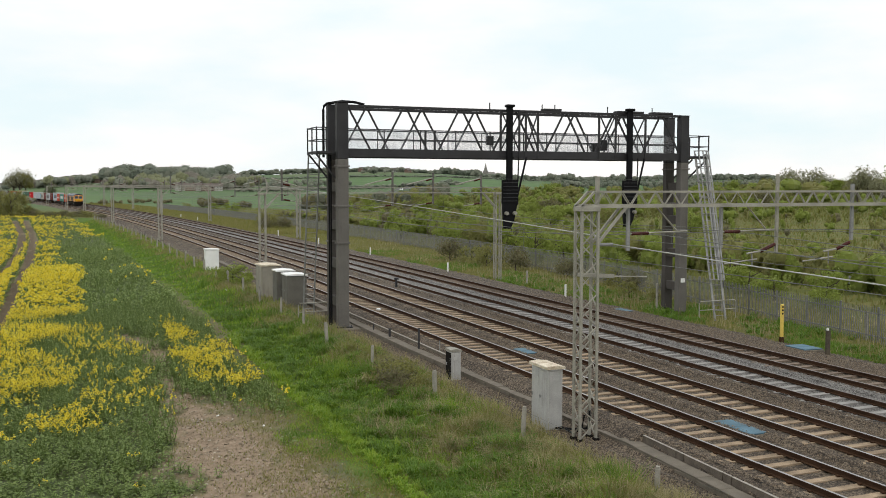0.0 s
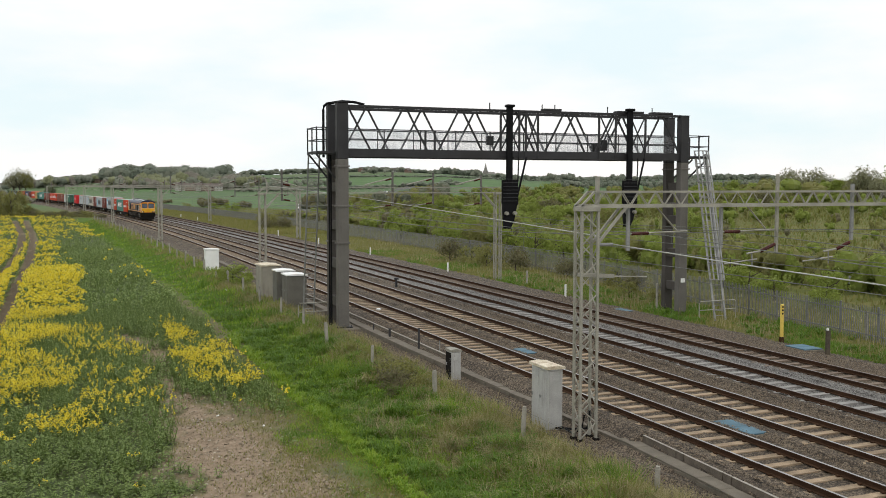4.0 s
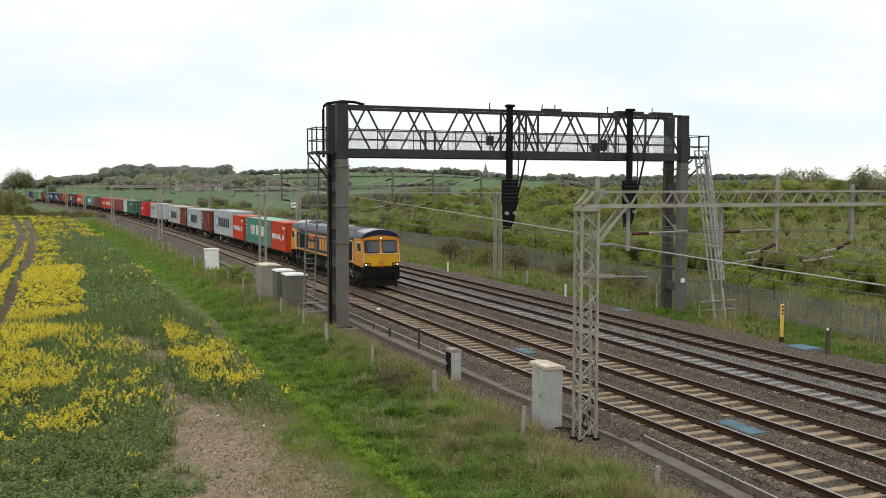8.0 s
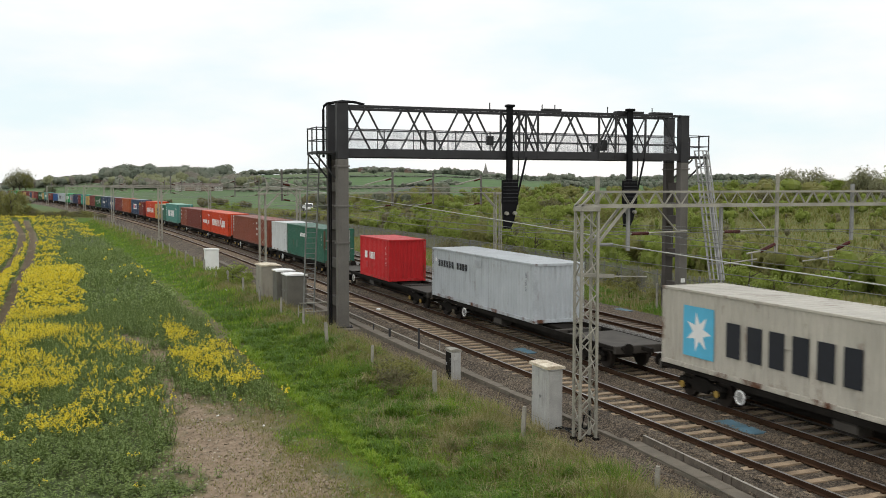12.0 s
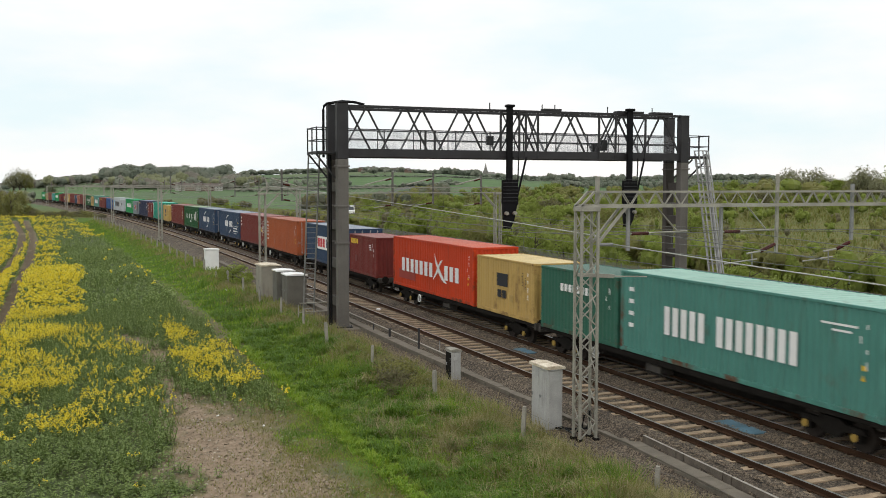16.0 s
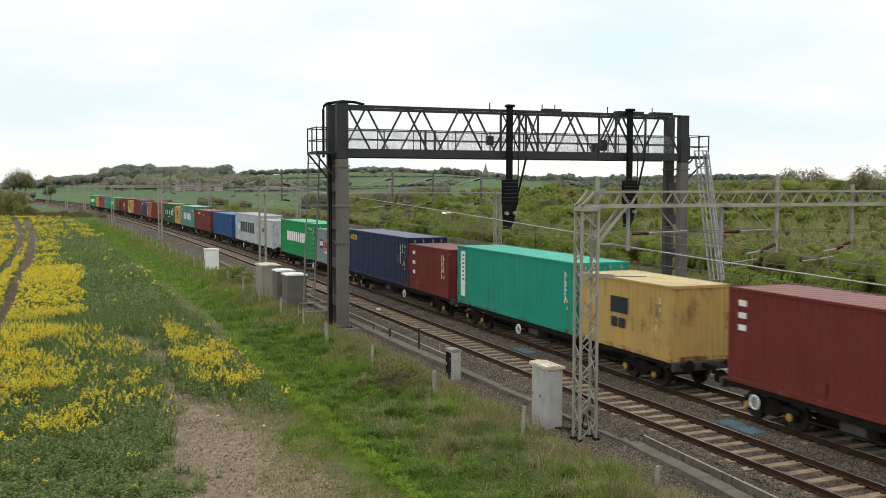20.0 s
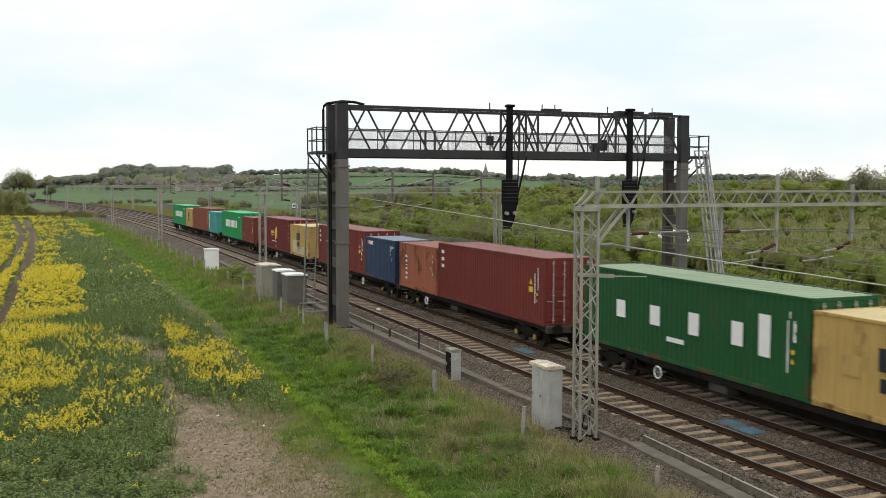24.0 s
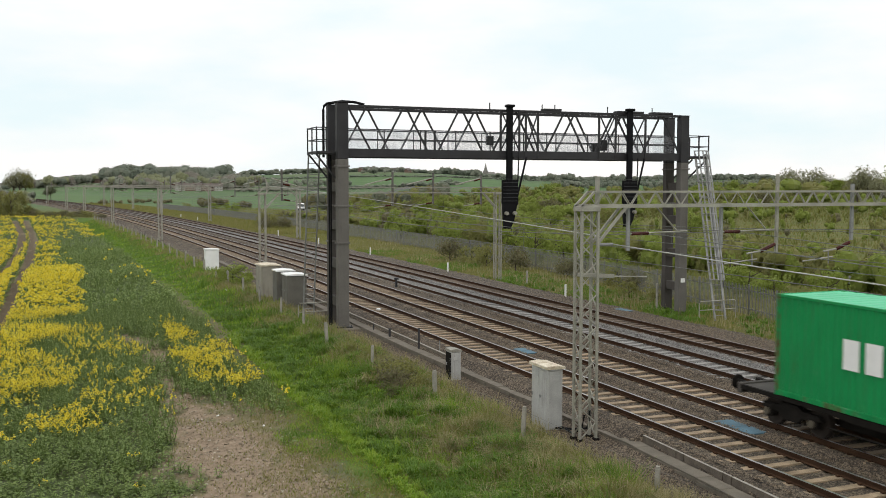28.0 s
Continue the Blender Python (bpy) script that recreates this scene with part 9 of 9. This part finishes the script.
# concrete marker posts on the far verge
for u, y, h in ((33.6, 67.1, 1.15), (34.55, 51.1, 1.6), (37.4, 48.4, 1.45), (38.1, 43.6, 1.2), (37.2, 36.9, 1.35)):
    mp = thing("concrete_post", pose(u, y, float(land(u, y)) - 0.02), "pale weathered concrete post in the verge", "post", "verge posts")
    part("shaft", Build().cbox(-0.06, 0.06, -0.06, 0.06, -0.1, h, 0.012), M_CONC_POST, mp)
    part("cap", Build().cbox(-0.045, 0.045, -0.045, 0.045, h, h + 0.05, 0.012), M_CONC_POST, mp)
for u, y in ((32.1, 58.3), (31.6, 78.3), (31.7, 100.3), (31.7, 121), (31.8, 143), (31.8, 210), (31.8, 230)):
    x = u + bend(y)
    wp = thing("marker_post", pose(x, y, float(land(x, y)) - 0.02), "short white marker post beside the tracks", "marker post", "white marker posts")
    part("shaft", Build().cbox(-0.07, 0.07, -0.03, 0.03, -0.1, 0.95, 0.012), M_WHITE, wp)
    part("foot", Build().cbox(-0.09, 0.09, -0.06, 0.06, -0.1, 0.08, 0.012), M_GALV_D, wp)
# yellow marker
yp = thing("yellow_marker", pose(32.65, 37.7, -0.75), "yellow line-side marker post with dark figures", "marker post")
part("shaft", Build().cbox(-0.09, 0.09, -0.06, 0.06, 0.35, 1.95, 0.03), M_YELLOW, yp)
part("foot", Build().cbox(-0.11, 0.11, -0.06, 0.06, -0.1, 0.36, 0.015), M_RAIL, yp, "rusty foot")
for k, z in enumerate((1.78, 1.62, 1.46)):
    part("figure_bar", Build().box(-0.05, 0.03, -0.066, -0.061, z, z + 0.09), M_BLACK, yp)
sp = thing("wooden_stump_post", pose(31.75, 33.7, -0.72), "dark brown weathered timber post with white insulator", "post")
part("shaft", Build().extrude([(-0.09, -0.07), (0.07, -0.09), (0.09, 0.06), (-0.06, 0.08)], "z", -0.1, 1.25), M_BARK, sp)
part("insulator", Build().tube((-0.02, 0, 1.2), (-0.02, 0, 1.36), 0.05, 8), M_WHITE, sp)
dp = thing("bond_post", pose(22.25, 64.9, -0.25), "short dark post between the tracks", "post")
part("shaft", Build().cbox(-0.07, 0.07, -0.07, 0.07, 0.0, 0.62, 0.01), M_DARK, dp)
part("head", Build().cbox(-0.16, 0.16, -0.09, 0.09, 0.55, 0.68, 0.02), M_DARK, dp)

# pit covers
def pit(x, y, z, w, l, label):
    c = thing("pit_cover", pose(x, y, z, 0, 0, rg.uniform(-2, 2)), label, "pit cover", "pit covers")
    part("frame", Build().cbox(-w / 2 - 0.06, w / 2 + 0.06, -l / 2 - 0.06, l / 2 + 0.06, -0.15, 0.0, 0.02), M_CONC, c)
    for k in range(2):
        part("lid", Build().cbox(-w / 2, w / 2, -l / 2 + l / 2 * k + 0.01, -l / 2 + l / 2 * (k + 1) - 0.01, 0.002, 0.05, 0.012), M_BLUE, c, "blue-grey lid")


pit(31.85, 35.3, -0.50, 1.0, 1.35, "blue-grey cable pit cover on the verge")
pit(31.4, 50.2, -0.55, 0.9, 1.3, "blue-grey cable pit cover on the verge")
pit(18.64, 23.2, -0.19, 0.62, 1.7, "blue-grey cable pit cover between two tracks")
pit(18.64, 37.4, -0.19, 0.55, 1.3, "blue-grey cable pit cover between two tracks")
pit(31.5, 82.2, -0.62, 1.0, 1.4, "blue-grey cable pit cover on the verge")
pit(31.2 + bend(130), 130, -0.66, 1.2, 2.0, "blue-grey cable pit cover on the verge")

# black cables at the foot of the near portal mast
for pts in (((14.16, 26.25, -0.5), (14.25, 26.0, -0.42), (14.35, 25.5, -0.50), (14.5, 25.25, -0.30), (14.55, 25.2, 0.1)), ((14.30, 26.25, -0.5), (14.55, 25.9, -0.48), (14.75, 25.4, -0.36), (14.72, 25.18, -0.1), (14.70, 25.15, 0.25))):
    tagged(new("lineside_cable", Build().wire(list(pts), 0.035, 6).mesh("lineside_cable", [M_BLACK])), "black cable running from the cabinet to the portal mast", "cable", "lineside cables")
# loose litter
for x, y, z, s in ((16.98, 52.6, -0.15, 0.13), (11.3, 70.0, -0.62, 0.18), (3.6, 35.6, -1.06, 0.07), (5.1, 33.9, -1.06, 0.06), (6.3, 31.9, -1.05, 0.05), (13.6, 88.2, -0.62, 0.22)):
    lt = new("litter", Build().extrude([(-s, -s * 0.5), (s * 0.6, -s * 0.7), (s, s * 0.2), (s * 0.1, s * 0.8), (-s * 0.7, s * 0.4)], "z", 0.0, s * 0.5).mesh("litter", [M_WHITE]))
    lt.matrix_basis = pose(x, y, z + 0.03, 12, 8, 40 * x)
    tagged(lt, "scrap of white litter lying on the ground", "litter", "scraps of litter")

# ---------------------------------------------------------------- road and vehicles behind the scrub
M_ASPH = mat("grey_asphalt", (0.10, 0.097, 0.092), 0.9, 0, 0.15, 0.4, 20)
ROAD = [(57.0, -30), (57.0, 60), (57.0, 150), (57.2, 188), (60.0, 229), (67.0, 286), (76.0, 335), (84.0, 367), (99.5, 416), (118.0, 465), (150.0, 545), (190.0, 620), (257.0, 745), (300.0, 825)]
rb = Build()
prev = None
for (x0, y0), (x1, y1) in zip(ROAD, ROAD[1:]):
    n = 14
    for k in range(n + 1):
        t = k / n
        x, y = x0 + (x1 - x0) * t, y0 + (y1 - y0) * t
        d = Vector((x1 - x0, y1 - y0, 0)).normalized()
        s = Vector((d.y, -d.x, 0)) * (3.4 if y < 235 else 6.5)
        zc = float(land(x, y)) + 0.10
        cur = ((x + s.x, y + s.y, zc), (x - s.x, y - s.y, zc))
        if prev and k:
            rb.poly([prev[0], cur[0], cur[1], prev[1]])
        prev = cur
tagged(new("road", rb.mesh("road", [M_ASPH])), "grey asphalt road behind the scrub", "road", "", "structure")
M_TYRE = mat("black_tyre", (0.02, 0.02, 0.02), 0.9)


def van(m, label):
    v = thing("white_van", m, label, "van")
    prof = [(-2.75, 0.35), (-2.75, 0.95), (-2.1, 1.12), (-1.45, 1.95), (-1.2, 2.12), (2.6, 2.15), (2.72, 2.0), (2.75, 0.4)]
    part("body", Build().extrude(prof, "x", -0.98, 0.98), M_WHITE, v)
    ws = Build()
    ws.poly([(-0.82, -2.08, 1.16), (0.82, -2.08, 1.16), (0.82, -1.47, 1.93), (-0.82, -1.47, 1.93)])
    for i in range(len(ws.v)):
        ws.v[i] = (ws.v[i][0], ws.v[i][1] - 0.02, ws.v[i][2] + 0.01)
    part("windscreen", ws, M_GLASS, v)
    for sx in (-1, 1):
        part("side_window", Build().extrude([(-1.75, 1.25), (-1.35, 1.85), (-0.75, 1.88), (-0.75, 1.22)], "x", sx * 0.99 - 0.006, sx * 0.99 + 0.006), M_GLASS, v)
        part("headlight", Build().cbox(sx * 0.72 - 0.16, sx * 0.72 + 0.16, -2.79, -2.74, 0.75, 0.92, 0.02), M_LAMPOFF, v)
        for y in (-1.75, 1.7):
            w = part("wheel", Build().tube((sx * 0.80, y, 0.34), (sx * 0.99, y, 0.34), 0.34, 14), M_TYRE, v)
            part("rim", Build().tube((sx * 0.985, y, 0.34), (sx * 1.0, y, 0.34), 0.19, 10), M_GALV, w)
    part("bumper", Build().cbox(-0.95, 0.95, -2.85, -2.72, 0.35, 0.62, 0.03), M_DARK, v)
    return v


def lorry(m, label):
    """A white flatbed lorry: high cab, long low-sided bed."""
    v = thing("white_lorry", m, label, "lorry")
    c = part("cab", Build().extrude([(-4.9, 0.5), (-4.95, 1.25), (-4.55, 1.45), (-4.2, 2.25), (-3.95, 2.42), (-2.75, 2.45), (-2.7, 0.5)], "x", -1.02, 1.02), M_WHITE, v)
    part("windscreen", Build().extrude([(-4.56, 1.48), (-4.58, 1.50), (-4.24, 2.22), (-4.21, 2.20)], "x", -0.88, 0.88), M_GLASS, c)
    part("bumper", Build().cbox(-1.0, 1.0, -5.05, -4.92, 0.42, 0.72, 0.03), M_DARK, c)
    part("bed", Build().cbox(-1.08, 1.08, -2.5, 4.9, 0.86, 1.02, 0.02), M_DARK, v)
    part("headboard", Build().cbox(-1.08, 1.08, -2.52, -2.44, 1.02, 2.05, 0.01), M_WHITE, v)
    part("tailboard", Build().cbox(-1.06, 1.06, 4.84, 4.90, 1.02, 1.62, 0.01), M_WHITE, v)
    part("chassis", Build().cbox(-0.45, 0.45, -4.6, 4.6, 0.55, 0.86, 0.02), M_UNDER, v)
    part("load_cover", Build().extrude([(-2.3, 1.02), (-2.2, 1.72), (-0.6, 1.84), (1.4, 1.70), (3.0, 1.82), (4.7, 1.66), (4.75, 1.02)], "x", -0.95, 0.95), M_WHITE, v, "white sheeted load")
    for sx in (-1, 1):
        part("side_window", Build().extrude([(-4.28, 1.55), (-4.0, 2.15), (-3.15, 2.18), (-3.1, 1.5)], "x", sx * 1.03 - 0.006, sx * 1.03 + 0.006), M_GLASS, c)
        part("headlight", Build().cbox(sx * 0.78 - 0.15, sx * 0.78 + 0.15, -4.99, -4.93, 0.80, 0.98, 0.02), M_LAMPOFF, c)
        for y0, y1 in ((-2.42, -0.03), (0.03, 2.40), (2.46, 4.82)):
            part("drop_side", Build().cbox(sx * 1.07 - 0.025, sx * 1.07 + 0.025, y0, y1, 1.02, 1.62, 0.01), M_WHITE, v)
        for y in (-3.7, 1.9, 3.0):
            w = part("wheel", Build().tube((sx * 0.78, y, 0.44), (sx * 1.03, y, 0.44), 0.44, 14), M_TYRE, v)
            part("rim", Build().tube((sx * 1.025, y, 0.44), (sx * 1.04, y, 0.44), 0.24, 10), M_GALV, w)
    return v


VAN_Y = ((0, 465), (3, 416), (6, 367), (8, 335), (11, 286), (14.5, 232), (17, 195), (19, 166), (21.5, 127), (24.2, 84), (25.4, 66), (26, 57.5), (28, 33))
SECOND_Y = ((0, 752), (6, 654), (10, 589), (14.5, 514), (17.5, 465), (20.5, 416), (23.5, 367), (25.5, 335), (28, 294.5))
def road_x(y):
    for (a, b), (c, d) in zip(ROAD, ROAD[1:]):
        if y <= d:
            return a + (c - a) * (y - b) / (d - b)
    return ROAD[-1][0]


def van_pose(y):
    """On the left of the road, heading down it."""
    x = road_x(y) + 1.6
    a = math.degrees(math.atan2(road_x(y + 12) - road_x(y - 12), 24.0))
    return pose(x, y, float(land(x, y)) + 0.12, 0, 0, -a)


flatbed = lorry(van_pose(465), "white flatbed lorry with sheeted load on the road behind the scrub")
second_van = van(van_pose(780), "white van following along the road behind the scrub")
rg = random.Random(77)
HEDGE = [(52.6 + rg.uniform(-1.2, 1.0), 26 + i * 0.85 + rg.uniform(-0.4, 0.4), rg.uniform(2.3, 3.4) * (0.62 if i > 155 else 1.3 if i > 90 else 1.08), rg.uniform(1.5, 2.4)) for i in range(250)]
woodland("road_side_hedge", HEDGE[:125], [L_BUSH[1], L_BUSH[0]], "scrubby hedge beside the road behind the palisade", 560, 0.021, 0.1)
woodland("road_side_hedge", HEDGE[125:], [L_BUSH[1], L_BUSH[2], L_BUSH[0]], "scrubby hedge beside the road behind the palisade", 240, 0.034, 0.1)

# ---------------------------------------------------------------- far houses and church
M_BRICK = mat("red_brown_brick", (0.20, 0.135, 0.11), 0.9, 0, 0.25, 0.8, 20)
M_RENDER = mat("pale_rendered_wall", (0.46, 0.45, 0.42), 0.85, 0, 0.12, 0.8, 20)
M_TILE = mat("brown_roof_tiles", (0.135, 0.115, 0.10), 0.85, 0, 0.3, 0.8, 20)
M_STONE = mat("grey_church_stone", (0.22, 0.21, 0.19), 0.9, 0, 0.2, 0.5, 20)


def house(b_, r, w, d, h, wall, word, turn):
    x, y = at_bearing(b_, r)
    o = thing("house", pose(x, y, float(land(x, y)) - 0.2, 0, 0, turn) @ Matrix.Diagonal((0.8, 0.8, 0.8, 1)), "%s house with brown tiled roof on the far rise" % word, "house", "far houses")
    part("wall", Build().box(-w / 2, w / 2, -d / 2, d / 2, 0, h).extrude([(-d / 2, h), (d / 2, h), (0, h + d * 0.38)], "x", -w / 2, w / 2), wall, o)
    rf = Build()
    for s in (-1, 1):
        rf.poly([(-w / 2 - 0.3, s * (d / 2 + 0.4), h - 0.25), (w / 2 + 0.3, s * (d / 2 + 0.4), h - 0.25), (w / 2 + 0.3, 0, h + d * 0.38 + 0.15), (-w / 2 - 0.3, 0, h + d * 0.38 + 0.15)])
        rf.poly([(-w / 2 - 0.3, s * (d / 2 + 0.4), h - 0.1), (w / 2 + 0.3, s * (d / 2 + 0.4), h - 0.1), (w / 2 + 0.3, 0, h + d * 0.38 + 0.3), (-w / 2 - 0.3, 0, h + d * 0.38 + 0.3)])
    r_ = part("roof", rf, M_TILE, o)
    part("chimney", Build().box(w * 0.28, w * 0.28 + 0.9, -0.4, 0.4, h + d * 0.25, h + d * 0.38 + 1.3), M_BRICK, r_)
    for k in range(3):
        for z in (0.9, 3.4):
            wx = -w / 2 + w * (k + 0.5) / 3
            part("window", Build().box(wx - 0.55, wx + 0.55, -d / 2 - 0.03, -d / 2 + 0.02, z, z + 1.2), M_GLASS, o)
    return o


for b_, r, w, d, h, wall, word, turn in ((60, 1180, 10, 8, 5.2, M_BRICK, "red brick", 10), (98, 1190, 9, 8, 5.2, M_RENDER, "pale rendered", 80), (112, 1180, 11, 8, 5.4, M_BRICK, "red brick", 5), (118, 1150, 8, 7, 5.2, M_RENDER, "white rendered", 85),
                                         (134, 1200, 12, 8, 5.2, M_BRICK, "red brick", -10), (147, 1210, 11, 8, 5.2, M_BRICK, "red brick", 15), (160, 1220, 10, 8, 5.0, M_RENDER, "pale rendered", -5), (658, 1350, 12, 8, 5.0, M_RENDER, "pale rendered", 30),
                                         (700, 1380, 14, 8, 5.0, M_RENDER, "white rendered", 10), (722, 1400, 10, 8, 5.0, M_BRICK, "red brick", 30), (640, 1360, 10, 8, 4.6, M_BRICK, "red brick", 50), (10, 1150, 12, 8, 5.0, M_RENDER, "pale rendered", 20),
                                         (322, 850, 11, 8, 5.0, M_RENDER, "pale rendered", 15), (338, 846, 10, 8, 4.8, M_BRICK, "red brick", -20), (352, 850, 12, 8, 5.0, M_RENDER, "pale rendered", 5), (368, 845, 11, 8, 5.0, M_BRICK, "red brick", 25), (386, 850, 10, 8, 4.8, M_RENDER, "pale rendered", -10), (172, 1090, 12, 8, 5.0, M_BRICK, "red brick", 10), (184, 1095, 10, 8, 5.0, M_BRICK, "red brick", -10)):
    house(b_, r, w, d, h, wall, word, turn)
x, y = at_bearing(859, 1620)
ch = thing("church", pose(x, y, float(land(x, y)) - 0.5, 0, 0, 20), "grey stone church with pointed spire on the skyline", "church")
part("tower", Build().box(-3, 3, -3, 3, 0, 13), M_STONE, ch)
sb = Build()
for i in range(8):
    a0, a1 = 6.283 * i / 8, 6.283 * (i + 1) / 8
    sb.poly([(3 * math.cos(a0), 3 * math.sin(a0), 13), (3 * math.cos(a1), 3 * math.sin(a1), 13), (0, 0, 26)])
part("spire", sb, M_STONE, ch)
part("nave", Build().box(3, 20, -5, 5, 0, 7).extrude([(-5, 7), (5, 7), (0, 11)], "x", 3, 20), M_STONE, ch)


# ---------------------------------------------------------------- what moves
def motions():
    """The train runs down the line at a steady speed."""
    times = [float(t) for t in range(0, 29)]
    for ob, s9 in MOVING:
        walk(ob, [(t, along(TRAIN_X, s9 - SPEED * (t - T_REF))) for t in times])
    walk(flatbed, [(t, van_pose(y)) for t, y in VAN_Y])
    walk(second_van, [(t, van_pose(y)) for t, y in SECOND_Y])


motions()
